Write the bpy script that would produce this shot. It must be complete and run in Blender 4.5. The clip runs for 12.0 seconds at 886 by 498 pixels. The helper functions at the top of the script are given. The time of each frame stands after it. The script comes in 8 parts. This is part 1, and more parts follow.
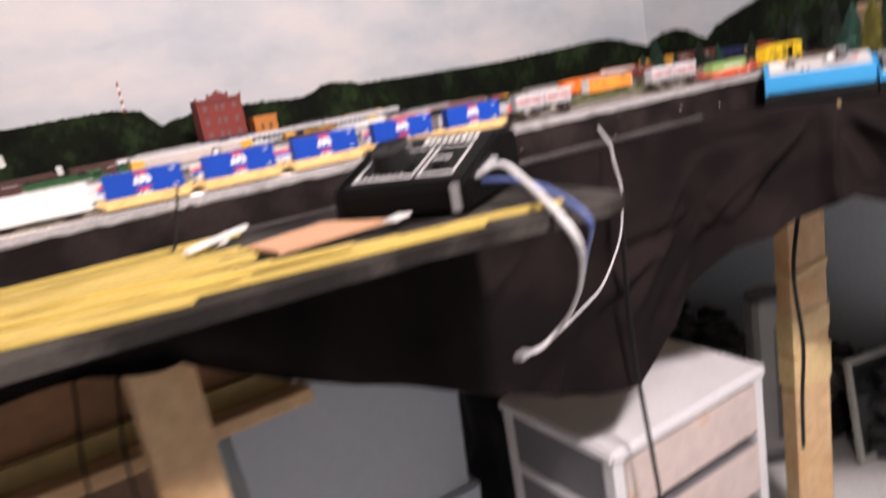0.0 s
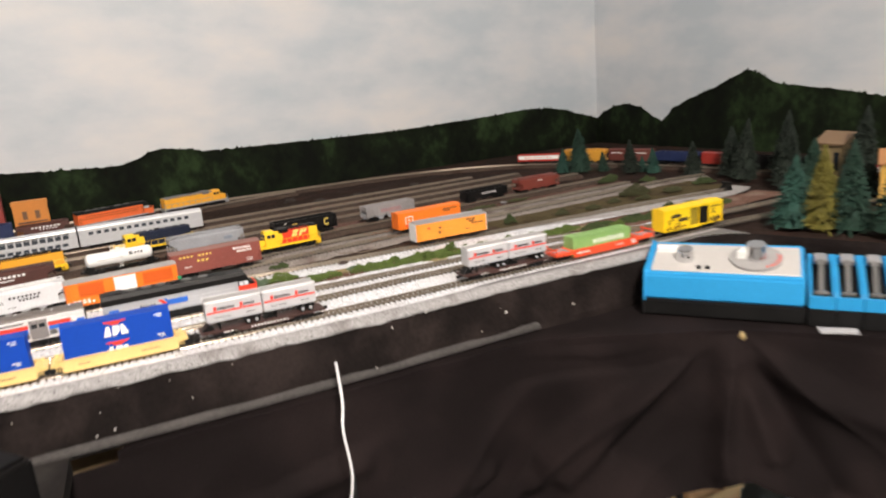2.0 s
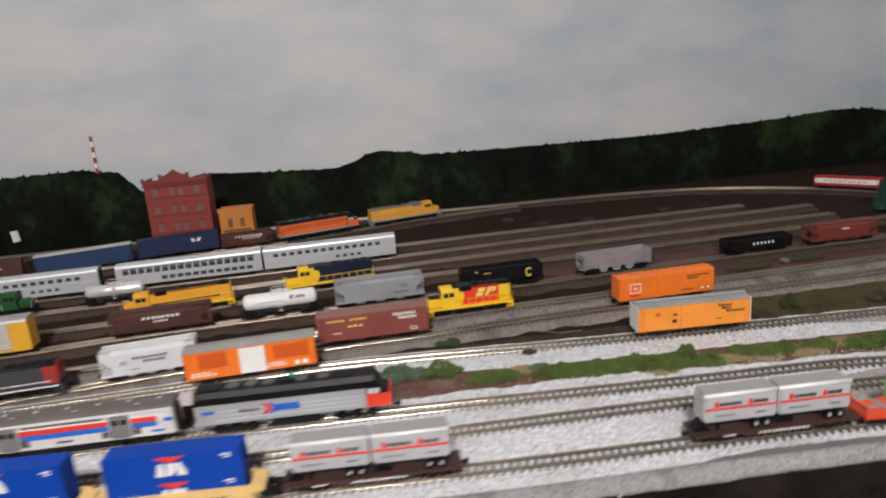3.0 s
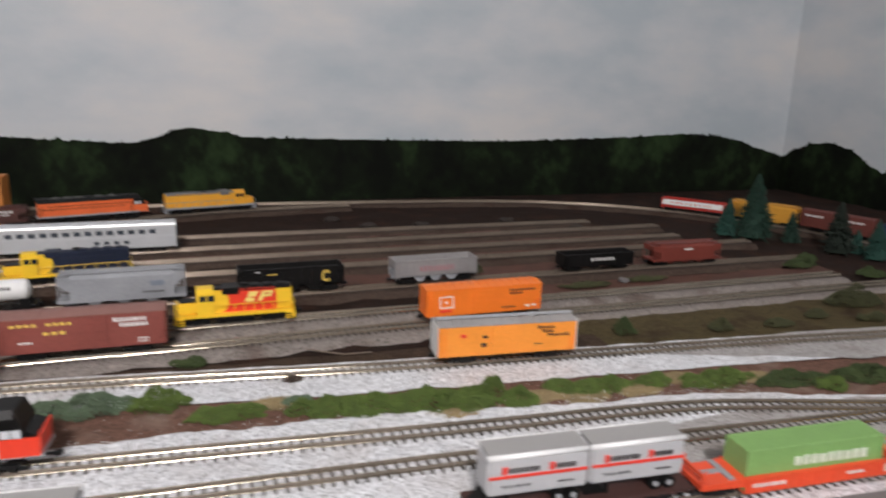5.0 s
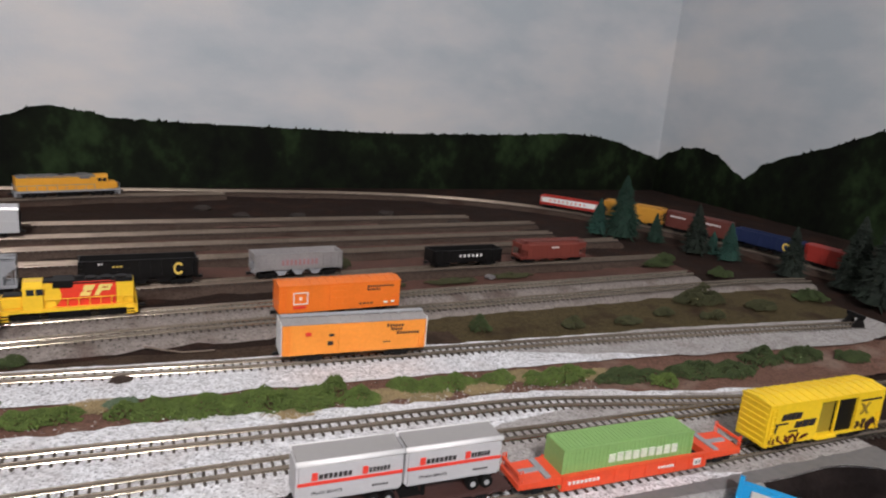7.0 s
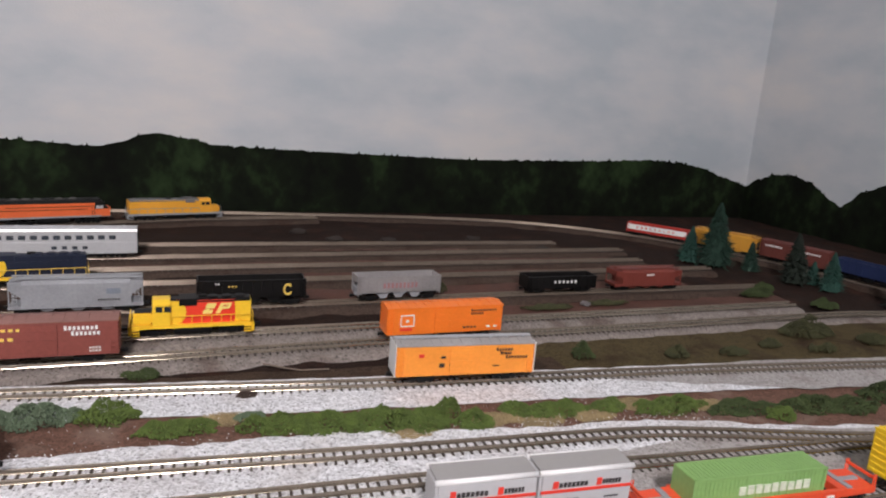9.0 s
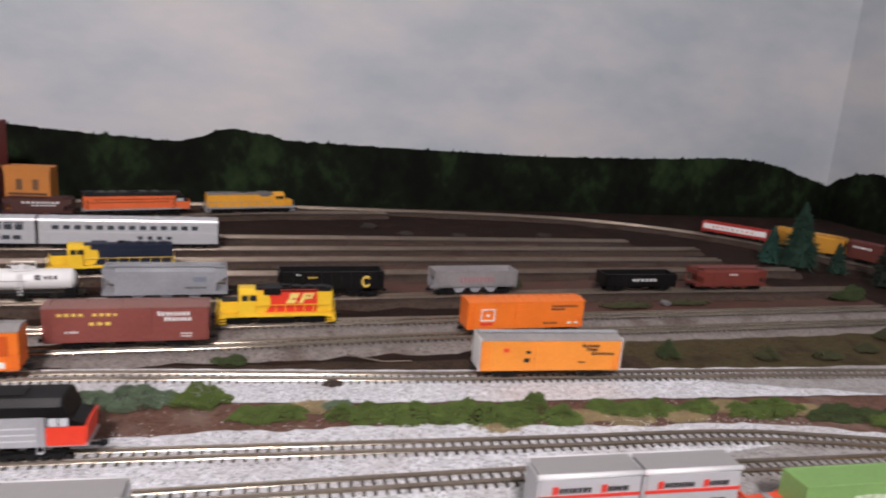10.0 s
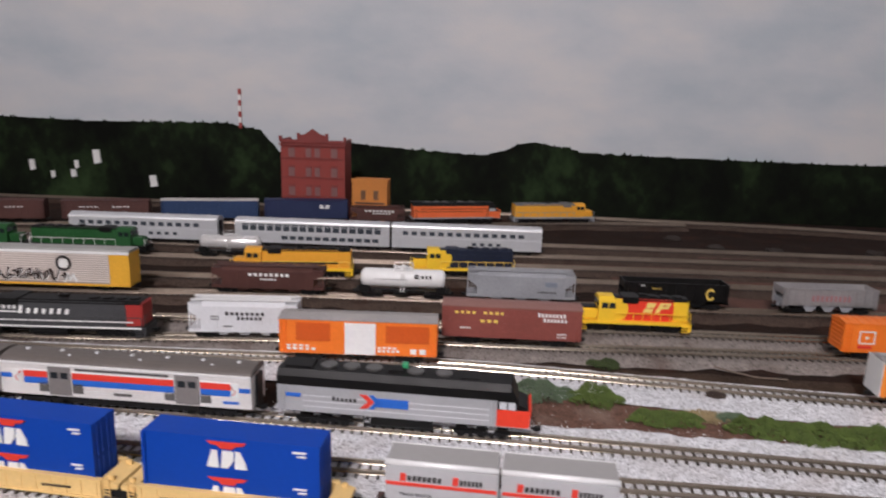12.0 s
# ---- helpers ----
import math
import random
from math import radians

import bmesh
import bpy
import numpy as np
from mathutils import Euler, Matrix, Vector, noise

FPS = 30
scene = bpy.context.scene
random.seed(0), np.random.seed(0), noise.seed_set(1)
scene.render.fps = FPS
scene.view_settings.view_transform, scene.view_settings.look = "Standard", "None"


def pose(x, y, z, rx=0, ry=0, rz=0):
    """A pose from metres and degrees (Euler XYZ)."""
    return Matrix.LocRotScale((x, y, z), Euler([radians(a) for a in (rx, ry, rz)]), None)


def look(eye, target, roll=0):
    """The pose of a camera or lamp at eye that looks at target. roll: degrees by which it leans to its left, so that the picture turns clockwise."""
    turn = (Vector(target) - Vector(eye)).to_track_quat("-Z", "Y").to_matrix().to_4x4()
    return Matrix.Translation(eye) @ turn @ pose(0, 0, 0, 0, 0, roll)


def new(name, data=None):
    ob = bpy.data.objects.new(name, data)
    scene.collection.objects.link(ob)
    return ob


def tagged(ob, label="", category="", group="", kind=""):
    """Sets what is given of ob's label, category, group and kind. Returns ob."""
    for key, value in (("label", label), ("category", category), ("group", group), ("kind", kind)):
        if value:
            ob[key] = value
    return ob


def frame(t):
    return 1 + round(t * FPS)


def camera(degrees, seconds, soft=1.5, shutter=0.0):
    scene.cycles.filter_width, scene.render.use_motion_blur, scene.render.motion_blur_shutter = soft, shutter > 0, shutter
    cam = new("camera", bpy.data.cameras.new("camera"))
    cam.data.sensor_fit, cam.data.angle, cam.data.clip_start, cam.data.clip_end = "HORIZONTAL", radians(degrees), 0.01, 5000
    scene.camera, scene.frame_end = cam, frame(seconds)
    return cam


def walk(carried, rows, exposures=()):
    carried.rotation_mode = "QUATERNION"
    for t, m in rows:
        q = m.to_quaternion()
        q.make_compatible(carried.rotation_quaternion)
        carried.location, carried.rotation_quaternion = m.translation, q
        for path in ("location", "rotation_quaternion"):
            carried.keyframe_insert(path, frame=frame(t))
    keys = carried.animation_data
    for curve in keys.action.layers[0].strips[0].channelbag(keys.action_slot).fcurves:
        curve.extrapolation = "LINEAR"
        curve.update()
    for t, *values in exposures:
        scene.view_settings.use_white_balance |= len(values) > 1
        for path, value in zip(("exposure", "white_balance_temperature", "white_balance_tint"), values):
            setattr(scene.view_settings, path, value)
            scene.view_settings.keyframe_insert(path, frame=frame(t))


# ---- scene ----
# ---------------------------------------------------------------- camera and walk
cam = camera(65.6, 12.0, soft=2.0, shutter=0.6)
PATH = [
    (0, (-0.8412, -0.8727, 1.0817), (0.3108, 1.0734, 0.5208), -9.90),
    (0.1, (-0.8179, -0.8702, 1.0936), (0.3485, 1.0843, 0.5951), -8.60),
    (0.2, (-0.7958, -0.8548, 1.1053), (0.3821, 1.1025, 0.6463), -8.41),
    (0.3, (-0.7618, -0.8514, 1.1298), (0.4457, 1.0872, 0.6695), -7.90),
    (0.5, (-0.7037, -0.8423, 1.1630), (0.5615, 1.0403, 0.6306), -6.80),
    (0.8, (-0.6163, -0.8318, 1.1840), (0.7339, 0.9879, 0.6411), -5.60),
    (1, (-0.5568, -0.8234, 1.1967), (0.7263, 1.0501, 0.6749), -5.79),
    (1.5, (-0.4310, -0.8085, 1.1991), (0.6477, 1.1801, 0.6434), -3.60),
    (2, (-0.3693, -0.7107, 1.2003), (0.7666, 1.2442, 0.6364), -4.50),
    (2.5, (-0.3425, -0.5837, 1.2096), (0.6035, 1.4516, 0.5840), -4.50),
    (3, (-0.2260, -0.5161, 1.2364), (0.0862, 1.7172, 0.6504), -4.60),
    (3.1, (-0.2062, -0.5056, 1.2340), (0.0874, 1.7265, 0.6352), -4.80),
    (4.8, (-0.1433, -0.4008, 1.1874), (0.5266, 1.7661, 0.6585), 1.50),
    (5, (-0.1316, -0.4031, 1.1863), (0.6058, 1.7382, 0.6364), 1.80),
    (5.5, (-0.1048, -0.4066, 1.1874), (0.7479, 1.6846, 0.6143), 4.00),
    (6, (-0.0944, -0.4101, 1.1921), (0.8877, 1.6287, 0.6364), 3.80),
    (6.5, (-0.0920, -0.4089, 1.1886), (0.9809, 1.5949, 0.6783), 4.20),
    (7, (-0.0955, -0.4101, 1.1909), (0.9355, 1.6019, 0.6282), 4.90),
    (7.5, (-0.1060, -0.4101, 1.1933), (0.8505, 1.6461, 0.6574), 4.80),
    (7.7, (-0.1118, -0.4101, 1.1933), (0.8190, 1.6543, 0.6434), 4.90),
    (9.5, (-0.1305, -0.3996, 1.1863), (0.6384, 1.7452, 0.7005), 4.40),
    (10, (-0.1433, -0.3949, 1.1828), (0.5114, 1.7813, 0.6714), 4.30),
    (10.5, (-0.1724, -0.3996, 1.1851), (0.3087, 1.8291, 0.7063), 2.80),
    (11, (-0.2004, -0.4054, 1.1840), (0.0571, 1.8582, 0.6923), 1.90),
    (11.5, (-0.2248, -0.4019, 1.1758), (-0.2085, 1.8640, 0.6352), 1.60),
    (12, (-0.2412, -0.4031, 1.1816), (-0.3460, 1.8663, 0.6644), 1.80),
]
EXPOSURES = [(0.0, 0.45, 6750, 23), (0.2, 0.30, 6750, 20), (0.5, 0.10, 6750, 18), (1.0, 0.34, 7000, 15), (1.5, 0.36, 6950, 14), (2.0, 0.34, 6900, 12), (2.5, 0.10, 6700, 10), (3.0, -0.34, 6400, 11), (5.0, -0.26, 6280, 12), (7.5, -0.22, 6280, 14), (9.5, -0.22, 6300, 17), (10.5, -0.30, 6300, 19), (12.0, -0.48, 6250, 18)]
walk(cam, [(t, look(eye, target, roll)) for t, eye, target, roll in PATH], EXPOSURES)

# ---------------------------------------------------------------- light
world = bpy.data.worlds.new("room_world")
world.use_nodes = True
world.node_tree.nodes["Background"].inputs["Color"].default_value = (0.75, 0.8, 0.9, 1)
world.node_tree.nodes["Background"].inputs["Strength"].default_value = 0.05
scene.world = world


def area_lamp(name, eye, target, size, power, colour):
    data = bpy.data.lights.new(name, "AREA")
    data.shape, data.size, data.size_y, data.energy, data.color = "RECTANGLE", size[0], size[1], power, colour
    ob = new(name, data)
    ob.matrix_world = look(eye, target)
    return ob


LAMPS = ((-0.40, -1.30, 0.22, 55), (-1.12, -1.30, 0.22, 9))
for lamp_x, lamp_y, lamp_w, lamp_power in LAMPS:
    area_lamp("ceiling_lamp_light", (lamp_x, lamp_y, 2.12), (lamp_x + 0.30, 0.1, 1.0), (lamp_w, 0.26), lamp_power, (1.0, 0.945, 0.90))

# ---------------------------------------------------------------- materials
MATS = {}


def mat(name, col, rough=0.5, metal=0.0, var=0.12, scale=120.0, coarse=14.0, bump=0.0, second=None, mix=(0.45, 0.6), spec=0.5, obj_var=0.0, coat=0.0):
    """A procedural paint: base colour with fine grain and broad stains, an optional second colour in patches, and fine relief."""
    if name in MATS:
        return MATS[name]
    m = bpy.data.materials.new(name)
    m.use_nodes = True
    nt = m.node_tree
    b = nt.nodes["Principled BSDF"]
    tc = nt.nodes.new("ShaderNodeTexCoord")
    geo = nt.nodes.new("ShaderNodeNewGeometry")
    fine, broad = nt.nodes.new("ShaderNodeTexNoise"), nt.nodes.new("ShaderNodeTexNoise")
    for n, s, d in ((fine, scale, 4), (broad, coarse, 5)):
        n.inputs["Scale"].default_value, n.inputs["Detail"].default_value = s, d
        nt.links.new(geo.outputs["Position"], n.inputs["Vector"])
    both = nt.nodes.new("ShaderNodeMath")
    both.operation = "ADD"
    nt.links.new(fine.outputs["Fac"], both.inputs[0])
    nt.links.new(broad.outputs["Fac"], both.inputs[1])
    rng = nt.nodes.new("ShaderNodeMapRange")
    rng.inputs["From Min"].default_value, rng.inputs["From Max"].default_value = 0.65, 1.35
    rng.inputs["To Min"].default_value, rng.inputs["To Max"].default_value = 1 - var, 1 + var
    nt.links.new(both.outputs[0], rng.inputs["Value"])
    colour = nt.nodes.new("ShaderNodeRGB")
    colour.outputs[0].default_value = (*col, 1)
    src = colour.outputs[0]
    if second:
        ramp = nt.nodes.new("ShaderNodeMapRange")
        ramp.inputs["From Min"].default_value, ramp.inputs["From Max"].default_value = mix
        nt.links.new(broad.outputs["Fac"], ramp.inputs["Value"])
        blend = nt.nodes.new("ShaderNodeMix")
        blend.data_type = "RGBA"
        nt.links.new(ramp.outputs[0], blend.inputs["Factor"])
        nt.links.new(src, blend.inputs["A"])
        blend.inputs["B"].default_value = (*second, 1)
        src = blend.outputs["Result"]
    scale_node = nt.nodes.new("ShaderNodeVectorMath")
    scale_node.operation = "SCALE"
    nt.links.new(src, scale_node.inputs[0])
    nt.links.new(rng.outputs[0], scale_node.inputs["Scale"])
    src = scale_node.outputs[0]
    if obj_var:
        info = nt.nodes.new("ShaderNodeObjectInfo")
        r2 = nt.nodes.new("ShaderNodeMapRange")
        r2.inputs["To Min"].default_value, r2.inputs["To Max"].default_value = 1 - obj_var, 1 + obj_var
        nt.links.new(info.outputs["Random"], r2.inputs["Value"])
        s2 = nt.nodes.new("ShaderNodeVectorMath")
        s2.operation = "SCALE"
        nt.links.new(src, s2.inputs[0])
        nt.links.new(r2.outputs[0], s2.inputs["Scale"])
        src = s2.outputs[0]
    nt.links.new(src, b.inputs["Base Color"])
    rr = nt.nodes.new("ShaderNodeMapRange")
    rr.inputs["To Min"].default_value, rr.inputs["To Max"].default_value = max(0.02, rough - 0.1), min(1, rough + 0.1)
    nt.links.new(broad.outputs["Fac"], rr.inputs["Value"])
    nt.links.new(rr.outputs[0], b.inputs["Roughness"])
    b.inputs["Metallic"].default_value = metal
    b.inputs["Specular IOR Level"].default_value = spec
    b.inputs["Coat Weight"].default_value = coat
    if bump:
        bp = nt.nodes.new("ShaderNodeBump")
        bp.inputs["Strength"].default_value, bp.inputs["Distance"].default_value = 1.0, bump
        nt.links.new(fine.outputs["Fac"], bp.inputs["Height"])
        nt.links.new(bp.outputs[0], b.inputs["Normal"])
    MATS[name] = m
    return m


def glow(name, col, strength):
    m = bpy.data.materials.new(name)
    m.use_nodes = True
    b = m.node_tree.nodes["Principled BSDF"]
    b.inputs["Base Color"].default_value = (*col, 1)
    b.inputs["Emission Color"].default_value = (*col, 1)
    b.inputs["Emission Strength"].default_value = strength
    return m


def gravel_material(name, light, dark, brown, amount):
    """Scale ballast: grains of two greys with a few dark ones, dusted with brown."""
    m = bpy.data.materials.new(name)
    m.use_nodes = True
    nt = m.node_tree
    b = nt.nodes["Principled BSDF"]
    geo = nt.nodes.new("ShaderNodeNewGeometry")
    grain = nt.nodes.new("ShaderNodeTexVoronoi")
    grain.inputs["Scale"].default_value = 1000
    cloud = nt.nodes.new("ShaderNodeTexNoise")
    cloud.inputs["Scale"].default_value, cloud.inputs["Detail"].default_value = 26, 6
    mid = nt.nodes.new("ShaderNodeTexNoise")
    mid.inputs["Scale"].default_value, mid.inputs["Detail"].default_value = 210, 6
    for n in (grain, cloud, mid):
        nt.links.new(geo.outputs["Position"], n.inputs["Vector"])
    sep = nt.nodes.new("ShaderNodeSeparateColor")
    nt.links.new(grain.outputs["Color"], sep.inputs[0])
    pw = nt.nodes.new("ShaderNodeMath")
    pw.operation = "POWER"
    pw.inputs[1].default_value = 0.40
    nt.links.new(sep.outputs[0], pw.inputs[0])
    a = nt.nodes.new("ShaderNodeMix")
    a.data_type = "RGBA"
    a.inputs["A"].default_value, a.inputs["B"].default_value = (*dark, 1), (*light, 1)
    nt.links.new(pw.outputs[0], a.inputs["Factor"])
    ramp = nt.nodes.new("ShaderNodeMapRange")
    ramp.inputs["From Min"].default_value, ramp.inputs["From Max"].default_value = 0.52, 0.72
    ramp.inputs["To Max"].default_value = amount
    nt.links.new(cloud.outputs["Fac"], ramp.inputs["Value"])
    c = nt.nodes.new("ShaderNodeMix")
    c.data_type = "RGBA"
    nt.links.new(ramp.outputs[0], c.inputs["Factor"])
    nt.links.new(a.outputs["Result"], c.inputs["A"])
    c.inputs["B"].default_value = (*brown, 1)
    r3 = nt.nodes.new("ShaderNodeMapRange")
    r3.inputs["From Min"].default_value, r3.inputs["From Max"].default_value = 0.3, 0.7
    r3.inputs["To Min"].default_value, r3.inputs["To Max"].default_value = 0.82, 1.12
    nt.links.new(mid.outputs["Fac"], r3.inputs["Value"])
    s = nt.nodes.new("ShaderNodeVectorMath")
    s.operation = "SCALE"
    nt.links.new(c.outputs["Result"], s.inputs[0])
    nt.links.new(r3.outputs[0], s.inputs["Scale"])
    speck = nt.nodes.new("ShaderNodeTexVoronoi")
    speck.inputs["Scale"].default_value = 260
    nt.links.new(geo.outputs["Position"], speck.inputs["Vector"])
    cut = nt.nodes.new("ShaderNodeMapRange")
    cut.inputs["From Min"].default_value, cut.inputs["From Max"].default_value = 0.10, 0.20
    cut.inputs["To Min"].default_value, cut.inputs["To Max"].default_value = 0.30, 1.0
    nt.links.new(speck.outputs["Distance"], cut.inputs["Value"])
    s2 = nt.nodes.new("ShaderNodeVectorMath")
    s2.operation = "SCALE"
    nt.links.new(s.outputs[0], s2.inputs[0])
    nt.links.new(cut.outputs[0], s2.inputs["Scale"])
    nt.links.new(s2.outputs[0], b.inputs["Base Color"])
    b.inputs["Roughness"].default_value = 0.95
    b.inputs["Specular IOR Level"].default_value = 0.15
    bp = nt.nodes.new("ShaderNodeBump")
    bp.inputs["Strength"].default_value, bp.inputs["Distance"].default_value = 0.8, 0.00045
    nt.links.new(grain.outputs["Distance"], bp.inputs["Height"])
    nt.links.new(bp.outputs[0], b.inputs["Normal"])
    return m


BALLAST = gravel_material("grey_ballast", (0.89, 0.90, 0.93), (0.22, 0.22, 0.23), (0.30, 0.23, 0.19), 0.30)
BALLAST_OLD = gravel_material("weathered_ballast", (0.078, 0.055, 0.043), (0.036, 0.024, 0.019), (0.040, 0.021, 0.0150), 0.95)
DIRT = gravel_material("cinder_dirt", (0.028, 0.0158, 0.0118), (0.010, 0.006, 0.0048), (0.050, 0.0215, 0.0135), 0.9)
RUST_DIRT = gravel_material("rusty_brown_dirt", (0.19, 0.105, 0.077), (0.070, 0.037, 0.028), (0.25, 0.180, 0.145), 0.9)
OLIVE = gravel_material("dry_olive_turf", (0.094, 0.073, 0.034), (0.036, 0.026, 0.013), (0.036, 0.021, 0.013), 0.95)
BALLAST_MID = gravel_material("dusty_grey_ballast", (0.27, 0.237, 0.217), (0.10, 0.088, 0.079), (0.080, 0.050, 0.038), 0.85)
RAIL = mat("weathered_nickel_rail", (0.40, 0.345, 0.275), 0.22, 0.9, 0.18, 300, 40)
RAIL_SIDE = mat("dusty_beige_rail_side", (0.185, 0.155, 0.125), 0.45, 0.5, 0.2, 300, 40)
RAIL_OLD = mat("tarnished_rail", (0.20, 0.16, 0.125), 0.34, 0.6, 0.2, 300, 40)
TIE = mat("brown_plastic_tie", (0.050, 0.040, 0.033), 0.75, 0, 0.3, 700, 60, obj_var=0.35)
BLACK = mat("black_plastic", (0.006, 0.006, 0.006), 0.5, 0, 0.3, 200, 30, spec=0.25)
SOOT = mat("sooty_black", (0.006, 0.0055, 0.0055), 0.5, 0, 0.35, 400, 50, spec=0.25)
WHEEL = mat("blackened_wheel", (0.05, 0.045, 0.042), 0.4, 0.7, 0.3, 500, 60)
BRIGHT = mat("bright_metal", (0.75, 0.75, 0.76), 0.28, 0.6, 0.1, 300, 30)
CHROME = mat("polished_chrome", (0.72, 0.72, 0.73), 0.16, 1.0, 0.1, 300, 30)
LETTER_W = mat("white_lettering", (0.82, 0.82, 0.80), 0.5, 0, 0.06, 900, 80)
LETTER_K = mat("black_lettering", (0.03, 0.026, 0.026), 0.5, 0, 0.1, 900, 80)
LETTER_Y = mat("yellow_lettering", (0.85, 0.60, 0.12), 0.5, 0, 0.1, 900, 80)
LETTER_R = mat("red_lettering", (0.75, 0.05, 0.03), 0.5, 0, 0.1, 900, 80)
GLASS_DK = mat("dark_window_glazing", (0.02, 0.024, 0.028), 0.12, 0, 0.1, 300, 30)


def paint(name, col, rough=0.42, var=0.12, second=None, metal=0.0, bump=0.0):
    return mat(name, col, rough, metal, var, 500, 45, bump, second)


APL_BLUE = mat("container_blue", (0.002, 0.052, 0.37), 0.6, 0, 0.06, 500, 45, spec=0.25)
WELL_YEL = paint("well_car_buff_yellow", (0.80, 0.55, 0.22), 0.5, 0.08)
ORANGE = paint("bright_orange_paint", (0.86, 0.20, 0.022), 0.42, 0.08)
ORANGE_D = paint("deep_orange_door", (0.62, 0.10, 0.012), 0.45, 0.08)
PFE_OR = paint("golden_orange_paint", (0.88, 0.31, 0.045), 0.4, 0.08)
SILVER = mat("silver_paint", (0.50, 0.51, 0.53), 0.38, 0.35, 0.08, 500, 40)
TRAILER = mat("trailer_grey_silver", (0.50, 0.50, 0.515), 0.42, 0.1, 0.06, 400, 35)
ROOF_GREY = paint("grey_galvanised_roof", (0.34, 0.32, 0.31), 0.55, 0.15)
BROWN = paint("boxcar_red_brown", (0.235, 0.062, 0.048), 0.55, 0.15)
DKBROWN = paint("dark_brown_paint", (0.075, 0.026, 0.020), 0.6, 0.2)
RED = paint("bright_red_paint", (0.78, 0.055, 0.025), 0.4, 0.08)
SPINE_RED = paint("orange_red_paint", (0.78, 0.085, 0.03), 0.45, 0.1)
YEL = paint("bright_yellow_paint", (0.88, 0.60, 0.02), 0.4, 0.08)
LOCO_YEL = paint("loco_yellow", (0.88, 0.56, 0.03), 0.4, 0.08)
ARMOUR = paint("armour_yellow", (0.80, 0.38, 0.035), 0.42, 0.1)
GREEN_C = paint("pale_green_container", (0.24, 0.42, 0.14), 0.5, 0.1)
GREEN_L = paint("cascade_green", (0.014, 0.085, 0.022), 0.45, 0.12)
NAVY = paint("navy_blue_paint", (0.012, 0.022, 0.075), 0.5, 0.15)
NAVY_DK = paint("dusty_dark_navy", (0.006, 0.011, 0.030), 0.5, 0.25)
BOXBLUE = paint("mid_blue_paint", (0.015, 0.040, 0.11), 0.5, 0.15)
LOCO_GREY = paint("dark_loco_grey", (0.046, 0.047, 0.050), 0.55, 0.15)
HOPPER_GREY = paint("hopper_grey", (0.30, 0.31, 0.33), 0.5, 0.15)
HOPPER_LT = paint("pale_hopper_grey", (0.66, 0.67, 0.69), 0.45, 0.08)
WHITE = paint("white_paint", (0.80, 0.80, 0.79), 0.42, 0.06)
CREAM = paint("weathered_buff_siding", (0.36, 0.30, 0.26), 0.55, 0.15)
RACK_YEL = paint("rack_end_yellow", (0.80, 0.42, 0.04), 0.45, 0.1)
BLUE_S = paint("stripe_blue", (0.02, 0.13, 0.55), 0.45, 0.06)
FLAT_BR = paint("flat_car_oxide", (0.055, 0.024, 0.020), 0.6, 0.2)

# ---------------------------------------------------------------- mesh helpers


def box(bm, x0, x1, y0, y1, z0, z1):
    v = [bm.verts.new((x, y, z)) for z in (z0, z1) for x, y in ((x0, y0), (x1, y0), (x1, y1), (x0, y1))]
    for f in ((3, 2, 1, 0), (4, 5, 6, 7), (0, 1, 5, 4), (1, 2, 6, 5), (2, 3, 7, 6), (3, 0, 4, 7)):
        bm.faces.new([v[i] for i in f])
    return v


def prism(bm, profile, a, b, axis="x"):
    """Extrudes a closed outline: (y, z) points along x, (x, z) points along y, or (x, y) points along z."""
    def at(p, s):
        return {"x": (s, p[0], p[1]), "y": (p[0], s, p[1]), "z": (p[0], p[1], s)}[axis]
    r0 = [bm.verts.new(at(p, a)) for p in profile]
    r1 = [bm.verts.new(at(p, b)) for p in profile]
    n = len(profile)
    bm.faces.new(r0)
    bm.faces.new(r1)
    for i in range(n):
        bm.faces.new((r0[i], r0[(i + 1) % n], r1[(i + 1) % n], r1[i]))


def tube(bm, pts, r, n=6, caps=True):
    """A round bar through the points; r may be a list of radii."""
    pts = [Vector(p) for p in pts]
    rings, up = [], None
    for i, p in enumerate(pts):
        d = (pts[min(i + 1, len(pts) - 1)] - pts[max(i - 1, 0)]).normalized()
        side = d.cross(Vector((0, 0, 1)) if abs(d.z) < 0.95 else Vector((1, 0, 0))).normalized() if up is None else (up - d * up.dot(d)).normalized()
        up = side
        other = d.cross(side)
        rad = r[i] if isinstance(r, (list, tuple)) else r
        rings.append([bm.verts.new(p + rad * (math.cos(k * 2 * math.pi / n) * side + math.sin(k * 2 * math.pi / n) * other)) for k in range(n)])
    for a, b in zip(rings, rings[1:]):
        for k in range(n):
            bm.faces.new((a[k], a[(k + 1) % n], b[(k + 1) % n], b[k]))
    if caps:
        bm.faces.new(rings[0])
        bm.faces.new(rings[-1])


def to_mesh(name, bm, material, smooth=False):
    bmesh.ops.recalc_face_normals(bm, faces=bm.faces[:])
    me = bpy.data.meshes.new(name)
    bm.to_mesh(me)
    bm.free()
    for m in material if isinstance(material, (list, tuple)) else [material]:
        me.materials.append(m)
    if smooth:
        for p in me.polygons:
            p.use_smooth = True
    return me


def bevel_all(bm, w, seg=1):
    bmesh.ops.remove_doubles(bm, verts=bm.verts[:], dist=1e-7)
    bmesh.ops.bevel(bm, geom=[e for e in bm.edges if len(e.link_faces) == 2 and e.calc_face_angle(0) > 0.6], offset=w, segments=seg, affect="EDGES", clamp_overlap=True)


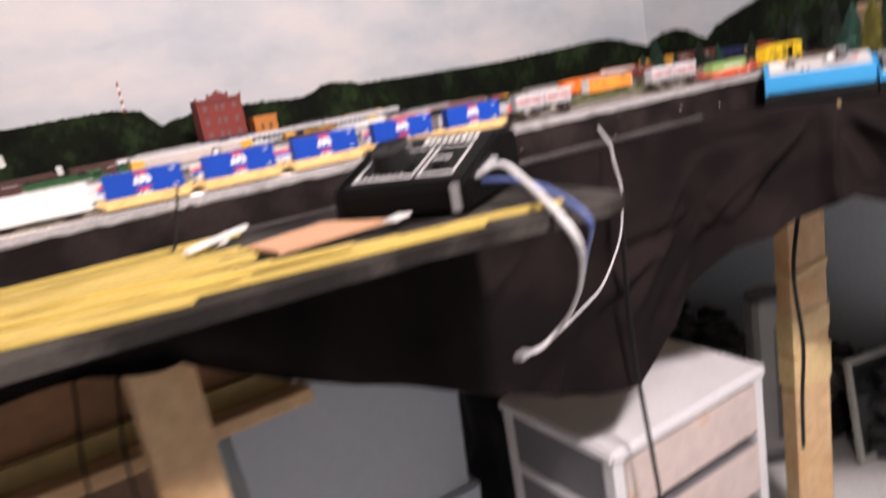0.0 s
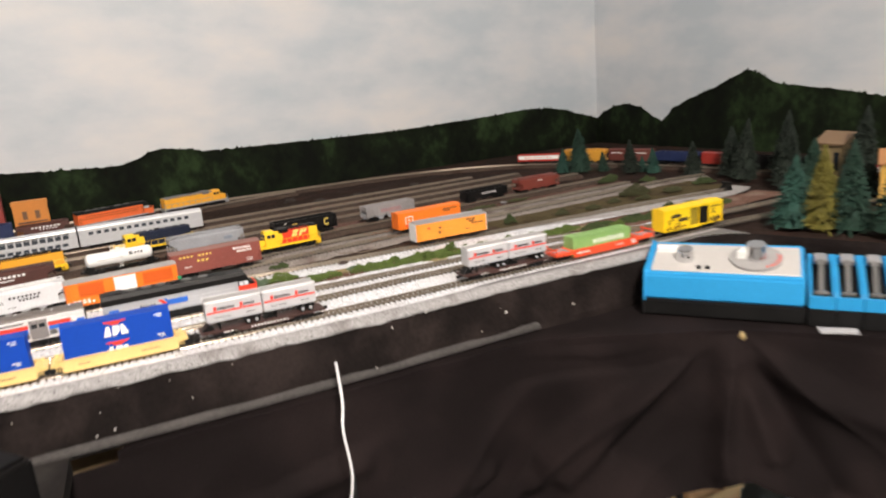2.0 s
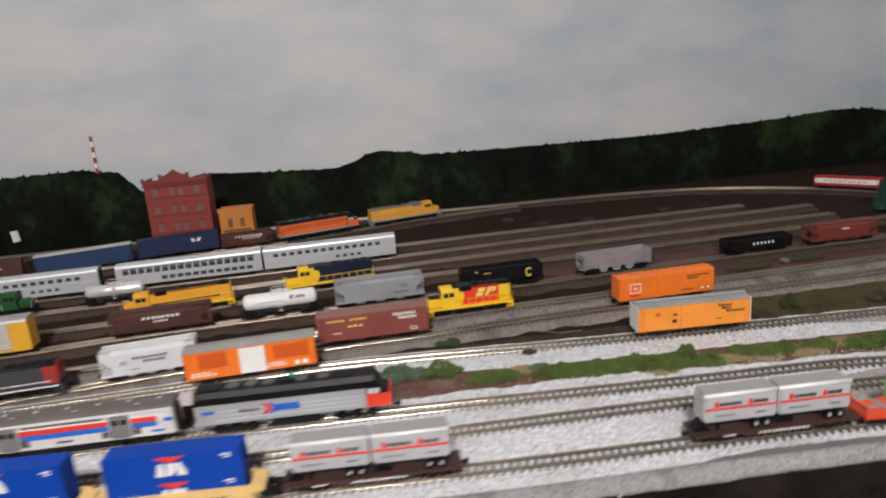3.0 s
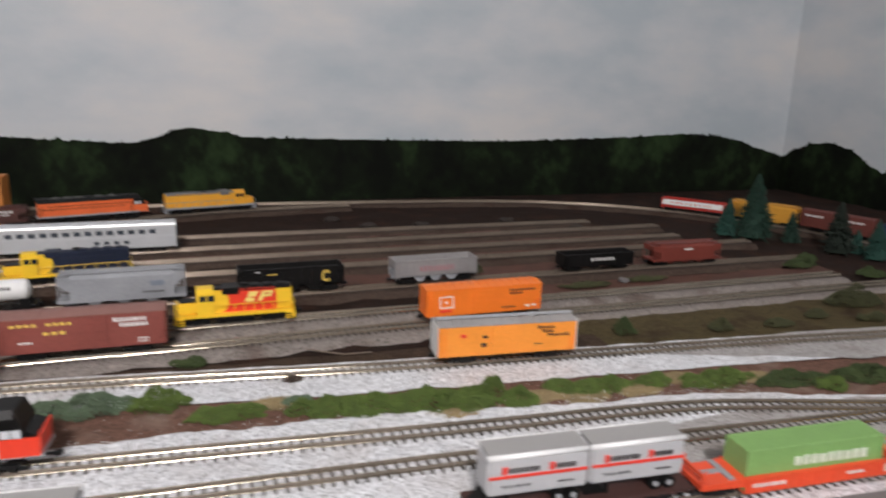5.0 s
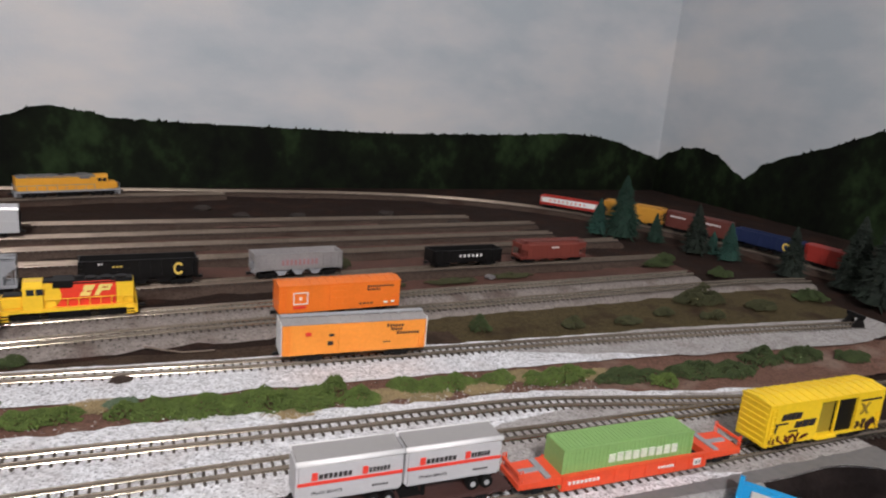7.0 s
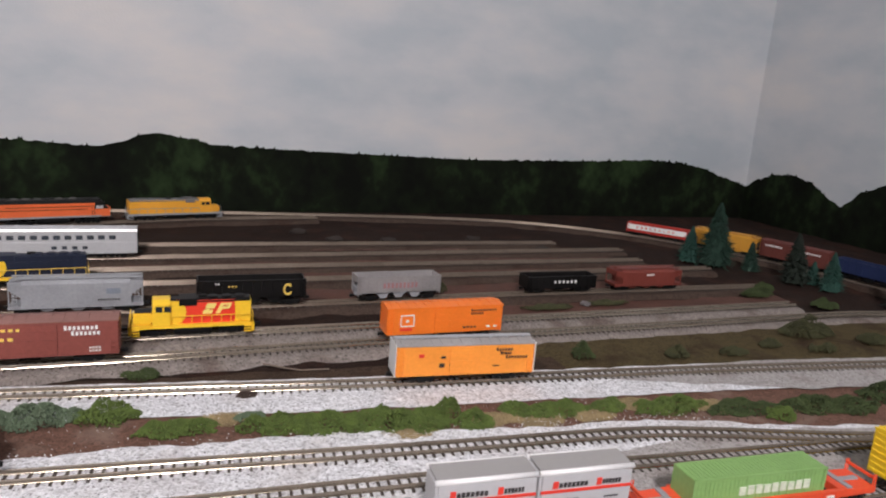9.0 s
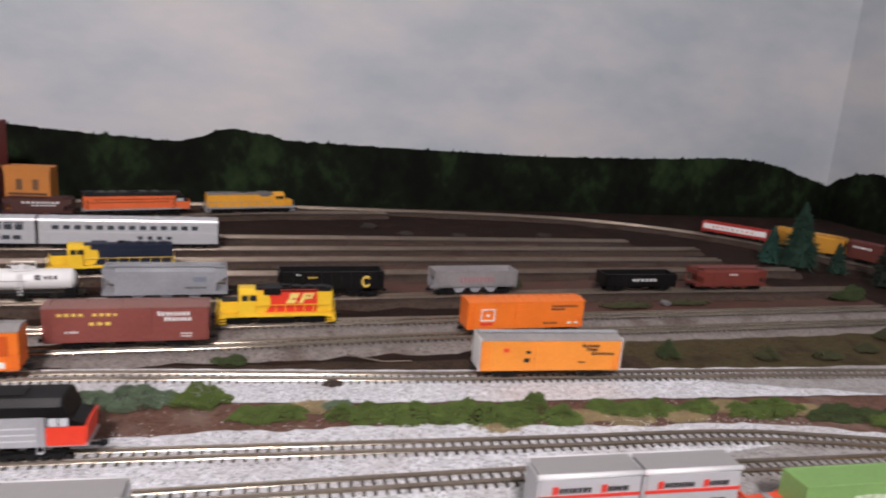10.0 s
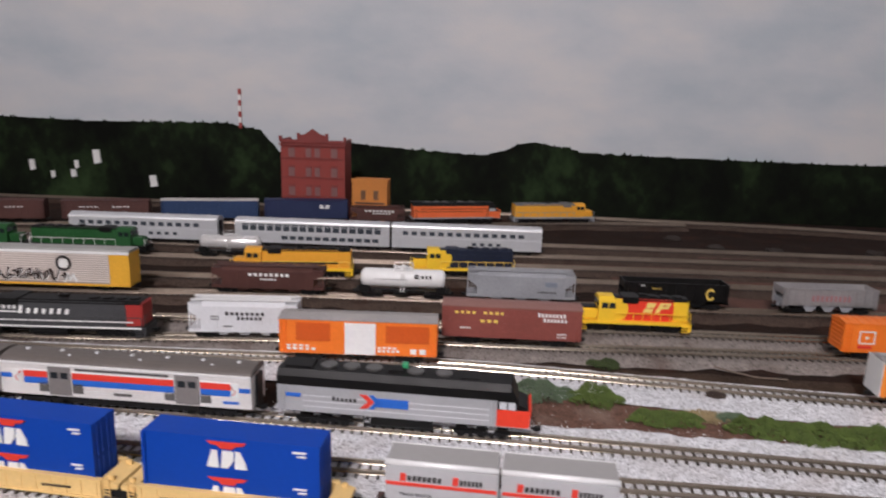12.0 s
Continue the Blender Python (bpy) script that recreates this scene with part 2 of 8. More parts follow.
def part(name, bm, material, parent, label="", smooth=False, at=None):
    """One mesh object under a thing or a part."""
    me = to_mesh(name, bm, material, smooth) if isinstance(bm, bmesh.types.BMesh) else bm
    ob = new(name, me)
    if parent is not None:
        ob.parent = parent
    if at is not None:
        ob.matrix_basis = at
    if label:
        tagged(ob, label)
    return ob


def thing(name, label, category, m, group="", kind=""):
    ob = new(name)
    ob.empty_display_size = 0.02
    ob.matrix_basis = m
    return tagged(ob, label, category, group, kind)


def single(name, bm, material, label, category="", group="", kind="", smooth=False):
    ob = new(name, to_mesh(name, bm, material, smooth))
    return tagged(ob, label, category, group, kind)


def B():
    return bmesh.new()


# ---------------------------------------------------------------- plan
GROUND, RAILTOP = 1.0, 1.0078
WALL_Y, SIDE_X = 0.668, 0.935


def curve_points(ctrl, step=0.01):
    """A smooth line through the control points, at even steps."""
    c = [Vector((*p, 0)) for p in ctrl]
    c = [2 * c[0] - c[1]] + c + [2 * c[-1] - c[-2]]
    out = []
    for i in range(1, len(c) - 2):
        p0, p1, p2, p3 = c[i - 1:i + 3]
        n = max(2, int((p2 - p1).length / step))
        for k in range(n):
            t = k / n
            out.append(0.5 * (2 * p1 + (p2 - p0) * t + (2 * p0 - 5 * p1 + 4 * p2 - p3) * t * t + (3 * p1 - p0 - 3 * p2 + p3) * t ** 3))
    out.append(c[-2])
    return out


TRACKS = {
    "A": [(-1.7, -0.07), (-1.2, -0.078), (-0.85, -0.104), (-0.55, -0.126), (-0.34, -0.1455), (-0.15, -0.1605), (0.02, -0.1705), (0.13, -0.1800), (0.25, -0.1865), (0.35, -0.1945), (0.5, -0.225), (0.62, -0.30)],
    "B": [(-1.7, -0.02), (-1.2, -0.035), (-0.85, -0.065), (-0.6, -0.092), (-0.35, -0.106), (-0.17, -0.112), (0.0, -0.120), (0.12, -0.131), (0.25, -0.141), (0.40, -0.152), (0.6, -0.170)],
    "M": [(-1.7, 0.01), (-1.2, -0.005), (-0.8, -0.040), (-0.5, -0.057), (-0.34, -0.0645), (-0.2, -0.0735), (0.0, -0.0900), (0.12, -0.099), (0.18, -0.112), (0.25, -0.132), (0.30, -0.1435)],
    "T4": [(-1.7, 0.06), (-1.2, 0.045), (-0.8, 0.02), (-0.55, 0.018), (-0.36, 0.022), (-0.26, 0.024), (-0.17, 0.016), (-0.03, 0.0), (0.1, -0.011), (0.24, -0.023), (0.38, -0.038), (0.515, -0.055)],
    "T5": [(-1.7, 0.09), (-1.2, 0.075), (-0.8, 0.04), (-0.55, 0.042), (-0.4, 0.056), (-0.26, 0.066), (-0.15, 0.067), (0.0, 0.072), (0.3, 0.075), (0.47, 0.077), (0.541, 0.074), (0.605, 0.064)],
    "T6": [(-0.55, 0.085), (-0.35, 0.100), (-0.15, 0.108), (0.0, 0.109), (0.2, 0.112), (0.48, 0.116)],
    "T7": [(-1.7, 0.16), (-1.0, 0.14), (-0.6, 0.150), (-0.42, 0.164), (-0.2, 0.170), (0.0, 0.174), (0.2, 0.182), (0.5, 0.182)],
    "T8": [(-1.7, 0.21), (-1.0, 0.20), (-0.58, 0.208), (-0.42, 0.220), (-0.25, 0.248), (-0.13, 0.250), (0.1, 0.256), (0.5, 0.266)],
    "T9": [(-1.7, 0.28), (-1.0, 0.27), (-0.6, 0.282), (-0.4, 0.290), (-0.1, 0.305), (0.1, 0.308), (0.43, 0.312)],
    "T10": [(-1.7, 0.32), (-1.0, 0.325), (-0.6, 0.340), (-0.3, 0.346), (0.0, 0.356), (0.44, 0.370)],
    "T11": [(-1.0, 0.36), (-0.6, 0.385), (-0.17, 0.408), (0.1, 0.412), (0.36, 0.414)],
    "T12": [(-1.7, 0.36), (-1.0, 0.385), (-0.8, 0.415), (-0.6, 0.464), (-0.45, 0.495), (-0.3, 0.510), (-0.13, 0.560), (0.0, 0.580), (0.06, 0.586)],
    "MAIN": [(-1.7, 0.60), (-0.8, 0.618), (-0.45, 0.622), (-0.2, 0.620), (0.05, 0.608), (0.25, 0.592), (0.40, 0.552), (0.52, 0.470), (0.60, 0.36), (0.645, 0.25), (0.672, 0.12), (0.682, -0.02), (0.69, -0.2), (0.70, -0.6)],
}
LINES = {k: curve_points(v) for k, v in TRACKS.items()}


def on_track(key, x=None, s=None, flip=False):
    """The pose of a vehicle on a track: at x, or at the arc length s from the track's start."""
    pts = LINES[key]
    run = 0.0
    for a, b in zip(pts, pts[1:]):
        d = (b - a).length
        if (x is not None and a.x <= x <= b.x) or (s is not None and run + d >= s):
            k = (x - a.x) / (b.x - a.x) if x is not None else (s - run) / d
            p, h = a.lerp(b, k), math.degrees(math.atan2(b.y - a.y, b.x - a.x))
            return pose(p.x, p.y, RAILTOP, 0, 0, h + (180 if flip else 0))
        run += d
    raise ValueError(key)

# ---------------------------------------------------------------- room


def sky_paint():
    """Mural sky: grey-blue emulsion rolled over a plastered wall with soft white clouds."""
    m = bpy.data.materials.new("painted_sky")
    m.use_nodes = True
    nt = m.node_tree
    b = nt.nodes["Principled BSDF"]
    geo = nt.nodes.new("ShaderNodeNewGeometry")
    mp = nt.nodes.new("ShaderNodeMapping")
    mp.inputs["Scale"].default_value = (2.2, 2.2, 5.0)
    nt.links.new(geo.outputs["Position"], mp.inputs["Vector"])
    n = nt.nodes.new("ShaderNodeTexNoise")
    n.inputs["Scale"].default_value, n.inputs["Detail"].default_value, n.inputs["Roughness"].default_value = 1.9, 6, 0.55
    nt.links.new(mp.outputs[0], n.inputs["Vector"])
    ramp = nt.nodes.new("ShaderNodeValToRGB")
    ramp.color_ramp.elements[0].position, ramp.color_ramp.elements[0].color = 0.34, (0.46, 0.515, 0.555, 1)
    ramp.color_ramp.elements[1].position, ramp.color_ramp.elements[1].color = 0.66, (0.645, 0.635, 0.63, 1)
    e = ramp.color_ramp.elements.new(0.5)
    e.color = (0.56, 0.585, 0.61, 1)
    nt.links.new(n.outputs["Fac"], ramp.inputs["Fac"])
    nt.links.new(ramp.outputs[0], b.inputs["Base Color"])
    b.inputs["Roughness"].default_value = 0.7
    fine = nt.nodes.new("ShaderNodeTexNoise")
    fine.inputs["Scale"].default_value = 350
    nt.links.new(geo.outputs["Position"], fine.inputs["Vector"])
    bp = nt.nodes.new("ShaderNodeBump")
    bp.inputs["Strength"].default_value, bp.inputs["Distance"].default_value = 0.4, 0.0006
    nt.links.new(fine.outputs["Fac"], bp.inputs["Height"])
    nt.links.new(bp.outputs[0], b.inputs["Normal"])
    return m


SKY = sky_paint()
WALL = mat("unseen_room_wall", (0.52, 0.50, 0.48), 0.75, 0, 0.05, 60, 3)
BELOW = mat("bluish_grey_lower_wall", (0.66, 0.77, 0.88), 0.6, 0, 0.08, 80, 4)
FLOOR = mat("grey_concrete_floor", (0.68, 0.68, 0.68), 0.6, 0, 0.15, 90, 5)
CEIL = mat("unseen_grey_ceiling", (0.45, 0.44, 0.42), 0.8, 0, 0.03, 60, 3)
X0, Y0, ZC = -2.6, -2.6, 2.42


def slab(name, x0, x1, y0, y1, z0, z1, m, label):
    bm = B()
    box(bm, x0, x1, y0, y1, z0, z1)
    return single(name, bm, m, label, kind="structure")


slab("wall_north", X0 - 0.1, SIDE_X + 0.1, WALL_Y, WALL_Y + 0.1, 0.95, ZC, SKY, "plastered wall painted as a pale cloudy grey-blue sky")
slab("wall_north_lower", X0 - 0.1, SIDE_X + 0.1, WALL_Y + 0.002, WALL_Y + 0.1, 0, 0.949, BELOW, "plain bluish grey wall under the layout table")
slab("wall_east", SIDE_X, SIDE_X + 0.1, Y0, WALL_Y, 0.95, ZC, SKY, "side wall painted as a pale cloudy sky")
slab("wall_east_lower", SIDE_X + 0.002, SIDE_X + 0.1, Y0, WALL_Y, 0, 0.949, BELOW, "plain bluish grey wall under the layout table")
# West wall, south wall and ceiling are unseen, added to bounce lamplight.
slab("wall_west", X0 - 0.1, X0, Y0, WALL_Y, 0, ZC, WALL, "unseen room wall added to bounce lamplight")
slab("wall_south", X0 - 0.1, SIDE_X + 0.1, Y0 - 0.1, Y0, 0, ZC, WALL, "unseen room wall added to bounce lamplight")
slab("floor", X0 - 0.1, SIDE_X + 0.1, Y0 - 0.1, WALL_Y + 0.1, -0.1, 0, FLOOR, "worn grey concrete floor")
slab("ceiling", X0 - 0.1, SIDE_X + 0.1, Y0 - 0.1, WALL_Y + 0.1, ZC, ZC + 0.1, CEIL, "unseen ceiling added to bounce lamplight")

DIFFUSER = glow("lit_diffuser", (1, 0.94, 0.86), 2.0)
for lamp_x, lamp_y, lamp_w, lamp_power in LAMPS:
    lamp = thing("ceiling_light", "white ceiling lamp with a frosted cover", "ceiling light", pose(lamp_x, lamp_y, 2.22), "ceiling lights")
    w = lamp_w / 2
    bm = B()
    box(bm, -w - 0.06, w + 0.06, -0.17, 0.17, -0.05, 0)
    bevel_all(bm, 0.004)
    part("housing", bm, WHITE, lamp)
    bm = B()
    box(bm, -w - 0.02, w + 0.02, -0.14, 0.14, -0.075, -0.0505)
    part("diffuser", bm, DIFFUSER, lamp)
    for x in (-w * 0.7, w * 0.7):
        bm = B()
        tube(bm, [(x, 0, -0.001), (x, 0, ZC - 2.22)], 0.006, 8)
        part("hanging_rod", bm, WHITE, lamp)

# ---------------------------------------------------------------- painted hills on the wall


def hill_paint():
    m = bpy.data.materials.new("dark_green_hill_paint")
    m.use_nodes = True
    nt = m.node_tree
    b = nt.nodes["Principled BSDF"]
    geo = nt.nodes.new("ShaderNodeNewGeometry")
    mp = nt.nodes.new("ShaderNodeMapping")
    mp.inputs["Scale"].default_value, mp.inputs["Rotation"].default_value = (1.0, 1.0, 0.8), (0, radians(40), 0)
    nt.links.new(geo.outputs["Position"], mp.inputs["Vector"])
    big, dab = nt.nodes.new("ShaderNodeTexNoise"), nt.nodes.new("ShaderNodeTexNoise")
    for n, s, d in ((big, 9, 6), (dab, 70, 5)):
        n.inputs["Scale"].default_value, n.inputs["Detail"].default_value = s, d
        nt.links.new(mp.outputs[0], n.inputs["Vector"])
    add = nt.nodes.new("ShaderNodeMath")
    add.operation = "MULTIPLY_ADD"
    add.inputs[1].default_value = 0.45
    nt.links.new(dab.outputs["Fac"], add.inputs[0])
    nt.links.new(big.outputs["Fac"], add.inputs[2])
    ramp = nt.nodes.new("ShaderNodeValToRGB")
    ramp.color_ramp.elements[0].position, ramp.color_ramp.elements[0].color = 0.60, (0.0028, 0.0036, 0.0022, 1)
    ramp.color_ramp.elements[1].position, ramp.color_ramp.elements[1].color = 0.98, (0.025, 0.046, 0.017, 1)
    e = ramp.color_ramp.elements.new(0.76)
    e.color = (0.0062, 0.0100, 0.0043, 1)
    nt.links.new(add.outputs[0], ramp.inputs["Fac"])
    nt.links.new(ramp.outputs[0], b.inputs["Base Color"])
    b.inputs["Roughness"].default_value = 0.8
    b.inputs["Specular IOR Level"].default_value = 0.12
    bp = nt.nodes.new("ShaderNodeBump")
    bp.inputs["Strength"].default_value, bp.inputs["Distance"].default_value = 0.5, 0.0006
    nt.links.new(dab.outputs["Fac"], bp.inputs["Height"])
    nt.links.new(bp.outputs[0], b.inputs["Normal"])
    return m


HILL = hill_paint()


def profile_at(ctrl, s):
    for (a, za), (b, zb) in zip(ctrl, ctrl[1:]):
        if a <= s <= b:
            k = (s - a) / (b - a)
            return za + (zb - za) * (k * k * (3 - 2 * k) * 0.4 + 0.6 * k)
    return ctrl[-1][1]


def painted_hill(name, ctrl, plane, label, rough):
    """A coat of paint 2 mm proud of the wall, its upper edge dabbed with a brush like treetops."""
    bm = B()
    s, prev = ctrl[0][0], None
    while True:
        s = min(s, ctrl[-1][0])
        z = profile_at(ctrl, s) + rough * (noise.noise((s * 90, 3, 0)) + 0.8 * noise.noise((s * 330, 7, 0)) + (1.2 if noise.noise((s * 700, 1, 5)) > 0.35 else 0))
        row = []
        for d in (0.002, -0.004):
            for zz in (0.985, z):
                row.append(bm.verts.new((s, WALL_Y - d, zz) if plane == "y" else (SIDE_X - d, s, zz)))
        if prev:
            a, b = prev, row
            bm.faces.new((a[0], b[0], b[1], a[1]))
            bm.faces.new((a[1], b[1], b[3], a[3]))
        prev = row
        if s >= ctrl[-1][0]:
            break
        s += 0.0016
    return single(name, bm, HILL, label, kind="structure")


painted_hill("backdrop_hills", [(-2.6, 1.115), (-1.3, 1.118), (-1.0, 1.124), (-0.844, 1.121), (-0.726, 1.124), (-0.636, 1.125), (-0.582, 1.116), (-0.565, 1.098), (-0.549, 1.080), (-0.52, 1.088), (-0.45, 1.101),
                                (-0.343, 1.094), (-0.237, 1.089), (-0.203, 1.096), (-0.178, 1.108), (-0.155, 1.111), (-0.108, 1.105), (-0.078, 1.098), (0.06, 1.095), (0.33, 1.093), (0.545, 1.099),
                                (0.70, 1.107), (0.76, 1.105), (0.82, 1.096), (0.875, 1.080), (0.9345, 1.064)], "y", "dark green wooded hills painted along the wall", 0.0026)
painted_hill("backdrop_mountain", [(-2.0, 1.09), (-0.8, 1.10), (-0.26, 1.100), (-0.07, 1.108), (0.06, 1.126), (0.15, 1.137), (0.205, 1.164), (0.222, 1.168), (0.255, 1.153), (0.31, 1.130), (0.36, 1.113), (0.41, 1.092),
                                   (0.447, 1.060), (0.475, 1.070), (0.515, 1.093), (0.56, 1.100), (0.60, 1.096), (0.64, 1.081), (0.6660, 1.064)], "x", "dark green peaks painted on the side wall", 0.0028)

# painted radio mast, paint chips
bm = B()
mast = thing("painted_mast", "thin red and white striped mast painted on the wall", "painted mast", pose(-0.612, WALL_Y - 0.0035, 1.118))
for i in range(7):
    bm = B()
    box(bm, -0.0022, 0.0022, -0.0008, 0.0008, i * 0.0085, (i + 1) * 0.0085)
    part("band", bm, LETTER_W if i % 2 else paint("mast_red", (0.35, 0.05, 0.04)), mast)
CHIP = mat("bare_white_plaster", (0.78, 0.78, 0.76), 0.8, 0, 0.05, 200, 20)
for x, z, w, h in ((-0.850, 1.054, 0.011, 0.023), (-0.956, 1.040, 0.008, 0.018), (-0.922, 1.029, 0.006, 0.012), (-0.889, 1.031, 0.008, 0.013), (-0.882, 1.045, 0.006, 0.014), (-0.760, 1.020, 0.011, 0.019)):
    bm = B()
    prism(bm, [(x, z), (x + w, z + 0.002), (x + w * 0.8, z + h), (x - w * 0.15, z + h * 0.95)], WALL_Y - 0.005, WALL_Y - 0.0021, "y")
    single("paint_chip", bm, CHIP, "small white patch where the hill paint has flaked off", "paint chip", "paint chips")

# ---------------------------------------------------------------- layout table
EDGE = curve_points([(-1.7, -0.105), (-1.2, -0.110), (-0.85, -0.128), (-0.55, -0.150), (-0.34, -0.170), (-0.15, -0.186), (0.02, -0.194), (0.2, -0.2105), (0.26, -0.214), (0.30, -0.245), (0.335, -0.33), (0.37, -0.40), (0.45, -0.47), (0.6, -0.53), (0.80, -0.56)], 0.012)


def edge_y(x):
    for a, b in zip(EDGE, EDGE[1:]):
        if a.x <= x <= b.x:
            return a.y + (b.y - a.y) * (x - a.x) / (b.x - a.x)
    return EDGE[-1].y if x > EDGE[-1].x else EDGE[0].y


FASCIA = mat("black_painted_foam_edge", (0.0085, 0.0062, 0.0058), 0.85, 0, 0.4, 260, 18, 0.0012, (0.017, 0.0125, 0.0115), spec=0.08)


def ground_sheet(name, y_low, y_high, x0, x1, z, amp, m, label, step=0.008, kind="structure"):
    """An uneven sheet between two edges given as functions of x."""
    bm = B()
    nx = int((x1 - x0) / step)
    ny = max(2, int(max(y_high(x0 + (x1 - x0) * k / 20) - y_low(x0 + (x1 - x0) * k / 20) for k in range(21)) / step))
    prev = None
    for i in range(nx + 1):
        x = x0 + (x1 - x0) * i / nx
        a, b = y_low(x), y_high(x)
        row = []
        for j in range(ny + 1):
            y = a + (b - a) * j / ny
            fade = min(1, j / 1.5, (ny - j) / 1.5)
            row.append(bm.verts.new((x, y, z + amp * fade * (0.7 * noise.noise((x * 30, y * 30, 1)) + 0.5 * noise.noise((x * 110, y * 110, 4))) - (0.003 if fade == 0 and kind != "structure" else 0))))
        if prev:
            for j in range(ny):
                bm.faces.new((prev[j], row[j], row[j + 1], prev[j + 1]))
        prev = row
    return single(name, bm, m, label, kind="structure", smooth=True)


def wob(f, a=0.004, s=40, seed=0):
    return lambda x: f(x) + a * noise.noise((x * s, seed, 2)) + a * 0.6 * noise.noise((x * s * 3.1, seed, 5))


ground_sheet("ground", lambda x: edge_y(x) - 0.0, lambda x: WALL_Y - 0.001, -1.7, SIDE_X - 0.001, GROUND, 0.0022, DIRT, "dark brown cinder ground covering the layout table", 0.012)


def line_y(key):
    pts = LINES[key]

    def f(x):
        for a, b in zip(pts, pts[1:]):
            if a.x <= x <= b.x:
                return a.y + (b.y - a.y) * (x - a.x) / (b.x - a.x)
        return pts[0].y if x < pts[0].x else pts[-1].y
    return f


yM, yB, yA, y4, y5 = (line_y(k) for k in ("M", "B", "A", "T4", "T5"))
ground_sheet("pale_gravel_bed", lambda x: edge_y(x) + 0.0015, wob(lambda x: min(yM(x), yB(x) + 0.03) + 0.019 + 0.009 * max(0.0, min(1.0, (0.06 - x) / 0.12)), 0.005, 30), -1.7, 0.30, GROUND + 0.0047, 0.0006, BALLAST, "pale grey gravel bed under the front tracks", 0.006)
ground_sheet("rusty_strip", wob(lambda x: min(yM(x), yB(x) + 0.03) + 0.012, 0.003, 40, 4), wob(lambda x: y4(x) - 0.029, 0.004, 35, 9), -0.35, 0.54, GROUND + 0.0034, 0.0012, RUST_DIRT, "rusty brown dirt strip between two tracks", 0.006)
ground_sheet("pale_gravel_shoulder", wob(lambda x: y4(x) - 0.034 + 0.030 * max(0.0, (x - 0.44) / 0.11) ** 2, 0.003, 35, 9), wob(lambda x: y4(x) + 0.014, 0.002, 50, 3), -1.2, 0.50, GROUND + 0.0047, 0.0006, BALLAST, "pale grey gravel shoulder beside the yard track", 0.006)
ground_sheet("olive_field", wob(lambda x: y4(x) + 0.016, 0.004, 30, 12), wob(lambda x: y5(x) - 0.016, 0.006, 26, 15), 0.11, 0.56, GROUND + 0.0022, 0.0014, OLIVE, "patchy dry olive turf between yard tracks", 0.007)
ground_sheet("brown_patch", wob(lambda x: 0.392, 0.006, 30, 22), wob(lambda x: 0.432, 0.006, 30, 25), 0.02, 0.22, GROUND + 0.0021, 0.0008, mat("rust_brown_spill", (0.13, 0.060, 0.045), 0.95, 0, 0.3, 400, 40, 0.0006), "rust brown spill of dirt among the back tracks", 0.008)

# Grey toned darker to paint in the lamplight fading to the right.
DIMMED_GRAVEL = gravel_material("dimmed_mid_gravel", (0.46, 0.44, 0.43), (0.20, 0.185, 0.175), (0.17, 0.125, 0.10), 0.6)
ground_sheet("dusty_gravel_shoulder", wob(lambda x: y4(x) - 0.038 + 0.034 * max(0.0, (0.30 - x) / 0.16) + 0.028 * max(0.0, (x - 0.44) / 0.11) ** 2, 0.003, 35, 81), wob(lambda x: y4(x) + 0.017 - 0.019 * max(0.0, (0.30 - x) / 0.16), 0.002, 50, 84), 0.14, 0.548, GROUND + 0.0051, 0.0005, DIMMED_GRAVEL, "gravel darkened for the fading lamplight at the end of the yard track", 0.006)
ASPHALT = mat("smooth_grey_edging", (0.175, 0.172, 0.172), 0.85, 0, 0.12, 300, 22, 0.0003, (0.125, 0.120, 0.118), (0.5, 0.68), spec=0.2)
ground_sheet("edging_strip", lambda x: edge_y(x) + 0.001, wob(lambda x: edge_y(x) + 0.002 + min(1.0, (x + 0.05) / 0.05) * max(0.003, yA(x) - 0.018 - edge_y(x)), 0.0015, 60, 91), -0.05, 0.30, GROUND + 0.0058, 0.0002, ASPHALT, "smooth dusty grey edging beside the front track", 0.005)
WEEDY = gravel_material("weedy_brown_dirt", (0.075, 0.050, 0.034), (0.022, 0.014, 0.010), (0.028, 0.017, 0.012), 0.9)
ground_sheet("weedy_strip", wob(lambda x: y4(x) + 0.011, 0.002, 40, 61), wob(lambda x: y4(x) + 0.012 + 0.55 * max(0.0, y5(x) - y4(x) - 0.030) * max(0.0, min(1.0, (x + 0.40) / 0.1)), 0.004, 30, 64), -0.40, 0.14, GROUND + 0.0025, 0.0010, WEEDY, "weedy brown dirt beside the yard track", 0.006)
# Greyer junction ground, also darkened for the fading lamplight.
ground_sheet("dusty_gravel_bed", wob(lambda x: edge_y(x) + 0.004 + 0.035 * max(0.0, (0.24 - x) / 0.20), 0.004, 30, 71), wob(lambda x: min(yM(x), yB(x) + 0.03) + 0.014 - 0.045 * max(0.0, (0.24 - x) / 0.20), 0.004, 30, 74), 0.06, 0.30, GROUND + 0.0051, 0.0005, DIMMED_GRAVEL, "greyer gravel under the track junction, also darkened for fading lamplight", 0.006)
SPILL = mat("rust_red_spill", (0.085, 0.034, 0.022), 0.95, 0, 0.35, 400, 40, 0.0006)
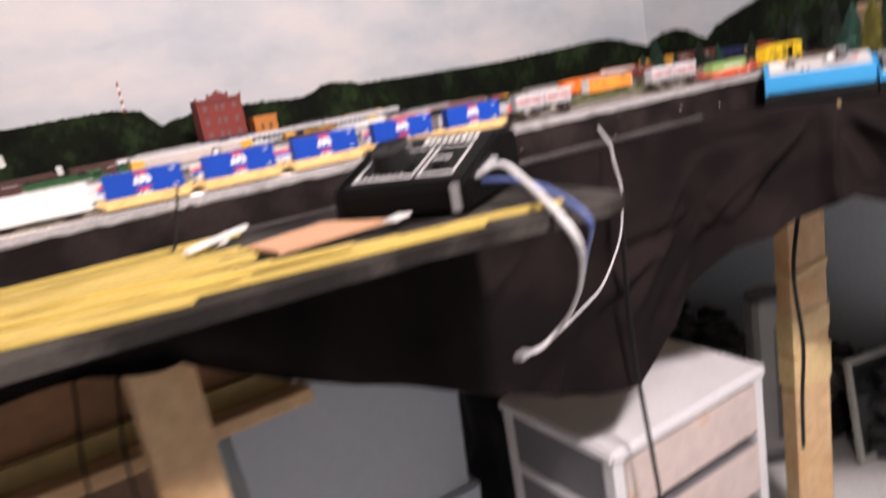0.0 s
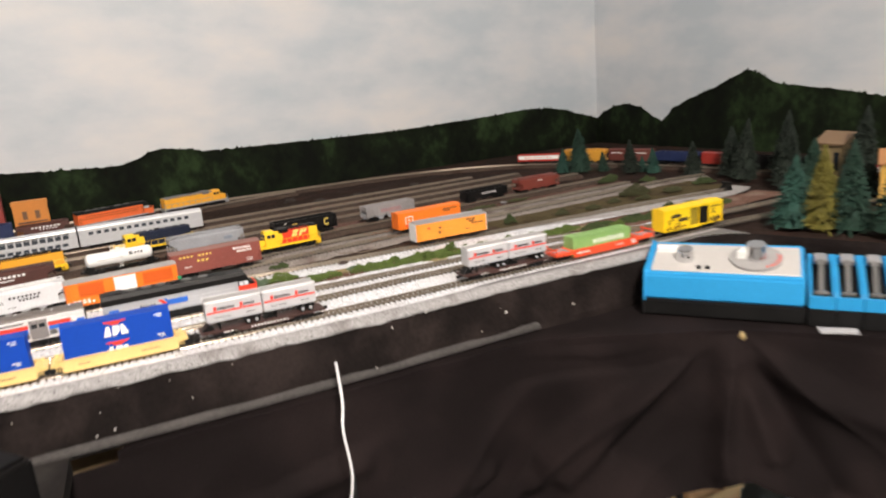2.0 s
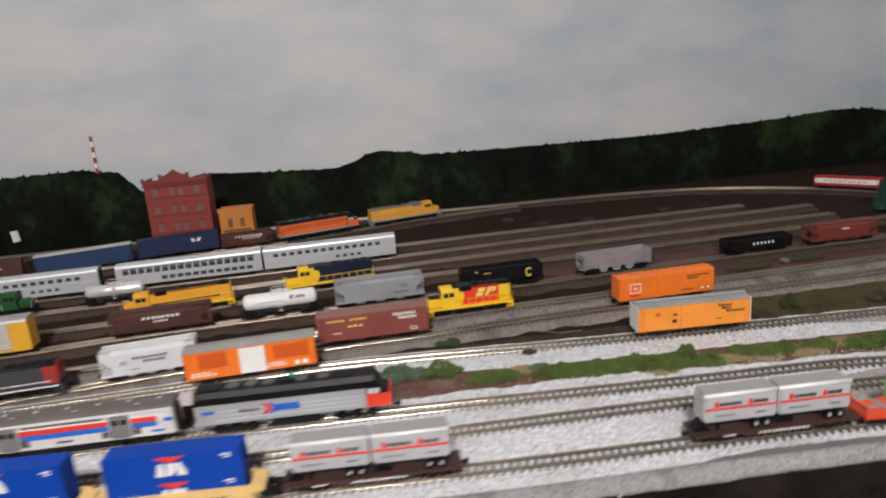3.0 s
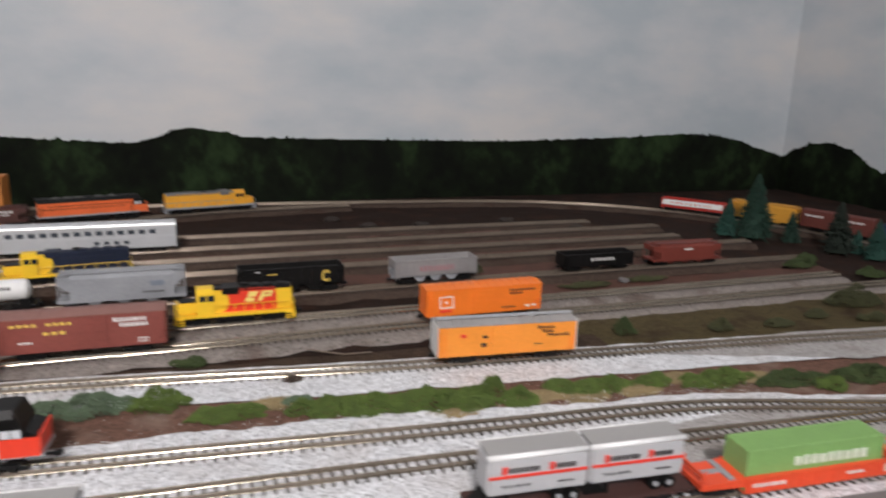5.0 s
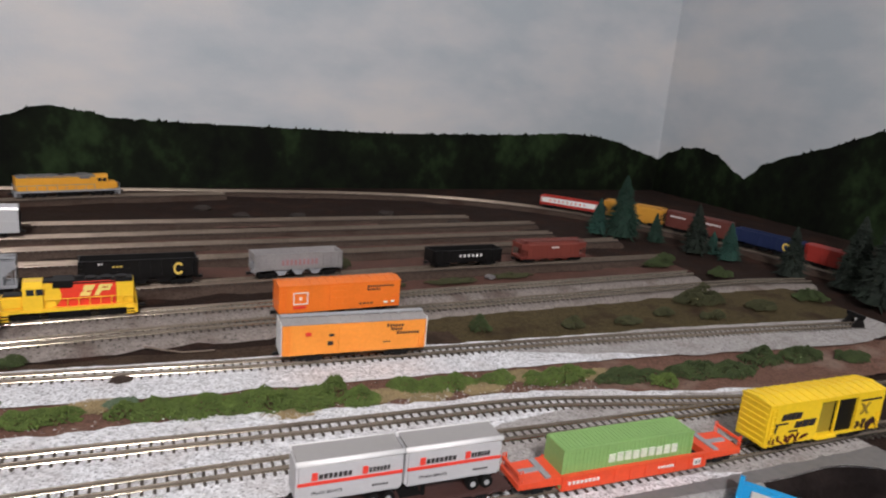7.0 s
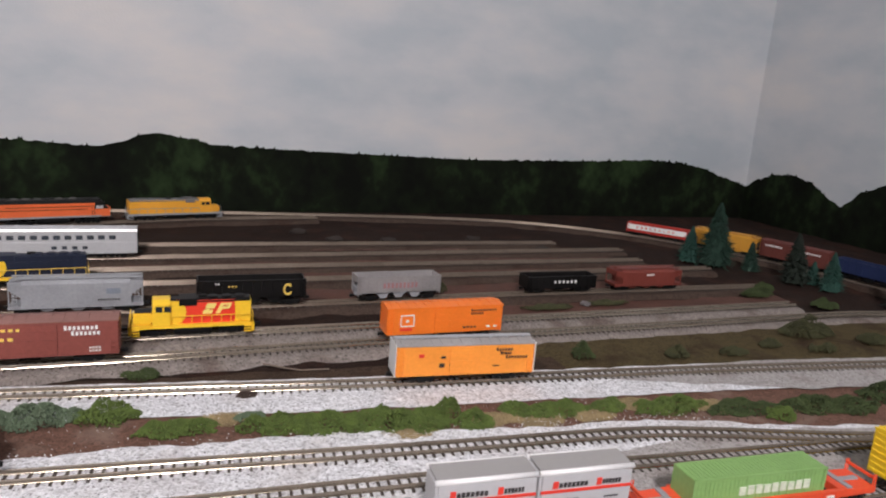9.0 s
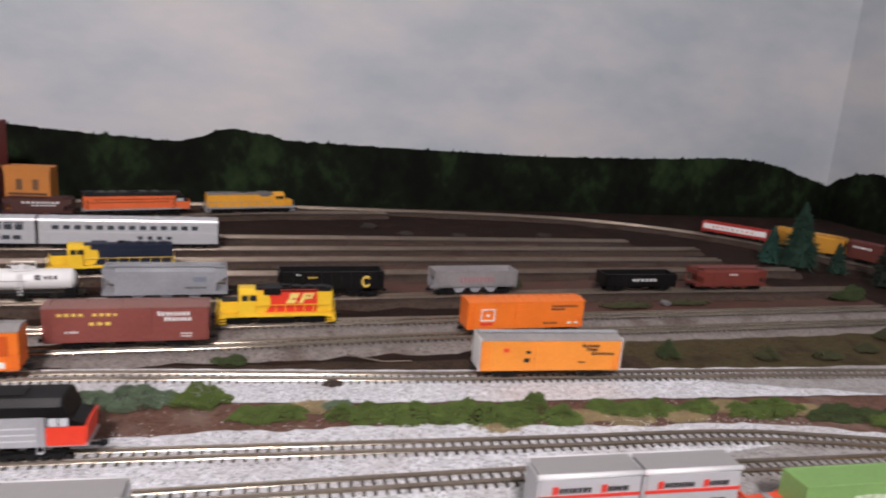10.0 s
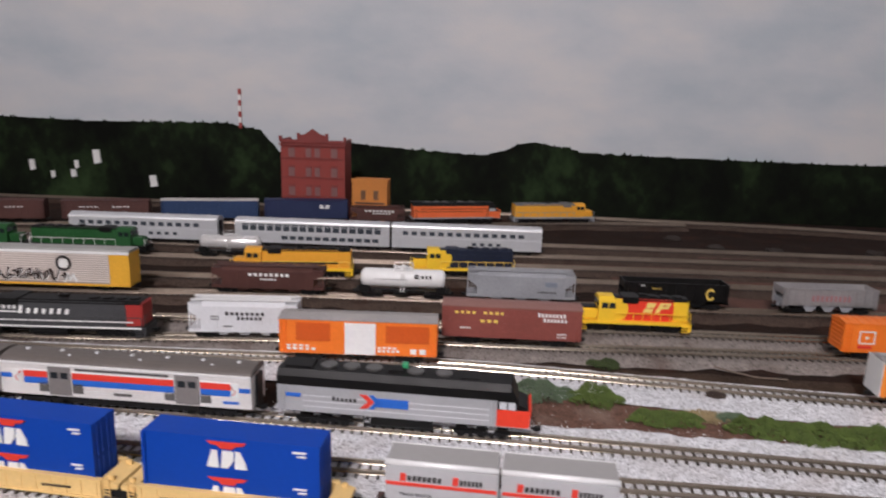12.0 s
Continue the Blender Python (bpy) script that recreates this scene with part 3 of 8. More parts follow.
for x0, x1, ya, yb, seed in ((-0.05, 0.42, 0.198, 0.232, 41), (-0.10, 0.36, 0.272, 0.292, 44), (0.05, 0.40, 0.325, 0.345, 47), (0.12, 0.50, 0.132, 0.158, 50), (-0.20, 0.05, 0.322, 0.338, 53)):
    ground_sheet("brown_patch", wob(lambda x: ya, 0.007, 18, seed), wob(lambda x: yb, 0.007, 18, seed + 1), x0, x1, GROUND + 0.0019, 0.0008, SPILL, "rust brown dirt spilled between two back tracks", 0.009)

# sloping fascia along the front edge, then the board behind the cloth
bm = B()
prev = None
for p in EDGE:
    n = noise.noise((p.x * 18, 0, 0)) * 0.003
    row = [bm.verts.new((p.x, p.y + dy + (n if 0 < k < 4 else 0), z)) for k, (dy, z) in enumerate(((0.002, GROUND + 0.0050), (-0.004, GROUND - 0.001), (-0.010, 0.982), (-0.018, 0.962), (-0.020, 0.955), (0.06, 0.955)))]
    if prev:
        for k in range(5):
            bm.faces.new((prev[k], row[k], row[k + 1], prev[k + 1]))
    prev = row
LIP = mat("dusty_grey_lip", (0.050, 0.045, 0.043), 0.8, 0, 0.4, 300, 30, 0.0006)
lip = B()
prev = None
for p in EDGE:
    if p.x > 0.02:
        break
    row = [lip.verts.new((p.x, p.y + dy, z)) for dy, z in ((-0.0170, 0.9640), (-0.0225, 0.9615), (-0.0225, 0.9585), (-0.0170, 0.9560))]
    if prev:
        for k in range(3):
            lip.faces.new((prev[k], row[k], row[k + 1], prev[k + 1]))
    prev = row
spill = B()
prev = None
for p in EDGE:
    if p.x > 0.21:
        break
    n = 0.0022 * noise.noise((p.x * 55, 0, 3)) + 0.0012 * noise.noise((p.x * 170, 0, 8))
    row = [spill.verts.new((p.x, p.y + dy, z)) for dy, z in ((0.004, GROUND + 0.0050), (0.0002, GROUND + 0.0056), (-0.0036 + 0.6 * n, GROUND + 0.0028 + n), (-0.0056 + 0.6 * n, GROUND - 0.0008 + 1.4 * n), (-0.0060 + 0.6 * n, GROUND - 0.0022 + 1.4 * n), (-0.003, GROUND - 0.0045))]
    if prev:
        for k in range(5):
            spill.faces.new((prev[k], row[k], row[k + 1], prev[k + 1]))
    prev = row
single("gravel_lip", spill, gravel_material("dusty_lip_gravel", (0.36, 0.35, 0.35), (0.17, 0.165, 0.165), (0.10, 0.08, 0.075), 0.7), "grey gravel spilling over the table edge", kind="structure", smooth=True)
single("trim", lip, LIP, "dusty grey lip along the bottom of the table edge", kind="structure")
single("table_fascia", bm, FASCIA, "black painted rough foam edge of the layout table", kind="structure", smooth=False)
bm = B()
outline = [(p.x, p.y + 0.002) for p in EDGE] + [(SIDE_X - 0.002, -0.57), (SIDE_X - 0.002, WALL_Y - 0.003), (-1.7, WALL_Y - 0.003)]
prism(bm, outline, 0.93, 0.9545, "z")
single("table_board", bm, mat("raw_plywood_board", (0.42, 0.30, 0.17), 0.7, 0, 0.2, 120, 10), "plywood board that carries the layout", kind="structure")

# ---------------------------------------------------------------- tracks
TIE_PITCH = 0.0052
bm = B()
box(bm, -0.00070, 0.00070, -0.0078, 0.0078, -0.0003, 0.0010)
TIE_MESH = to_mesh("tie", bm, TIE)


def resample(pts, step):
    out, run, target = [], 0.0, step / 2
    for a, b in zip(pts, pts[1:]):
        d = (b - a).length
        while target <= run + d:
            out.append((a.lerp(b, (target - run) / d), math.atan2(b.y - a.y, b.x - a.x)))
            target += step
        run += d
    return out


SINGLE_TIES = []


def build_track(key, bed, near):
    pts = LINES[key]
    t = thing("railway_track", "model railway track of nickel rails on brown ties", "railway track", pose(0, 0, 0), "railway tracks", "structure")
    z = GROUND + 0.0045
    side = [Vector((-(b - a).y, (b - a).x, 0)).normalized() for a, b in zip(pts, pts[1:])]
    side.append(side[-1])
    if bed:
        bm = B()
        prev = None
        for i, (p, n) in enumerate(zip(pts, side)):
            w = 0.0028 * noise.noise((p.x * 60, p.y * 60, 8))
            row = [bm.verts.new((*(p + n * o).xy, zz)) for o, zz in ((-0.0200 - 2 * w, GROUND - 0.002), (-0.0150 - 2 * w, z - 0.0010), (-0.0100, z), (0.0088, z), (0.0108 + w, z - 0.0008), (0.0150 + w, GROUND - 0.002))]
            if prev:
                for k in range(5):
                    bm.faces.new((prev[k], row[k], row[k + 1], prev[k + 1]))
            prev = row
        part("roadbed", bm, bed, t, smooth=True)
    for o in (-0.0045, 0.0045):
        bm = B()
        prev = None
        for p, n in zip(pts, side):
            row = [bm.verts.new((*(p + n * (o + w)).xy, zz)) for w, zz in ((-0.0008, z + 0.001), (-0.00030, z + 0.0017), (-0.00044, RAILTOP - 0.0005), (-0.00026, RAILTOP - 0.0001), (0.0, RAILTOP), (0.00026, RAILTOP - 0.0001), (0.00044, RAILTOP - 0.0005), (0.00030, z + 0.0017), (0.0008, z + 0.001))]
            if prev:
                for k in range(8):
                    bm.faces.new((prev[k], row[k], row[k + 1], prev[k + 1]))
            prev = row
        rail = part("rail", bm, RAIL_OLD if bed is BALLAST_OLD else RAIL, t, smooth=True)
        if bed is not BALLAST_OLD:
            rail.data.materials.append(RAIL_SIDE)
            for f in rail.data.polygons:
                f.material_index = 0 if abs(f.normal.z) > 0.5 else 1
    rest = B()
    for p, a in resample(pts, TIE_PITCH):
        m = Matrix.Translation((p.x, p.y, z)) @ Matrix.Rotation(a + random.uniform(-0.02, 0.02), 4, "Z")
        if near and near[0] < p.x < near[1]:
            SINGLE_TIES.append((t, m))
        elif p.y < 0.64:
            v = box(rest, -0.00070, 0.00070, -0.0078, 0.0078, -0.0003, 0.0010)
            for q in v:
                q.co = m @ q.co
    if rest.verts:
        part("tie_run", rest, TIE, t)["kind"] = "stuff"


for key, bed, near in (("A", None, (-0.30, 0.36)), ("B", None, (-0.40, 0.42)), ("M", None, (-0.45, 0.30)), ("T4", None, (-0.38, 0.45)), ("T5", BALLAST_MID, (-0.28, 0.0)), ("T6", BALLAST_MID, None), ("T7", BALLAST_OLD, None), ("T8", BALLAST_OLD, None),
                       ("T9", BALLAST_OLD, None), ("T10", BALLAST_OLD, None), ("T11", BALLAST_OLD, None), ("T12", BALLAST_OLD, None), ("MAIN", BALLAST_OLD, None)):
    build_track(key, bed, near)

# ---------------------------------------------------------------- rolling stock: shared parts
bm = B()
for s in (-1, 1):
    y = s * 0.0062
    box(bm, -0.0085, 0.0085, y - 0.0007, y + 0.0007, 0.0024, 0.0040)
    box(bm, -0.0030, 0.0030, y - 0.0009, y + 0.0009, 0.0010, 0.0048)
    for x in (-0.0058, 0.0058):
        box(bm, x - 0.0014, x + 0.0014, y - 0.0011, y + 0.0011, 0.0017, 0.0042)
box(bm, -0.0016, 0.0016, -0.0062, 0.0062, 0.0030, 0.0052)
TRUCK = to_mesh("truck", bm, BLACK)
bm = B()
for s in (-1, 1):
    tube(bm, [(0, s * 0.0039, 0), (0, s * 0.0046, 0)], 0.0029, 12)
    tube(bm, [(0, s * 0.0035, 0), (0, s * 0.0039, 0)], 0.0034, 12)
tube(bm, [(0, -0.0058, 0), (0, 0.0058, 0)], 0.0006, 6)
WHEELSET = to_mesh("wheelset", bm, WHEEL)
bm = B()
for s in (-1, 1):
    y = s * 0.0066
    box(bm, -0.0145, 0.0145, y - 0.0007, y + 0.0007, 0.0026, 0.0046)
    for x in (-0.0108, 0.0, 0.0108):
        box(bm, x - 0.0018, x + 0.0018, y - 0.0013, y + 0.0013, 0.0014, 0.0044)
    for x in (-0.0054, 0.0054):
        box(bm, x - 0.0012, x + 0.0012, y - 0.0010, y + 0.0010, 0.0010, 0.0034)
box(bm, -0.0020, 0.0020, -0.0066, 0.0066, 0.0032, 0.0060)
TRUCK3 = to_mesh("truck", bm, BLACK)
bm = B()
box(bm, -0.004, 0.0005, -0.0007, 0.0007, -0.0006, 0.0006)
box(bm, 0.0, 0.0030, -0.0012, 0.0012, -0.0011, 0.0011)
box(bm, 0.0022, 0.0036, 0.0004, 0.0016, -0.0011, 0.0011)
COUPLER = to_mesh("coupler", bm, BLACK)


def running_gear(car, L, inset=0.018, three=False, floor=0.0055):
    """Two trucks with their wheelsets, and the couplers, under a vehicle of length L."""
    for s in (-1, 1):
        t = part("truck", TRUCK3 if three else TRUCK, None, car, at=pose(s * (L / 2 - inset), 0, 0))
        for x in ((-0.0108, 0, 0.0108) if three else (-0.0058, 0.0058)):
            part("wheelset", WHEELSET, None, t, at=pose(x, 0, 0.0029))
        part("coupler", COUPLER, None, car, at=pose(s * (L / 2 + 0.001), 0, 0.0048, 0, 0, 0 if s > 0 else 180))
    bm = B()
    box(bm, -L / 2 + 0.004, L / 2 - 0.004, -0.0016, 0.0016, 0.0042, floor)
    box(bm, -0.008, 0.004, -0.0052, -0.0030, 0.0028, floor)
    tube(bm, [(0.006, 0.0040, 0.0040), (0.014, 0.0040, 0.0040)], 0.0014, 8)
    part("underframe", bm, BLACK, car)


def marks(car, W, items, name="lettering", depth=0.00025):
    """Flat shapes on the near side: (x0, x1, z0, z1, material, slant), or ("poly", outline, 0, 0, material)."""
    by = {}
    for it in items:
        by.setdefault(it[4].name, (it[4], []))[1].append(it)
    for m, its in by.values():
        bm = B()
        for it in its:
            y = -W / 2 - depth
            if it[0] == "poly":
                prism(bm, it[1], y, y + depth * 2, "y")
                continue
            x0, x1, z0, z1 = it[:4]
            k = it[5] if len(it) > 5 else 0.0
            prism(bm, [(x0, z0), (x1, z0), (x1 + k, z1), (x0 + k, z1)], y, y + depth * 2, "y")
        part(name, bm, m, car)["kind"] = "stuff"


def words(x0, x1, z, h, m, n, gap=0.4, slant=0.0, cap=0.0):
    """A line of writing as a row of upright bars; the first one may be taller."""
    w = (x1 - x0) / n
    return [(x0 + i * w, x0 + (i + 1 - gap) * w, z, z + h + (cap if i == 0 else 0) - (0 if i % 3 else h * 0.08), m, slant) for i in range(n)]


def scrawl(pts, width, m):
    """A brush stroke along the points, as slanted pieces for marks()."""
    out = []
    for (xa, za), (xb, zb) in zip(pts, pts[1:]):
        d = math.hypot(xb - xa, zb - za) or 1.0
        nx, nz = -(zb - za) / d * width / 2, (xb - xa) / d * width / 2
        ex, ez = (xb - xa) / d * width * 0.3, (zb - za) / d * width * 0.3
        out.append(("poly", [(xa - ex - nx, za - ez - nz), (xb + ex - nx, zb + ez - nz), (xb + ex + nx, zb + ez + nz), (xa - ex + nx, za - ez + nz)], 0, 0, m))
    return out


def ladder(bm, x, y, z0, z1, w=0.003, rungs=6, axis="x"):
    for s in (0, 1):
        a = x + s * w
        box(bm, a - 0.0002, a + 0.0002, y - 0.0003, y + 0.0003, z0, z1)
    for i in range(rungs):
        z = z0 + (z1 - z0) * (i + 0.5) / rungs
        box(bm, x, x + w, y - 0.0003, y + 0.0001, z - 0.0002, z + 0.0002)


def car_body(bm, L, W, z0, z1, ribs=0, rib=0.0004, round_top=0.0):
    if round_top:
        n = 7
        prof = [(-W / 2, z0), (-W / 2, z1 - round_top)] + [(-W / 2 * math.cos(math.pi * i / n), z1 - round_top + round_top * math.sin(math.pi * i / n)) for i in range(1, n)] + [(W / 2, z1 - round_top), (W / 2, z0)]
        prism(bm, prof, -L / 2, L / 2)
    else:
        box(bm, -L / 2, L / 2, -W / 2, W / 2, z0, z1)
        bevel_all(bm, 0.0004)
    for i in range(ribs):
        x = -L / 2 + L * (i + 0.5) / ribs
        for s in (-1, 1):
            y = s * W / 2
            box(bm, x - 0.0004, x + 0.0004, min(y, y + s * rib), max(y, y + s * rib), z0 + 0.0004, z1 - 0.001)


def boxcar(name, label, m, L, H, body, roof=None, door=None, ribs=10, W=0.0192, letters=(), sill=0.0058, category="boxcar", open_door=False, group="freight cars", end_m=None, walk_way=False):
    car = thing(name, label, category, m, group)
    z1 = H - 0.0022
    bm = B()
    if open_door:
        d0, d1 = door[0], door[1]
        box(bm, -L / 2, d0, -W / 2, W / 2, sill, z1)
        box(bm, d1, L / 2, -W / 2, W / 2, sill, z1)
        box(bm, d0, d1, W / 2 - 0.0012, W / 2, sill, z1)
        box(bm, d0, d1, -W / 2, W / 2, sill, sill + 0.0012)
        box(bm, d0, d1, -W / 2, -W / 2 + 0.001, z1 - 0.002, z1)
        # A solid black block puts the unlit inside into colour.
        dark = B()
        box(dark, (d0 + d1) / 2, d1 + 0.0002, -W / 2 + 0.0015, W / 2 - 0.0013, sill + 0.0013, z1 - 0.0001)
        part("interior", dark, BLACK, car, "black block painted in for the unlit inside")
        bm2 = B()
        box(bm2, (d0 + d1) / 2 - 0.0012, (d0 + d1) / 2 - 0.0004, -W / 2 + 0.0002, -W / 2 + 0.0014, sill + 0.0013, z1 - 0.0021)
        part("door_edge", bm2, body, car)
        # The wall's yellow is toned to olive for the shade inside.
        bm2 = B()
        box(bm2, d0 - 0.0001, (d0 + d1) / 2 - 0.0008, -W / 2 + 0.0028, W / 2 - 0.0013, sill + 0.0013, z1 - 0.0001)
        part("lining", bm2, paint("shaded_yellow_lining", (0.30, 0.22, 0.02), 0.6), car)
        for i in range(ribs):
            x = -L / 2 + L * (i + 0.5) / ribs
            if not d0 - 0.001 < x < d1 + 0.001:
                box(bm, x - 0.0004, x + 0.0004, -W / 2 - 0.0004, -W / 2, sill, z1 - 0.001)
    else:
        car_body(bm, L, W, sill, z1, ribs)
    for s in (-1, 1):
        for k in range(7):
            z = sill + (z1 - sill) * (k + 0.5) / 7
            x = s * L / 2
            box(bm, min(x, x + s * 0.0005), max(x, x + s * 0.0005), -W / 2 + 0.001, W / 2 - 0.001, z - 0.0006, z + 0.0006)
    part("body", bm, body, car)
    if end_m:
        for s in (-1, 1):
            bm = B()
            x = s * (L / 2 + 0.0006)
            box(bm, min(x, x + s * 0.0004), max(x, x + s * 0.0004), -W / 2, W / 2, sill, z1 + 0.001)
            part("end_panel", bm, end_m, car)
    bm = B()
    o = 0.0004
    prism(bm, [(-W / 2 - o, z1), (W / 2 + o, z1), (W / 2 + o, z1 + 0.0007), (0, H), (-W / 2 - o, z1 + 0.0007)], -L / 2 - o, L / 2 + o)
    n = 14
    for i in range(n):
        x = -L / 2 + L * (i + 0.5) / n
        prism(bm, [(-W / 2 - o, z1 + 0.0006), (W / 2 + o, z1 + 0.0006), (W / 2 + o, z1 + 0.0011), (0, H + 0.0004), (-W / 2 - o, z1 + 0.0011)], x - 0.0004, x + 0.0004)
    part("roof", bm, roof or body, car)
    if walk_way:
        bm = B()
        box(bm, -L / 2, L / 2, -0.0022, 0.0022, H + 0.0008, H + 0.0013)
        for i in range(8):
            x = -L / 2 + L * (i + 0.5) / 8
            box(bm, x - 0.0006, x + 0.0006, -0.0026, 0.0026, H, H + 0.0008)
        part("running_board", bm, SILVER, car)
    if door:
        for s in (-1, 1):
            if open_door and s < 0:
                bm = B()
                box(bm, d0 - 0.001, (d0 + d1) / 2, -W / 2 - 0.0016, -W / 2 - 0.0001, sill - 0.0003, sill + 0.0007)
                part("door_track", bm, body, car)
                continue
            bm = B()
            y = s * (W / 2 + 0.0005)
            box(bm, door[0], door[1], min(y, y + s * 0.0006), max(y, y + s * 0.0006), sill + 0.0008, z1 - 0.001)
            for k in range(3):
                z = sill + (z1 - sill) * (k + 1) / 4
                box(bm, door[0] + 0.0006, door[1] - 0.0006, min(y, y + s * 0.0008), max(y, y + s * 0.0008), z - 0.0003, z + 0.0003)
            part("door", bm, door[2], car)
    bm = B()
    for s in (-1, 1):
        for x in (-L / 2 + 0.0015, L / 2 - 0.0045):
            ladder(bm, x, s * (W / 2 + 0.0006), sill, sill + (z1 - sill) * (0.95 if x < 0 else 0.45), rungs=7 if x < 0 else 3)
    part("ladder", bm, body, car)
    marks(car, W + 0.001, letters)
    running_gear(car, L, floor=sill + 0.0004)
    return car


def covered_hopper(name, label, m, L, H, body, letters=(), W=0.0192, bays=3, category="hopper car", hatch=None):
    car = thing(name, label, category, m, "freight cars")
    sill = 0.0075
    z1 = H - 0.0015
    bm = B()
    prism(bm, [(-W / 2, sill), (W / 2, sill), (W / 2 + 0.0003, z1 - 0.0025), (W / 2 - 0.003, z1), (-W / 2 + 0.003, z1), (-W / 2 - 0.0003, z1 - 0.0025)], -L / 2 + 0.009, L / 2 - 0.009)
    for s in (-1, 1):
        prism(bm, [(s * (L / 2 - 0.0095), sill + 0.006), (s * (L / 2 - 0.0005), z1 - 0.006), (s * (L / 2 - 0.0005), z1 - 0.001), (s * (L / 2 - 0.0095), z1 - 0.001)], -W / 2, W / 2, "y")
    for i in range(12):
        x = -L / 2 + 0.009 + (L - 0.018) * i / 11
        for s in (-1, 1):
            box(bm, x - 0.0003, x + 0.0003, s * W / 2 - 0.0005, s * W / 2 + 0.0005, sill, z1 - 0.0025)
    for b in range(bays):
        x = (b - (bays - 1) / 2) * (L - 0.03) / bays
        w = (L - 0.03) / bays / 2 - 0.001
        prism(bm, [(x - w, sill + 0.0002), (x + w, sill + 0.0002), (x + 0.003, 0.0025), (x - 0.003, 0.0025)], -W / 2 + 0.003, W / 2 - 0.003, "y")
    part("body", bm, body, car)
    bm = B()
    box(bm, -L / 2 + 0.001, L / 2 - 0.001, -W / 2 + 0.0028, -W / 2 + 0.0058, z1 + 0.0008, z1 + 0.0012)
    box(bm, -L / 2 + 0.001, L / 2 - 0.001, W / 2 - 0.0058, W / 2 - 0.0028, z1 + 0.0008, z1 + 0.0012)
    box(bm, -L / 2 + 0.006, L / 2 - 0.006, -0.003, 0.003, z1 - 0.0002, z1 + 0.0009)
    part("roof_walk", bm, hatch or body, car)
    bm = B()
    for s in (-1, 1):
        box(bm, s * L / 2 - (0.0004 if s > 0 else 0), s * L / 2 + (0 if s > 0 else 0.0004), -W / 2, W / 2, sill - 0.002, sill - 0.0004)
        for y in (-W / 2 + 0.0005, W / 2 - 0.0010):
            box(bm, s * (L / 2 - 0.0008) - 0.0004, s * (L / 2 - 0.0008) + 0.0004, y, y + 0.0005, sill - 0.002, z1)
        ladder(bm, s * (L / 2 - 0.0045) - 0.0015, -W / 2 - 0.0002, sill - 0.001, z1 - 0.001, rungs=7)
    box(bm, -L / 2, L / 2, -W / 2 + 0.0002, W / 2 - 0.0002, sill - 0.0022, sill + 0.0002)
    part("end_frame", bm, body, car)
    marks(car, W + 0.001, letters)
    running_gear(car, L, 0.012)
    return car


def open_hopper(name, label, m, L, H, body, inside, letters=(), W=0.0192, bays=3, gondola=False, category="hopper car"):
    car = thing(name, label, category, m, "freight cars")
    sill = 0.0058 if gondola else 0.0085
    bm = B()
    for s in (-1, 1):
        y = s * W / 2
        box(bm, -L / 2, L / 2, min(y, y - s * 0.0009), max(y, y - s * 0.0009), sill, H)
        box(bm, -L / 2, L / 2, min(y, y + s * 0.0006), max(y, y + s * 0.0006), H - 0.0008, H)
        for i in range(11):
            x = -L / 2 + L * (i + 0.5) / 11
            box(bm, x - 0.0004, x + 0.0004, min(y, y + s * 0.0007), max(y, y + s * 0.0007), sill, H - 0.0006)
        x = s * L / 2
        if gondola:
            box(bm, min(x, x - s * 0.0009), max(x, x - s * 0.0009), -W / 2, W / 2, sill, H)
        else:
            prism(bm, [(s * (L / 2 - 0.0004), H), (s * (L / 2 - 0.0004), H - 0.006), (s * (L / 2 - 0.016), sill), (s * (L / 2 - 0.0175), sill), (s * (L / 2 - 0.0014), H - 0.006), (s * (L / 2 - 0.0014), H)], -W / 2, W / 2, "y")
            for y in (-W / 2 + 0.0005, W / 2 - 0.0012):
                box(bm, s * (L / 2 - 0.001) - 0.0004, s * (L / 2 - 0.001) + 0.0004, y, y + 0.0006, 0.0055, H)
    part("body", bm, body, car)
    bm = B()
    box(bm, -L / 2 + 0.001, L / 2 - 0.001, -W / 2 + 0.001, W / 2 - 0.001, sill - 0.0008, sill + (0.001 if gondola else 0.004))
    if not gondola:
        box(bm, -L / 2, L / 2, -0.002, 0.002, 0.0052, 0.0076)
        for b in range(bays):
            x = (b - (bays - 1) / 2) * (L - 0.034) / bays
            w = (L - 0.034) / bays / 2 - 0.0006
            prism(bm, [(x - w, sill), (x + w, sill), (x + 0.0025, 0.0028), (x - 0.0025, 0.0028)], -W / 2 + 0.002, W / 2 - 0.002, "y")
    part("floor", bm, inside, car)
    bm = B()
    for s in (-1, 1):
        for x in (-L / 2 + 0.001, L / 2 - 0.004):
            ladder(bm, x, s * (W / 2 + 0.0008), sill - 0.002, H - 0.001, rungs=5)
    part("ladder", bm, body, car)
    marks(car, W + 0.0016, letters)
    running_gear(car, L, 0.013)
    return car


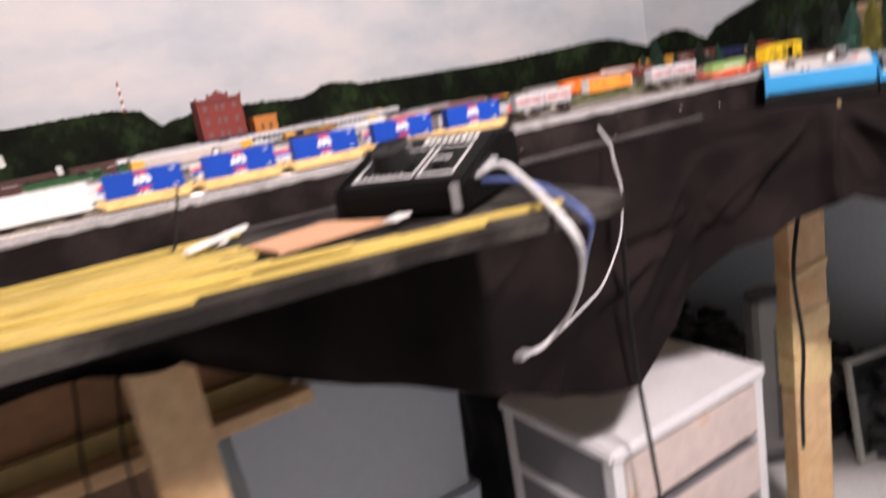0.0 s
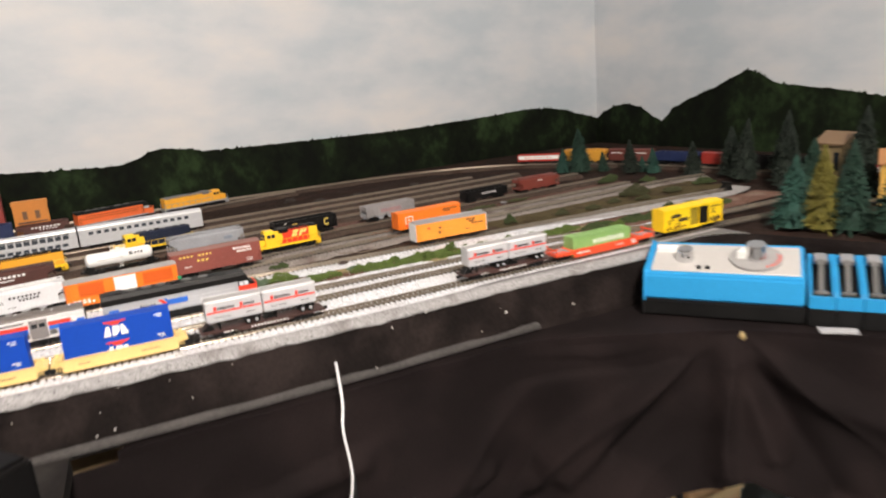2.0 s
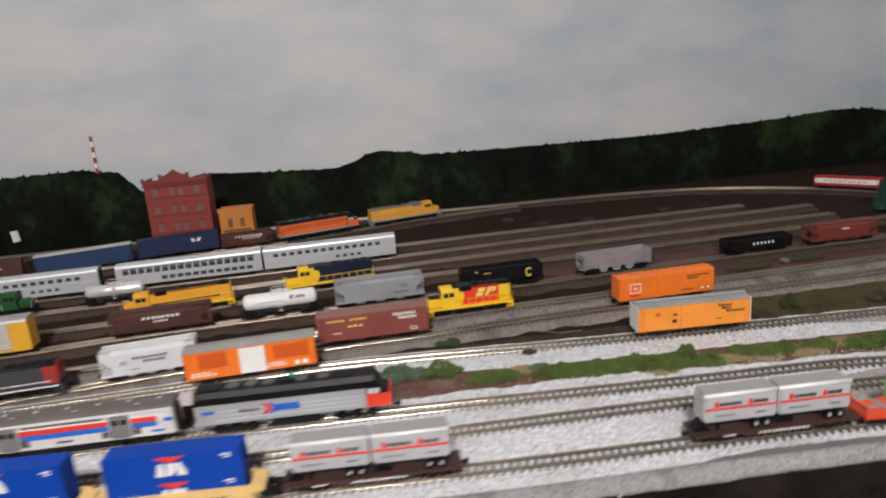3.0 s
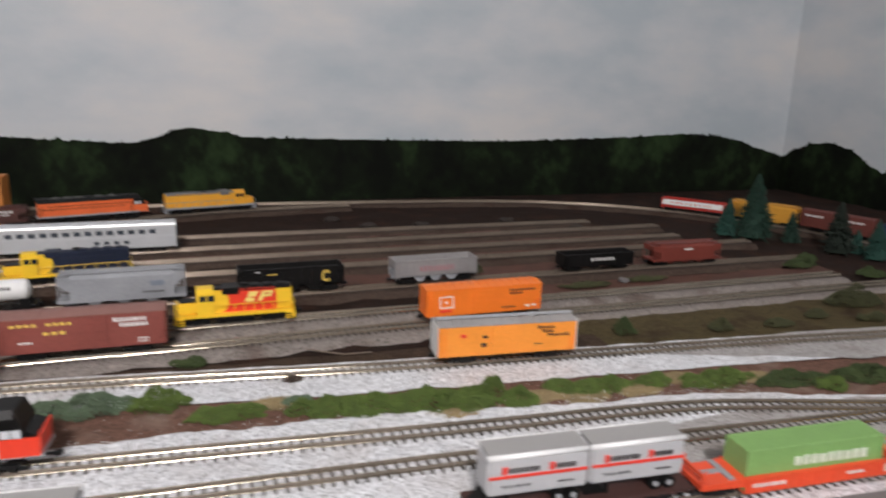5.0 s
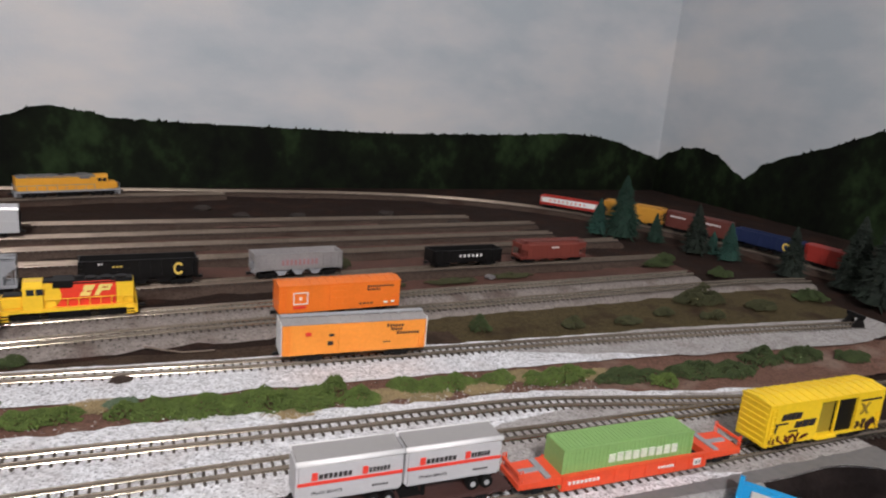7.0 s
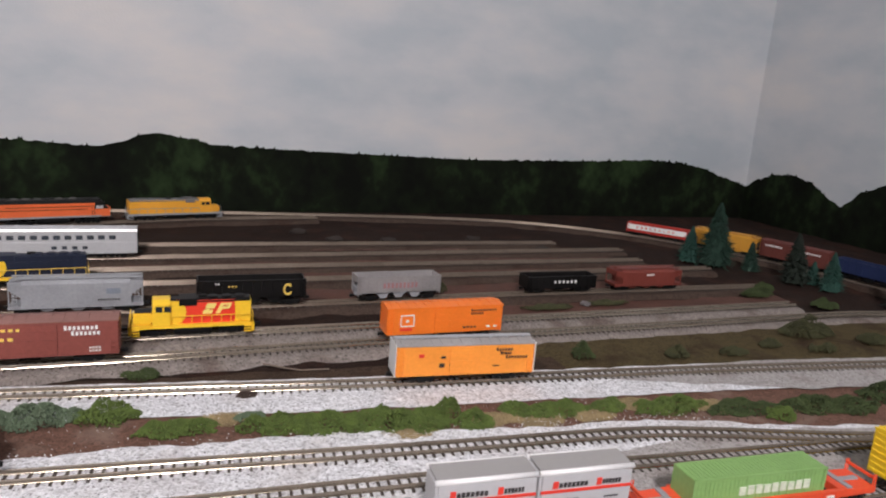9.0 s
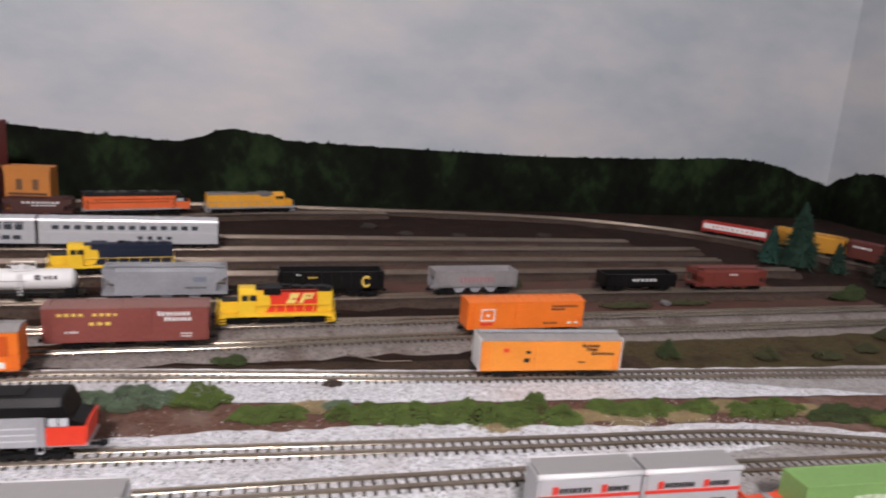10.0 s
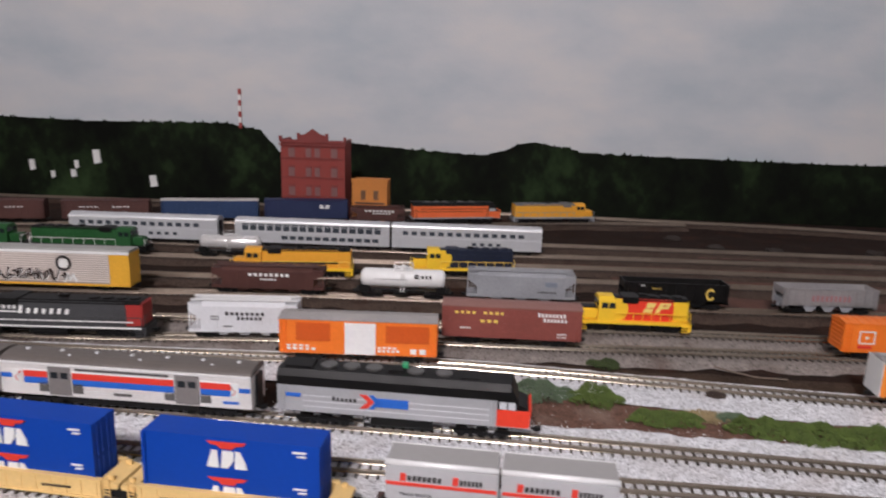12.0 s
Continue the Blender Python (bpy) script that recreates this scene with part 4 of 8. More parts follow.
def tank_car(name, label, m, L, R, zc, shell, letters=(), dome=True):
    car = thing(name, label, "tank car", m, "freight cars")
    bm = B()
    h = L / 2 - 0.006
    tube(bm, [(-h - 0.0035, 0, zc), (-h - 0.002, 0, zc), (-h, 0, zc), (h, 0, zc), (h + 0.002, 0, zc), (h + 0.0035, 0, zc)], [R * 0.5, R * 0.85, R, R, R * 0.85, R * 0.5], 20)
    part("tank", bm, shell, car, smooth=True)
    bm = B()
    if dome:
        tube(bm, [(0, 0, zc + R * 0.9), (0, 0, zc + R + 0.0022)], 0.0030, 12)
        tube(bm, [(0, 0, zc + R + 0.0022), (0, 0, zc + R + 0.0032)], 0.0020, 12)
    for s in (-1, 1):
        box(bm, -0.008, 0.008, s * 0.0045 - 0.0006, s * 0.0045 + 0.0006, zc + R - 0.0006, zc + R + 0.0006)
        tube(bm, [(-0.008, s * 0.0058, zc + R), (-0.008, s * 0.0058, zc + R + 0.0040), (0.008, s * 0.0058, zc + R + 0.0040), (0.008, s * 0.0058, zc + R)], 0.0003, 4)
    part("platform", bm, shell, car)
    bm = B()
    ladder(bm, -0.0015, -R - 0.0006, 0.006, zc + R * 0.9, rungs=8)
    part("ladder", bm, shell, car)
    bm = B()
    for s in (-1, 1):
        box(bm, s * h - 0.004, s * h + 0.004, -0.006, 0.006, 0.0048, zc - R + 0.0025)
        box(bm, s * (L / 2) - 0.002, s * (L / 2) + 0.002, -0.008, 0.008, 0.0045, 0.0062)
        tube(bm, [(s * L / 2, -0.0075, 0.006), (s * L / 2, -0.0075, 0.013), (s * L / 2, 0.0075, 0.013), (s * L / 2, 0.0075, 0.006)], 0.0003, 4)
    box(bm, -L / 2, L / 2, -0.0028, 0.0028, 0.0045, 0.0062)
    part("frame", bm, BLACK, car)
    marks(car, 2 * R, letters)
    running_gear(car, L, 0.012)
    return car


def handrails(bm, x0, x1, y, z0, h, n):
    tube(bm, [(x0, y, z0 + h), (x1, y, z0 + h)], 0.00032, 4)
    for i in range(n + 1):
        x = x0 + (x1 - x0) * i / n
        tube(bm, [(x, y, z0), (x, y, z0 + h)], 0.00030, 4)


def hood_loco(name, label, m, L, hood, cab, nose, sill, rail, end=None, roof=None, letters=(), three=False, W=0.0188, stripe=None, wide=0.0118, nose_part=0.095, front=None):
    """A diesel road switcher; its cab end points to -x."""
    car = thing(name, label, "locomotive", m, "locomotives")
    deck, hw, top = 0.0088, wide, 0.0272
    xa, xb = -L / 2 + 0.004, L / 2 - 0.003
    bm = B()
    box(bm, -L / 2 + 0.0015, L / 2 - 0.0015, -W / 2, W / 2, deck - 0.0022, deck)
    if wide > 0.015:
        line = B()
        box(line, -L / 2 + 0.004, L / 2 - 0.004, -W / 2 - 0.0003, -W / 2, deck - 0.0014, deck - 0.0004)
        part("sill_stripe", line, LETTER_W, car, "white stripe along the sill")
    box(bm, -L / 2 + 0.001, -L / 2 + 0.003, -W / 2, W / 2, 0.0022, deck)
    box(bm, L / 2 - 0.003, L / 2 - 0.001, -W / 2, W / 2, 0.0022, deck)
    for s in (-1, 1):
        for x in (-L / 2 + 0.0030, L / 2 - 0.0085):
            for k in range(3):
                box(bm, x + 0.0002, x + 0.0052, s * W / 2 - 0.0016, s * W / 2, 0.0022 + k * 0.002, 0.0028 + k * 0.002)
    part("walkway", bm, sill, car)
    c0 = xa + L * nose_part
    c1 = c0 + (0.0150 if nose_part < 0.1 else 0.0118)
    bm = B()
    box(bm, xa, c0, -hw / 2, hw / 2, deck, deck + 0.0088)
    bevel_all(bm, 0.0012, 2)
    box(bm, xa - 0.0004, xa, -0.0016, 0.0016, deck + 0.0048, deck + 0.0076)
    part("nose", bm, nose, car)
    bm = B()
    prism(bm, [(-W / 2 + 0.0006, deck), (W / 2 - 0.0006, deck), (W / 2 - 0.0006, top - 0.0028), (W / 2 - 0.0045, top), (-W / 2 + 0.0045, top), (-W / 2 + 0.0006, top - 0.0028)], c0, c1)
    cabo = part("cab", bm, cab, car)
    for x0, x1, y0, y1 in ((c0 - 0.0003, c0 + 0.0003, -0.0070, -0.0015), (c0 - 0.0003, c0 + 0.0003, 0.0015, 0.0070)):
        bm = B()
        box(bm, x0, x1, y0, y1, deck + 0.0108, deck + 0.0148)
        part("window", bm, GLASS_DK, cabo)
    for s in (-1, 1):
        y = s * (W / 2 - 0.0006)
        for x in (c0 + 0.0022, c0 + 0.0078):
            bm = B()
            box(bm, x, x + 0.0045, y - 0.0003, y + 0.0003, deck + 0.0100, deck + 0.0142)
            part("window", bm, GLASS_DK, cabo)
    e0 = xb - (0.012 if end else 0)
    bm = B()
    box(bm, c1, e0, -hw / 2, hw / 2, deck, top - 0.0012)
    for i in range(9):
        x = c1 + (e0 - c1) * (i + 0.3) / 9
        for s in (-1, 1):
            y = s * hw / 2
            box(bm, x, x + (e0 - c1) / 9 * 0.78, min(y, y + s * 0.0003), max(y, y + s * 0.0003), deck + 0.002, top - 0.0055)
    part("hood", bm, hood, car)
    if end:
        bm = B()
        box(bm, e0, xb, -hw / 2, hw / 2, deck, top - 0.0012)
        bevel_all(bm, 0.0008)
        part("hood_end", bm, end, car)
    if front:
        bm = B()
        zm, rr = (deck + top - 0.0012) / 2, (top - 0.0012 - deck) / 2
        arc = [(c1 + front[1] + rr * 0.8 * math.cos(math.radians(a)), zm + rr * math.sin(math.radians(a))) for a in range(-90, 91, 15)]
        prism(bm, [(c1, deck)] + arc + [(c1, top - 0.0012)], -hw / 2 - 0.0005, hw / 2 + 0.0005, "y")
        part("hood_front", bm, front[0], car, "rounded front panel of the hood")
        bm = B()
        box(bm, xa + 0.001, c0 - 0.0006, -hw / 2 + 0.0008, hw / 2 - 0.0008, deck + 0.0087, deck + 0.0092)
        part("nose_top", bm, SOOT, car, "black anti-glare panel")
    rf = roof or SOOT
    bm = B()
    prism(bm, [(-hw / 2 - 0.0001, top - 0.0026), (hw / 2 + 0.0001, top - 0.0026), (hw / 2 + 0.0001, top - 0.0016), (hw / 2 - 0.002, top - 0.0004), (-hw / 2 + 0.002, top - 0.0004), (-hw / 2 - 0.0001, top - 0.0016)], c1 + 0.0004, xb - 0.0008)
    box(bm, c1 + 0.006, c1 + 0.018, -hw / 2 - 0.0012, hw / 2 + 0.0012, top - 0.0045, top + 0.0004)
    part("hood_roof", bm, rf, car)
    for k in range(4):
        bm = B()
        x = xb - 0.008 - k * 0.0095
        if x < c1 + 0.022 and k > 1:
            break
        tube(bm, [(x, 0, top - 0.0008), (x, 0, top + 0.0006)], 0.0038, 14)
        part("fan", bm, rf, car)
    bm = B()
    box(bm, (c1 + e0) / 2 - 0.003, (c1 + e0) / 2 + 0.003, -0.0015, 0.0015, top - 0.001, top + 0.0016)
    part("exhaust_stack", bm, SOOT, car)
    bm = B()
    prism(bm, [(-0.0078, 0.0018), (0.0078, 0.0018), (0.0088, 0.0045), (0.0088, deck - 0.002), (-0.0088, deck - 0.002), (-0.0088, 0.0045)], -0.013, 0.013)
    part("fuel_tank", bm, BLACK, car)
    bm = B()
    for s in (-1, 1):
        handrails(bm, c1 + 0.001, L / 2 - 0.004, s * (W / 2 - 0.0004), deck, 0.0066, 8)
        tube(bm, [(-L / 2 + 0.002, s * (W / 2 - 0.001), deck), (-L / 2 + 0.002, s * (W / 2 - 0.001), deck + 0.0075), (-L / 2 + 0.002, s * 0.002, deck + 0.0075)], 0.00032, 4)
        tube(bm, [(L / 2 - 0.002, s * (W / 2 - 0.001), deck), (L / 2 - 0.002, s * (W / 2 - 0.001), deck + 0.0075), (L / 2 - 0.002, s * 0.002, deck + 0.0075)], 0.00032, 4)
    part("handrail", bm, rail, car)
    if stripe:
        bm = B()
        for s in (-1, 1):
            y = s * (hw / 2 + 0.0004)
            box(bm, c1, e0, min(y, y + s * 0.0002), max(y, y + s * 0.0002), deck + stripe[0], deck + stripe[1])
        part("stripe", bm, stripe[2], car)
    marks(car, hw + 0.0012, letters)
    running_gear(car, L, 0.022 if three else 0.017, three, deck - 0.002)
    return car


def cowl_loco(name, label, m, L, lower, upper, band, nose, letters=(), split=0.0231, W=0.0190, top=0.0314, nose_top=0.0182, deck=0.0098):
    """A full-width diesel; its nose points to +x."""
    car = thing(name, label, "locomotive", m, "locomotives")
    xn = L / 2 - 0.0185
    bm = B()
    box(bm, -L / 2 + 0.002, xn, -W / 2, W / 2, deck, split)
    part("body", bm, lower, car)
    bm = B()
    for z in (split - 0.0055, split - 0.0085, split - 0.0115):
        for s in (-1, 1):
            y = s * W / 2
            box(bm, -L / 2 + 0.016, xn - 0.004, min(y, y + s * 0.0002), max(y, y + s * 0.0002), z, z + 0.0004)
    part("side_moulding", bm, HOPPER_LT if lower is SILVER else lower, car)
    bm = B()
    prism(bm, [(-W / 2 - 0.0001, split), (W / 2 + 0.0001, split), (W / 2 + 0.0001, top - 0.0034), (W / 2 - 0.0022, top), (-W / 2 + 0.0022, top), (-W / 2 - 0.0001, top - 0.0034)], -L / 2 + 0.002, xn + 0.0068)
    box(bm, -L / 2 + 0.003, xn + 0.004, -W / 2 - 0.0004, W / 2 + 0.0004, top - 0.0040, top - 0.0034)
    part("upper_body", bm, upper, car)
    bm = B()
    prism(bm, [(xn, deck - 0.0006), (L / 2 - 0.002, deck - 0.0006), (L / 2 - 0.0012, nose_top + 0.0016), (L / 2 - 0.0020, nose_top + 0.0016), (L / 2 - 0.0024, nose_top), (xn, nose_top)], -W / 2, W / 2, "y")
    part("nose", bm, nose, car)
    bm = B()
    box(bm, xn + 0.0001, xn + 0.0105, -W / 2 + 0.0003, W / 2 - 0.0003, nose_top, split + 0.0002)
    prism(bm, [(xn + 0.0106, nose_top), (L / 2 - 0.0026, nose_top), (L / 2 - 0.0030, nose_top + 0.0012), (xn + 0.0106, nose_top + 0.0030)], -W / 2 + 0.0008, W / 2 - 0.0008, "y")
    prism(bm, [(xn + 0.0068, split), (xn + 0.0105, split), (xn + 0.0075, top - 0.0012), (xn + 0.0068, top - 0.0006)], -W / 2 + 0.0006, W / 2 - 0.0006, "y")
    cabo = part("cab", bm, upper, car)
    for s in (-1, 1):
        y = s * (W / 2 - 0.0002)
        for x in (xn + 0.0012, xn + 0.0056):
            bm = B()
            box(bm, x, x + 0.0038, y - 0.0003, y + 0.0003, nose_top + 0.0004, nose_top + 0.0042)
            part("window", bm, mat("pale_side_window", (0.55, 0.57, 0.6), 0.2), cabo)
    for x in (-0.040, -0.028, -0.016, 0.006, 0.021):
        bm = B()
        tube(bm, [(x, 0, top - 0.0004), (x, 0, top + 0.0010)], 0.0044, 14)
        part("roof_fan", bm, mat("dull_steel_fan", (0.16, 0.155, 0.15), 0.35, 0.6, 0.2, 500, 60), car, "dull steel roof fan")
    bm = B()
    box(bm, -0.0085, 0.0000, -0.0030, 0.0030, top - 0.001, top + 0.0012)
    box(bm, 0.030, 0.040, -0.0050, 0.0050, top - 0.001, top + 0.0006)
    box(bm, -0.062, -0.048, -0.0060, 0.0060, top - 0.001, top + 0.0010)
    part("roof_hatch", bm, upper, car)
    bm = B()
    box(bm, -L / 2, L / 2 - 0.001, -W / 2 + 0.0003, W / 2 - 0.0003, deck - 0.0012, deck - 0.0001)
    part("side_sill", bm, band, car)
    bm = B()
    prism(bm, [(-0.0075, 0.0022), (0.0075, 0.0022), (0.0085, 0.0040), (0.0085, deck - 0.0013), (-0.0085, deck - 0.0013), (-0.0085, 0.0040)], -0.020, 0.016)
    part("fuel_tank", bm, BLACK, car)
    for x in (-L / 2 + 0.0035, -0.018, 0.023, xn - 0.003):
        bm = B()
        for s in (-1, 1):
            if abs(x) > 0.03:
                tube(bm, [(x, s * (W / 2 + 0.0005), deck), (x, s * (W / 2 + 0.0005), deck + 0.012)], 0.0003, 4)
                tube(bm, [(x + 0.0026, s * (W / 2 + 0.0005), deck), (x + 0.0026, s * (W / 2 + 0.0005), deck + 0.012)], 0.0003, 4)
            box(bm, x - 0.0008, x + 0.0020, s * (W / 2 + 0.0003) - 0.0003, s * (W / 2 + 0.0003) + 0.0003, 0.0056, 0.0062)
            for a in (-0.0008, 0.0016):
                box(bm, x + a, x + a + 0.0004, s * (W / 2) - 0.0003, s * (W / 2) + 0.0005, 0.0056, deck)
        part("step", bm, SILVER if lower is SILVER else BLACK, car)
    marks(car, W + 0.0004, letters)
    running_gear(car, L, 0.026, True, deck - 0.001)
    return car


def passenger_car(name, label, m, L, H, body, roof, rows, stripes=(), doors=(), W=0.0198, glass=None, base=0.0052, rim=None):
    car = thing(name, label, "passenger car", m, "passenger cars")
    bm = B()
    zs = H - 0.0042
    box(bm, -L / 2, L / 2, -W / 2, W / 2, base, zs)
    for k in range(11):
        z = base + 0.0008 + k * (zs - base - 0.0015) / 11
        for s in (-1, 1):
            y = s * W / 2
            box(bm, -L / 2 + 0.001, L / 2 - 0.001, min(y, y + s * 0.00012), max(y, y + s * 0.00012), z, z + 0.0005)
    part("body", bm, body, car)
    bm = B()
    n = 8
    prof = [(-W / 2 - 0.0002, zs)] + [(-W / 2 * math.cos(math.pi * i / n), zs + (H - zs) * math.sin(math.pi * i / n) ** 0.7) for i in range(1, n)] + [(W / 2 + 0.0002, zs)]
    prism(bm, prof, -L / 2, L / 2)
    part("roof", bm, roof, car)
    bm = B()
    for i in range(7):
        x = -L / 2 + L * (i + 0.5) / 7
        box(bm, x - 0.0009, x + 0.0009, -0.0009, 0.0009, H - 0.0004, H + 0.0008)
        if i % 2:
            box(bm, x + 0.006, x + 0.0075, -0.0050, -0.0040, H - 0.0012, H + 0.0001)
    part("roof_vent", bm, HOPPER_LT if rim else roof, car)
    if rim:
        # White strips paint in the highlight that runs along the roof edge.
        bm = B()
        for s in (-1, 1):
            box(bm, -L / 2, L / 2, s * (W / 2 + 0.0002) - 0.0004, s * (W / 2 + 0.0002) + 0.0004, zs - 0.0004, zs + 0.0008)
        part("roof_rim", bm, rim, car, "white rim painted as the highlight along the roof")
    for z0, z1, w, pitch, x0, x1 in rows:
        bm = B()
        box(bm, 0, w, -0.0003, 0.0003, 0, z1 - z0)
        wm = to_mesh("window", bm, glass or GLASS_DK)
        x = x0
        while x + w <= x1:
            for s in (-1, 1):
                part("window", wm, None, car, at=pose(x, s * (W / 2 + 0.0001), z0))
            x += pitch
    for x0, x1, z0, z1, mt in doors:
        bm = B()
        for s in (-1, 1):
            y = s * (W / 2 + 0.0003)
            box(bm, x0, x1, y - 0.0003, y + 0.0003, z0, z1)
        d = part("door", bm, mt, car)
        for k in (0.12, 0.56):
            bm = B()
            xx = x0 + (x1 - x0) * k
            box(bm, xx, xx + (x1 - x0) * 0.32, -W / 2 - 0.0008, -W / 2 - 0.0005, z0 + (z1 - z0) * 0.60, z0 + (z1 - z0) * 0.82)
            part("window", bm, GLASS_DK, d)
    marks(car, W + 0.0005, stripes, "stripe")
    bm = B()
    box(bm, -L / 2 + 0.03, L / 2 - 0.03, -W / 2 + 0.002, W / 2 - 0.002, 0.0026, base)
    for s in (-1, 1):
        x = s * L / 2
        box(bm, min(x, x + s * 0.0012), max(x, x + s * 0.0012), -0.004, 0.004, 0.006, H - 0.005)
    part("underbody", bm, SOOT, car)
    running_gear(car, L, 0.024, True)
    return car


def container(name, label, m, L, H, body, letters=(), W=0.0152, ribs=26):
    """A corrugated shipping container standing on its own base."""
    c = thing(name, label, "container", m, "shipping containers")
    bm = B()
    inset = 0.0003 if ribs else 0.0
    box(bm, -L / 2, L / 2, -W / 2 + 0.0003, W / 2 - 0.0003, inset, H - inset)
    for i in range(ribs):
        x = -L / 2 + L * (i + 0.5) / ribs
        for s in (-1, 1):
            y = s * (W / 2 - 0.0003)
            box(bm, x - 0.0007, x + 0.0007, min(y, y + s * 0.0003), max(y, y + s * 0.0003), 0.001, H - 0.001)
        box(bm, x - 0.0007, x + 0.0007, -W / 2 + 0.001, W / 2 - 0.001, H - 0.0003, H)
    part("shell", bm, body, c)
    bm = B()
    for s in (-1, 1):
        for z in (0, H - 0.0010) if ribs else ():
            box(bm, -L / 2, L / 2, s * W / 2 - 0.0005, s * W / 2 + 0.0002, z, z + 0.0010)
        for x in (-L / 2, L / 2 - 0.0012):
            box(bm, x - 0.0001, x + 0.0013, s * W / 2 - 0.0006, s * W / 2 + (0.0002 if ribs else -0.0002), 0, H)
    part("frame", bm, body, c)
    bm = B()
    for y in (-0.005, -0.002, 0.002, 0.005):
        box(bm, L / 2, L / 2 + 0.0003, y - 0.0002, y + 0.0002, 0.001, H - 0.001)
    part("door_bar", bm, body, c)
    marks(c, W + 0.0004, letters)
    return c


# Near-white colour stands in for the lamp's highlight on the rounded edge.
EDGE_RAIL = mat("near_white_edge_highlight", (0.86, 0.86, 0.86), 0.38, 0.15, 0.05, 400, 35)


def trailer(name, label, m, L, letters=(), body=None):
    """A short road trailer with its wheels and landing legs, standing on its tyres."""
    c = thing(name, label, "trailer", m, "road trailers")
    W, z0, z1 = 0.0155, 0.0065, 0.0250
    bm = B()
    box(bm, -L / 2, L / 2, -W / 2, W / 2, z0, z1 - 0.0006)
    bevel_all(bm, 0.0012, 2)
    part("body", bm, body or TRAILER, c)
    bm = B()
    box(bm, -L / 2 + 0.0006, L / 2 - 0.0006, -W / 2 + 0.0006, W / 2 - 0.0006, z1 - 0.0008, z1)
    part("roof", bm, mat("smooth_trailer_roof", (0.36, 0.352, 0.345), 0.5, 0.1, 0.035, 300, 20), c)
    bm = B()
    for s in (-1, 1):
        tube(bm, [(-L / 2 - 0.0001, s * (W / 2 - 0.0008), z1 - 0.0010), (L / 2 + 0.0001, s * (W / 2 - 0.0008), z1 - 0.0010)], 0.0012, 14)
    part("edge_rail", bm, EDGE_RAIL, c, "edge rail painted near-white for its highlight", smooth=True)
    bm = B()
    box(bm, L / 2 - 0.016, L / 2 - 0.002, -0.004, 0.004, 0.0035, z0)
    for y in (-0.0045, 0.0045):
        box(bm, -L / 2 + 0.009, -L / 2 + 0.0105, y - 0.0006, y + 0.0006, 0.0, z0)
    part("chassis", bm, BLACK, c)
    for x in (L / 2 - 0.0125, L / 2 - 0.0058):
        for s in (-1, 1):
            bm = B()
            tube(bm, [(x, s * 0.0040, 0.0029), (x, s * 0.0072, 0.0029)], 0.0029, 14)
            w = part("wheel", bm, BLACK, c)
            bm = B()
            tube(bm, [(x, s * 0.0071, 0.0029), (x, s * 0.0075, 0.0029)], 0.0013, 10)
            part("rim", bm, SILVER, w)
    marks(c, W + 0.0004, letters)
    return c

# ---------------------------------------------------------------- front track: double-stack train
CL, CH = 0.0762, 0.0163


def logo_shapes(cx, z, h):
    """A three-block mark under a red wing, and two small dashes at the end."""
    t = z + h + 0.0040
    out = [("poly", [(cx - 0.0085, t), (cx - 0.0066, t - 0.0012), (cx - 0.0040, t - 0.0016), (cx - 0.0026, t - 0.0030), (cx + 0.0026, t - 0.0030), (cx + 0.0040, t - 0.0016), (cx + 0.0066, t - 0.0012), (cx + 0.0085, t)], 0, 0, LETTER_R)]
    out.append(("poly", [(cx - 0.0086, z), (cx - 0.0034, z), (cx - 0.0040, z + h), (cx - 0.0064, z + h)], 0, 0, LETTER_W))
    out.append(("poly", [(cx - 0.0026, z), (cx + 0.0004, z), (cx + 0.0030, z + h * 0.45), (cx + 0.0030, z + h), (cx - 0.0018, z + h)], 0, 0, LETTER_W))
    out.append(("poly", [(cx + 0.0034, z), (cx + 0.0086, z), (cx + 0.0082, z + h * 0.35), (cx + 0.0058, z + h), (cx + 0.0038, z + h)], 0, 0, LETTER_W))
    out += [(0.0265, 0.0320, z + h + 0.0020, z + h + 0.0027, LETTER_W, 0.0008), (0.0285, 0.0318, z + h + 0.0004, z + h + 0.0010, LETTER_W, 0.0010)]
    return out


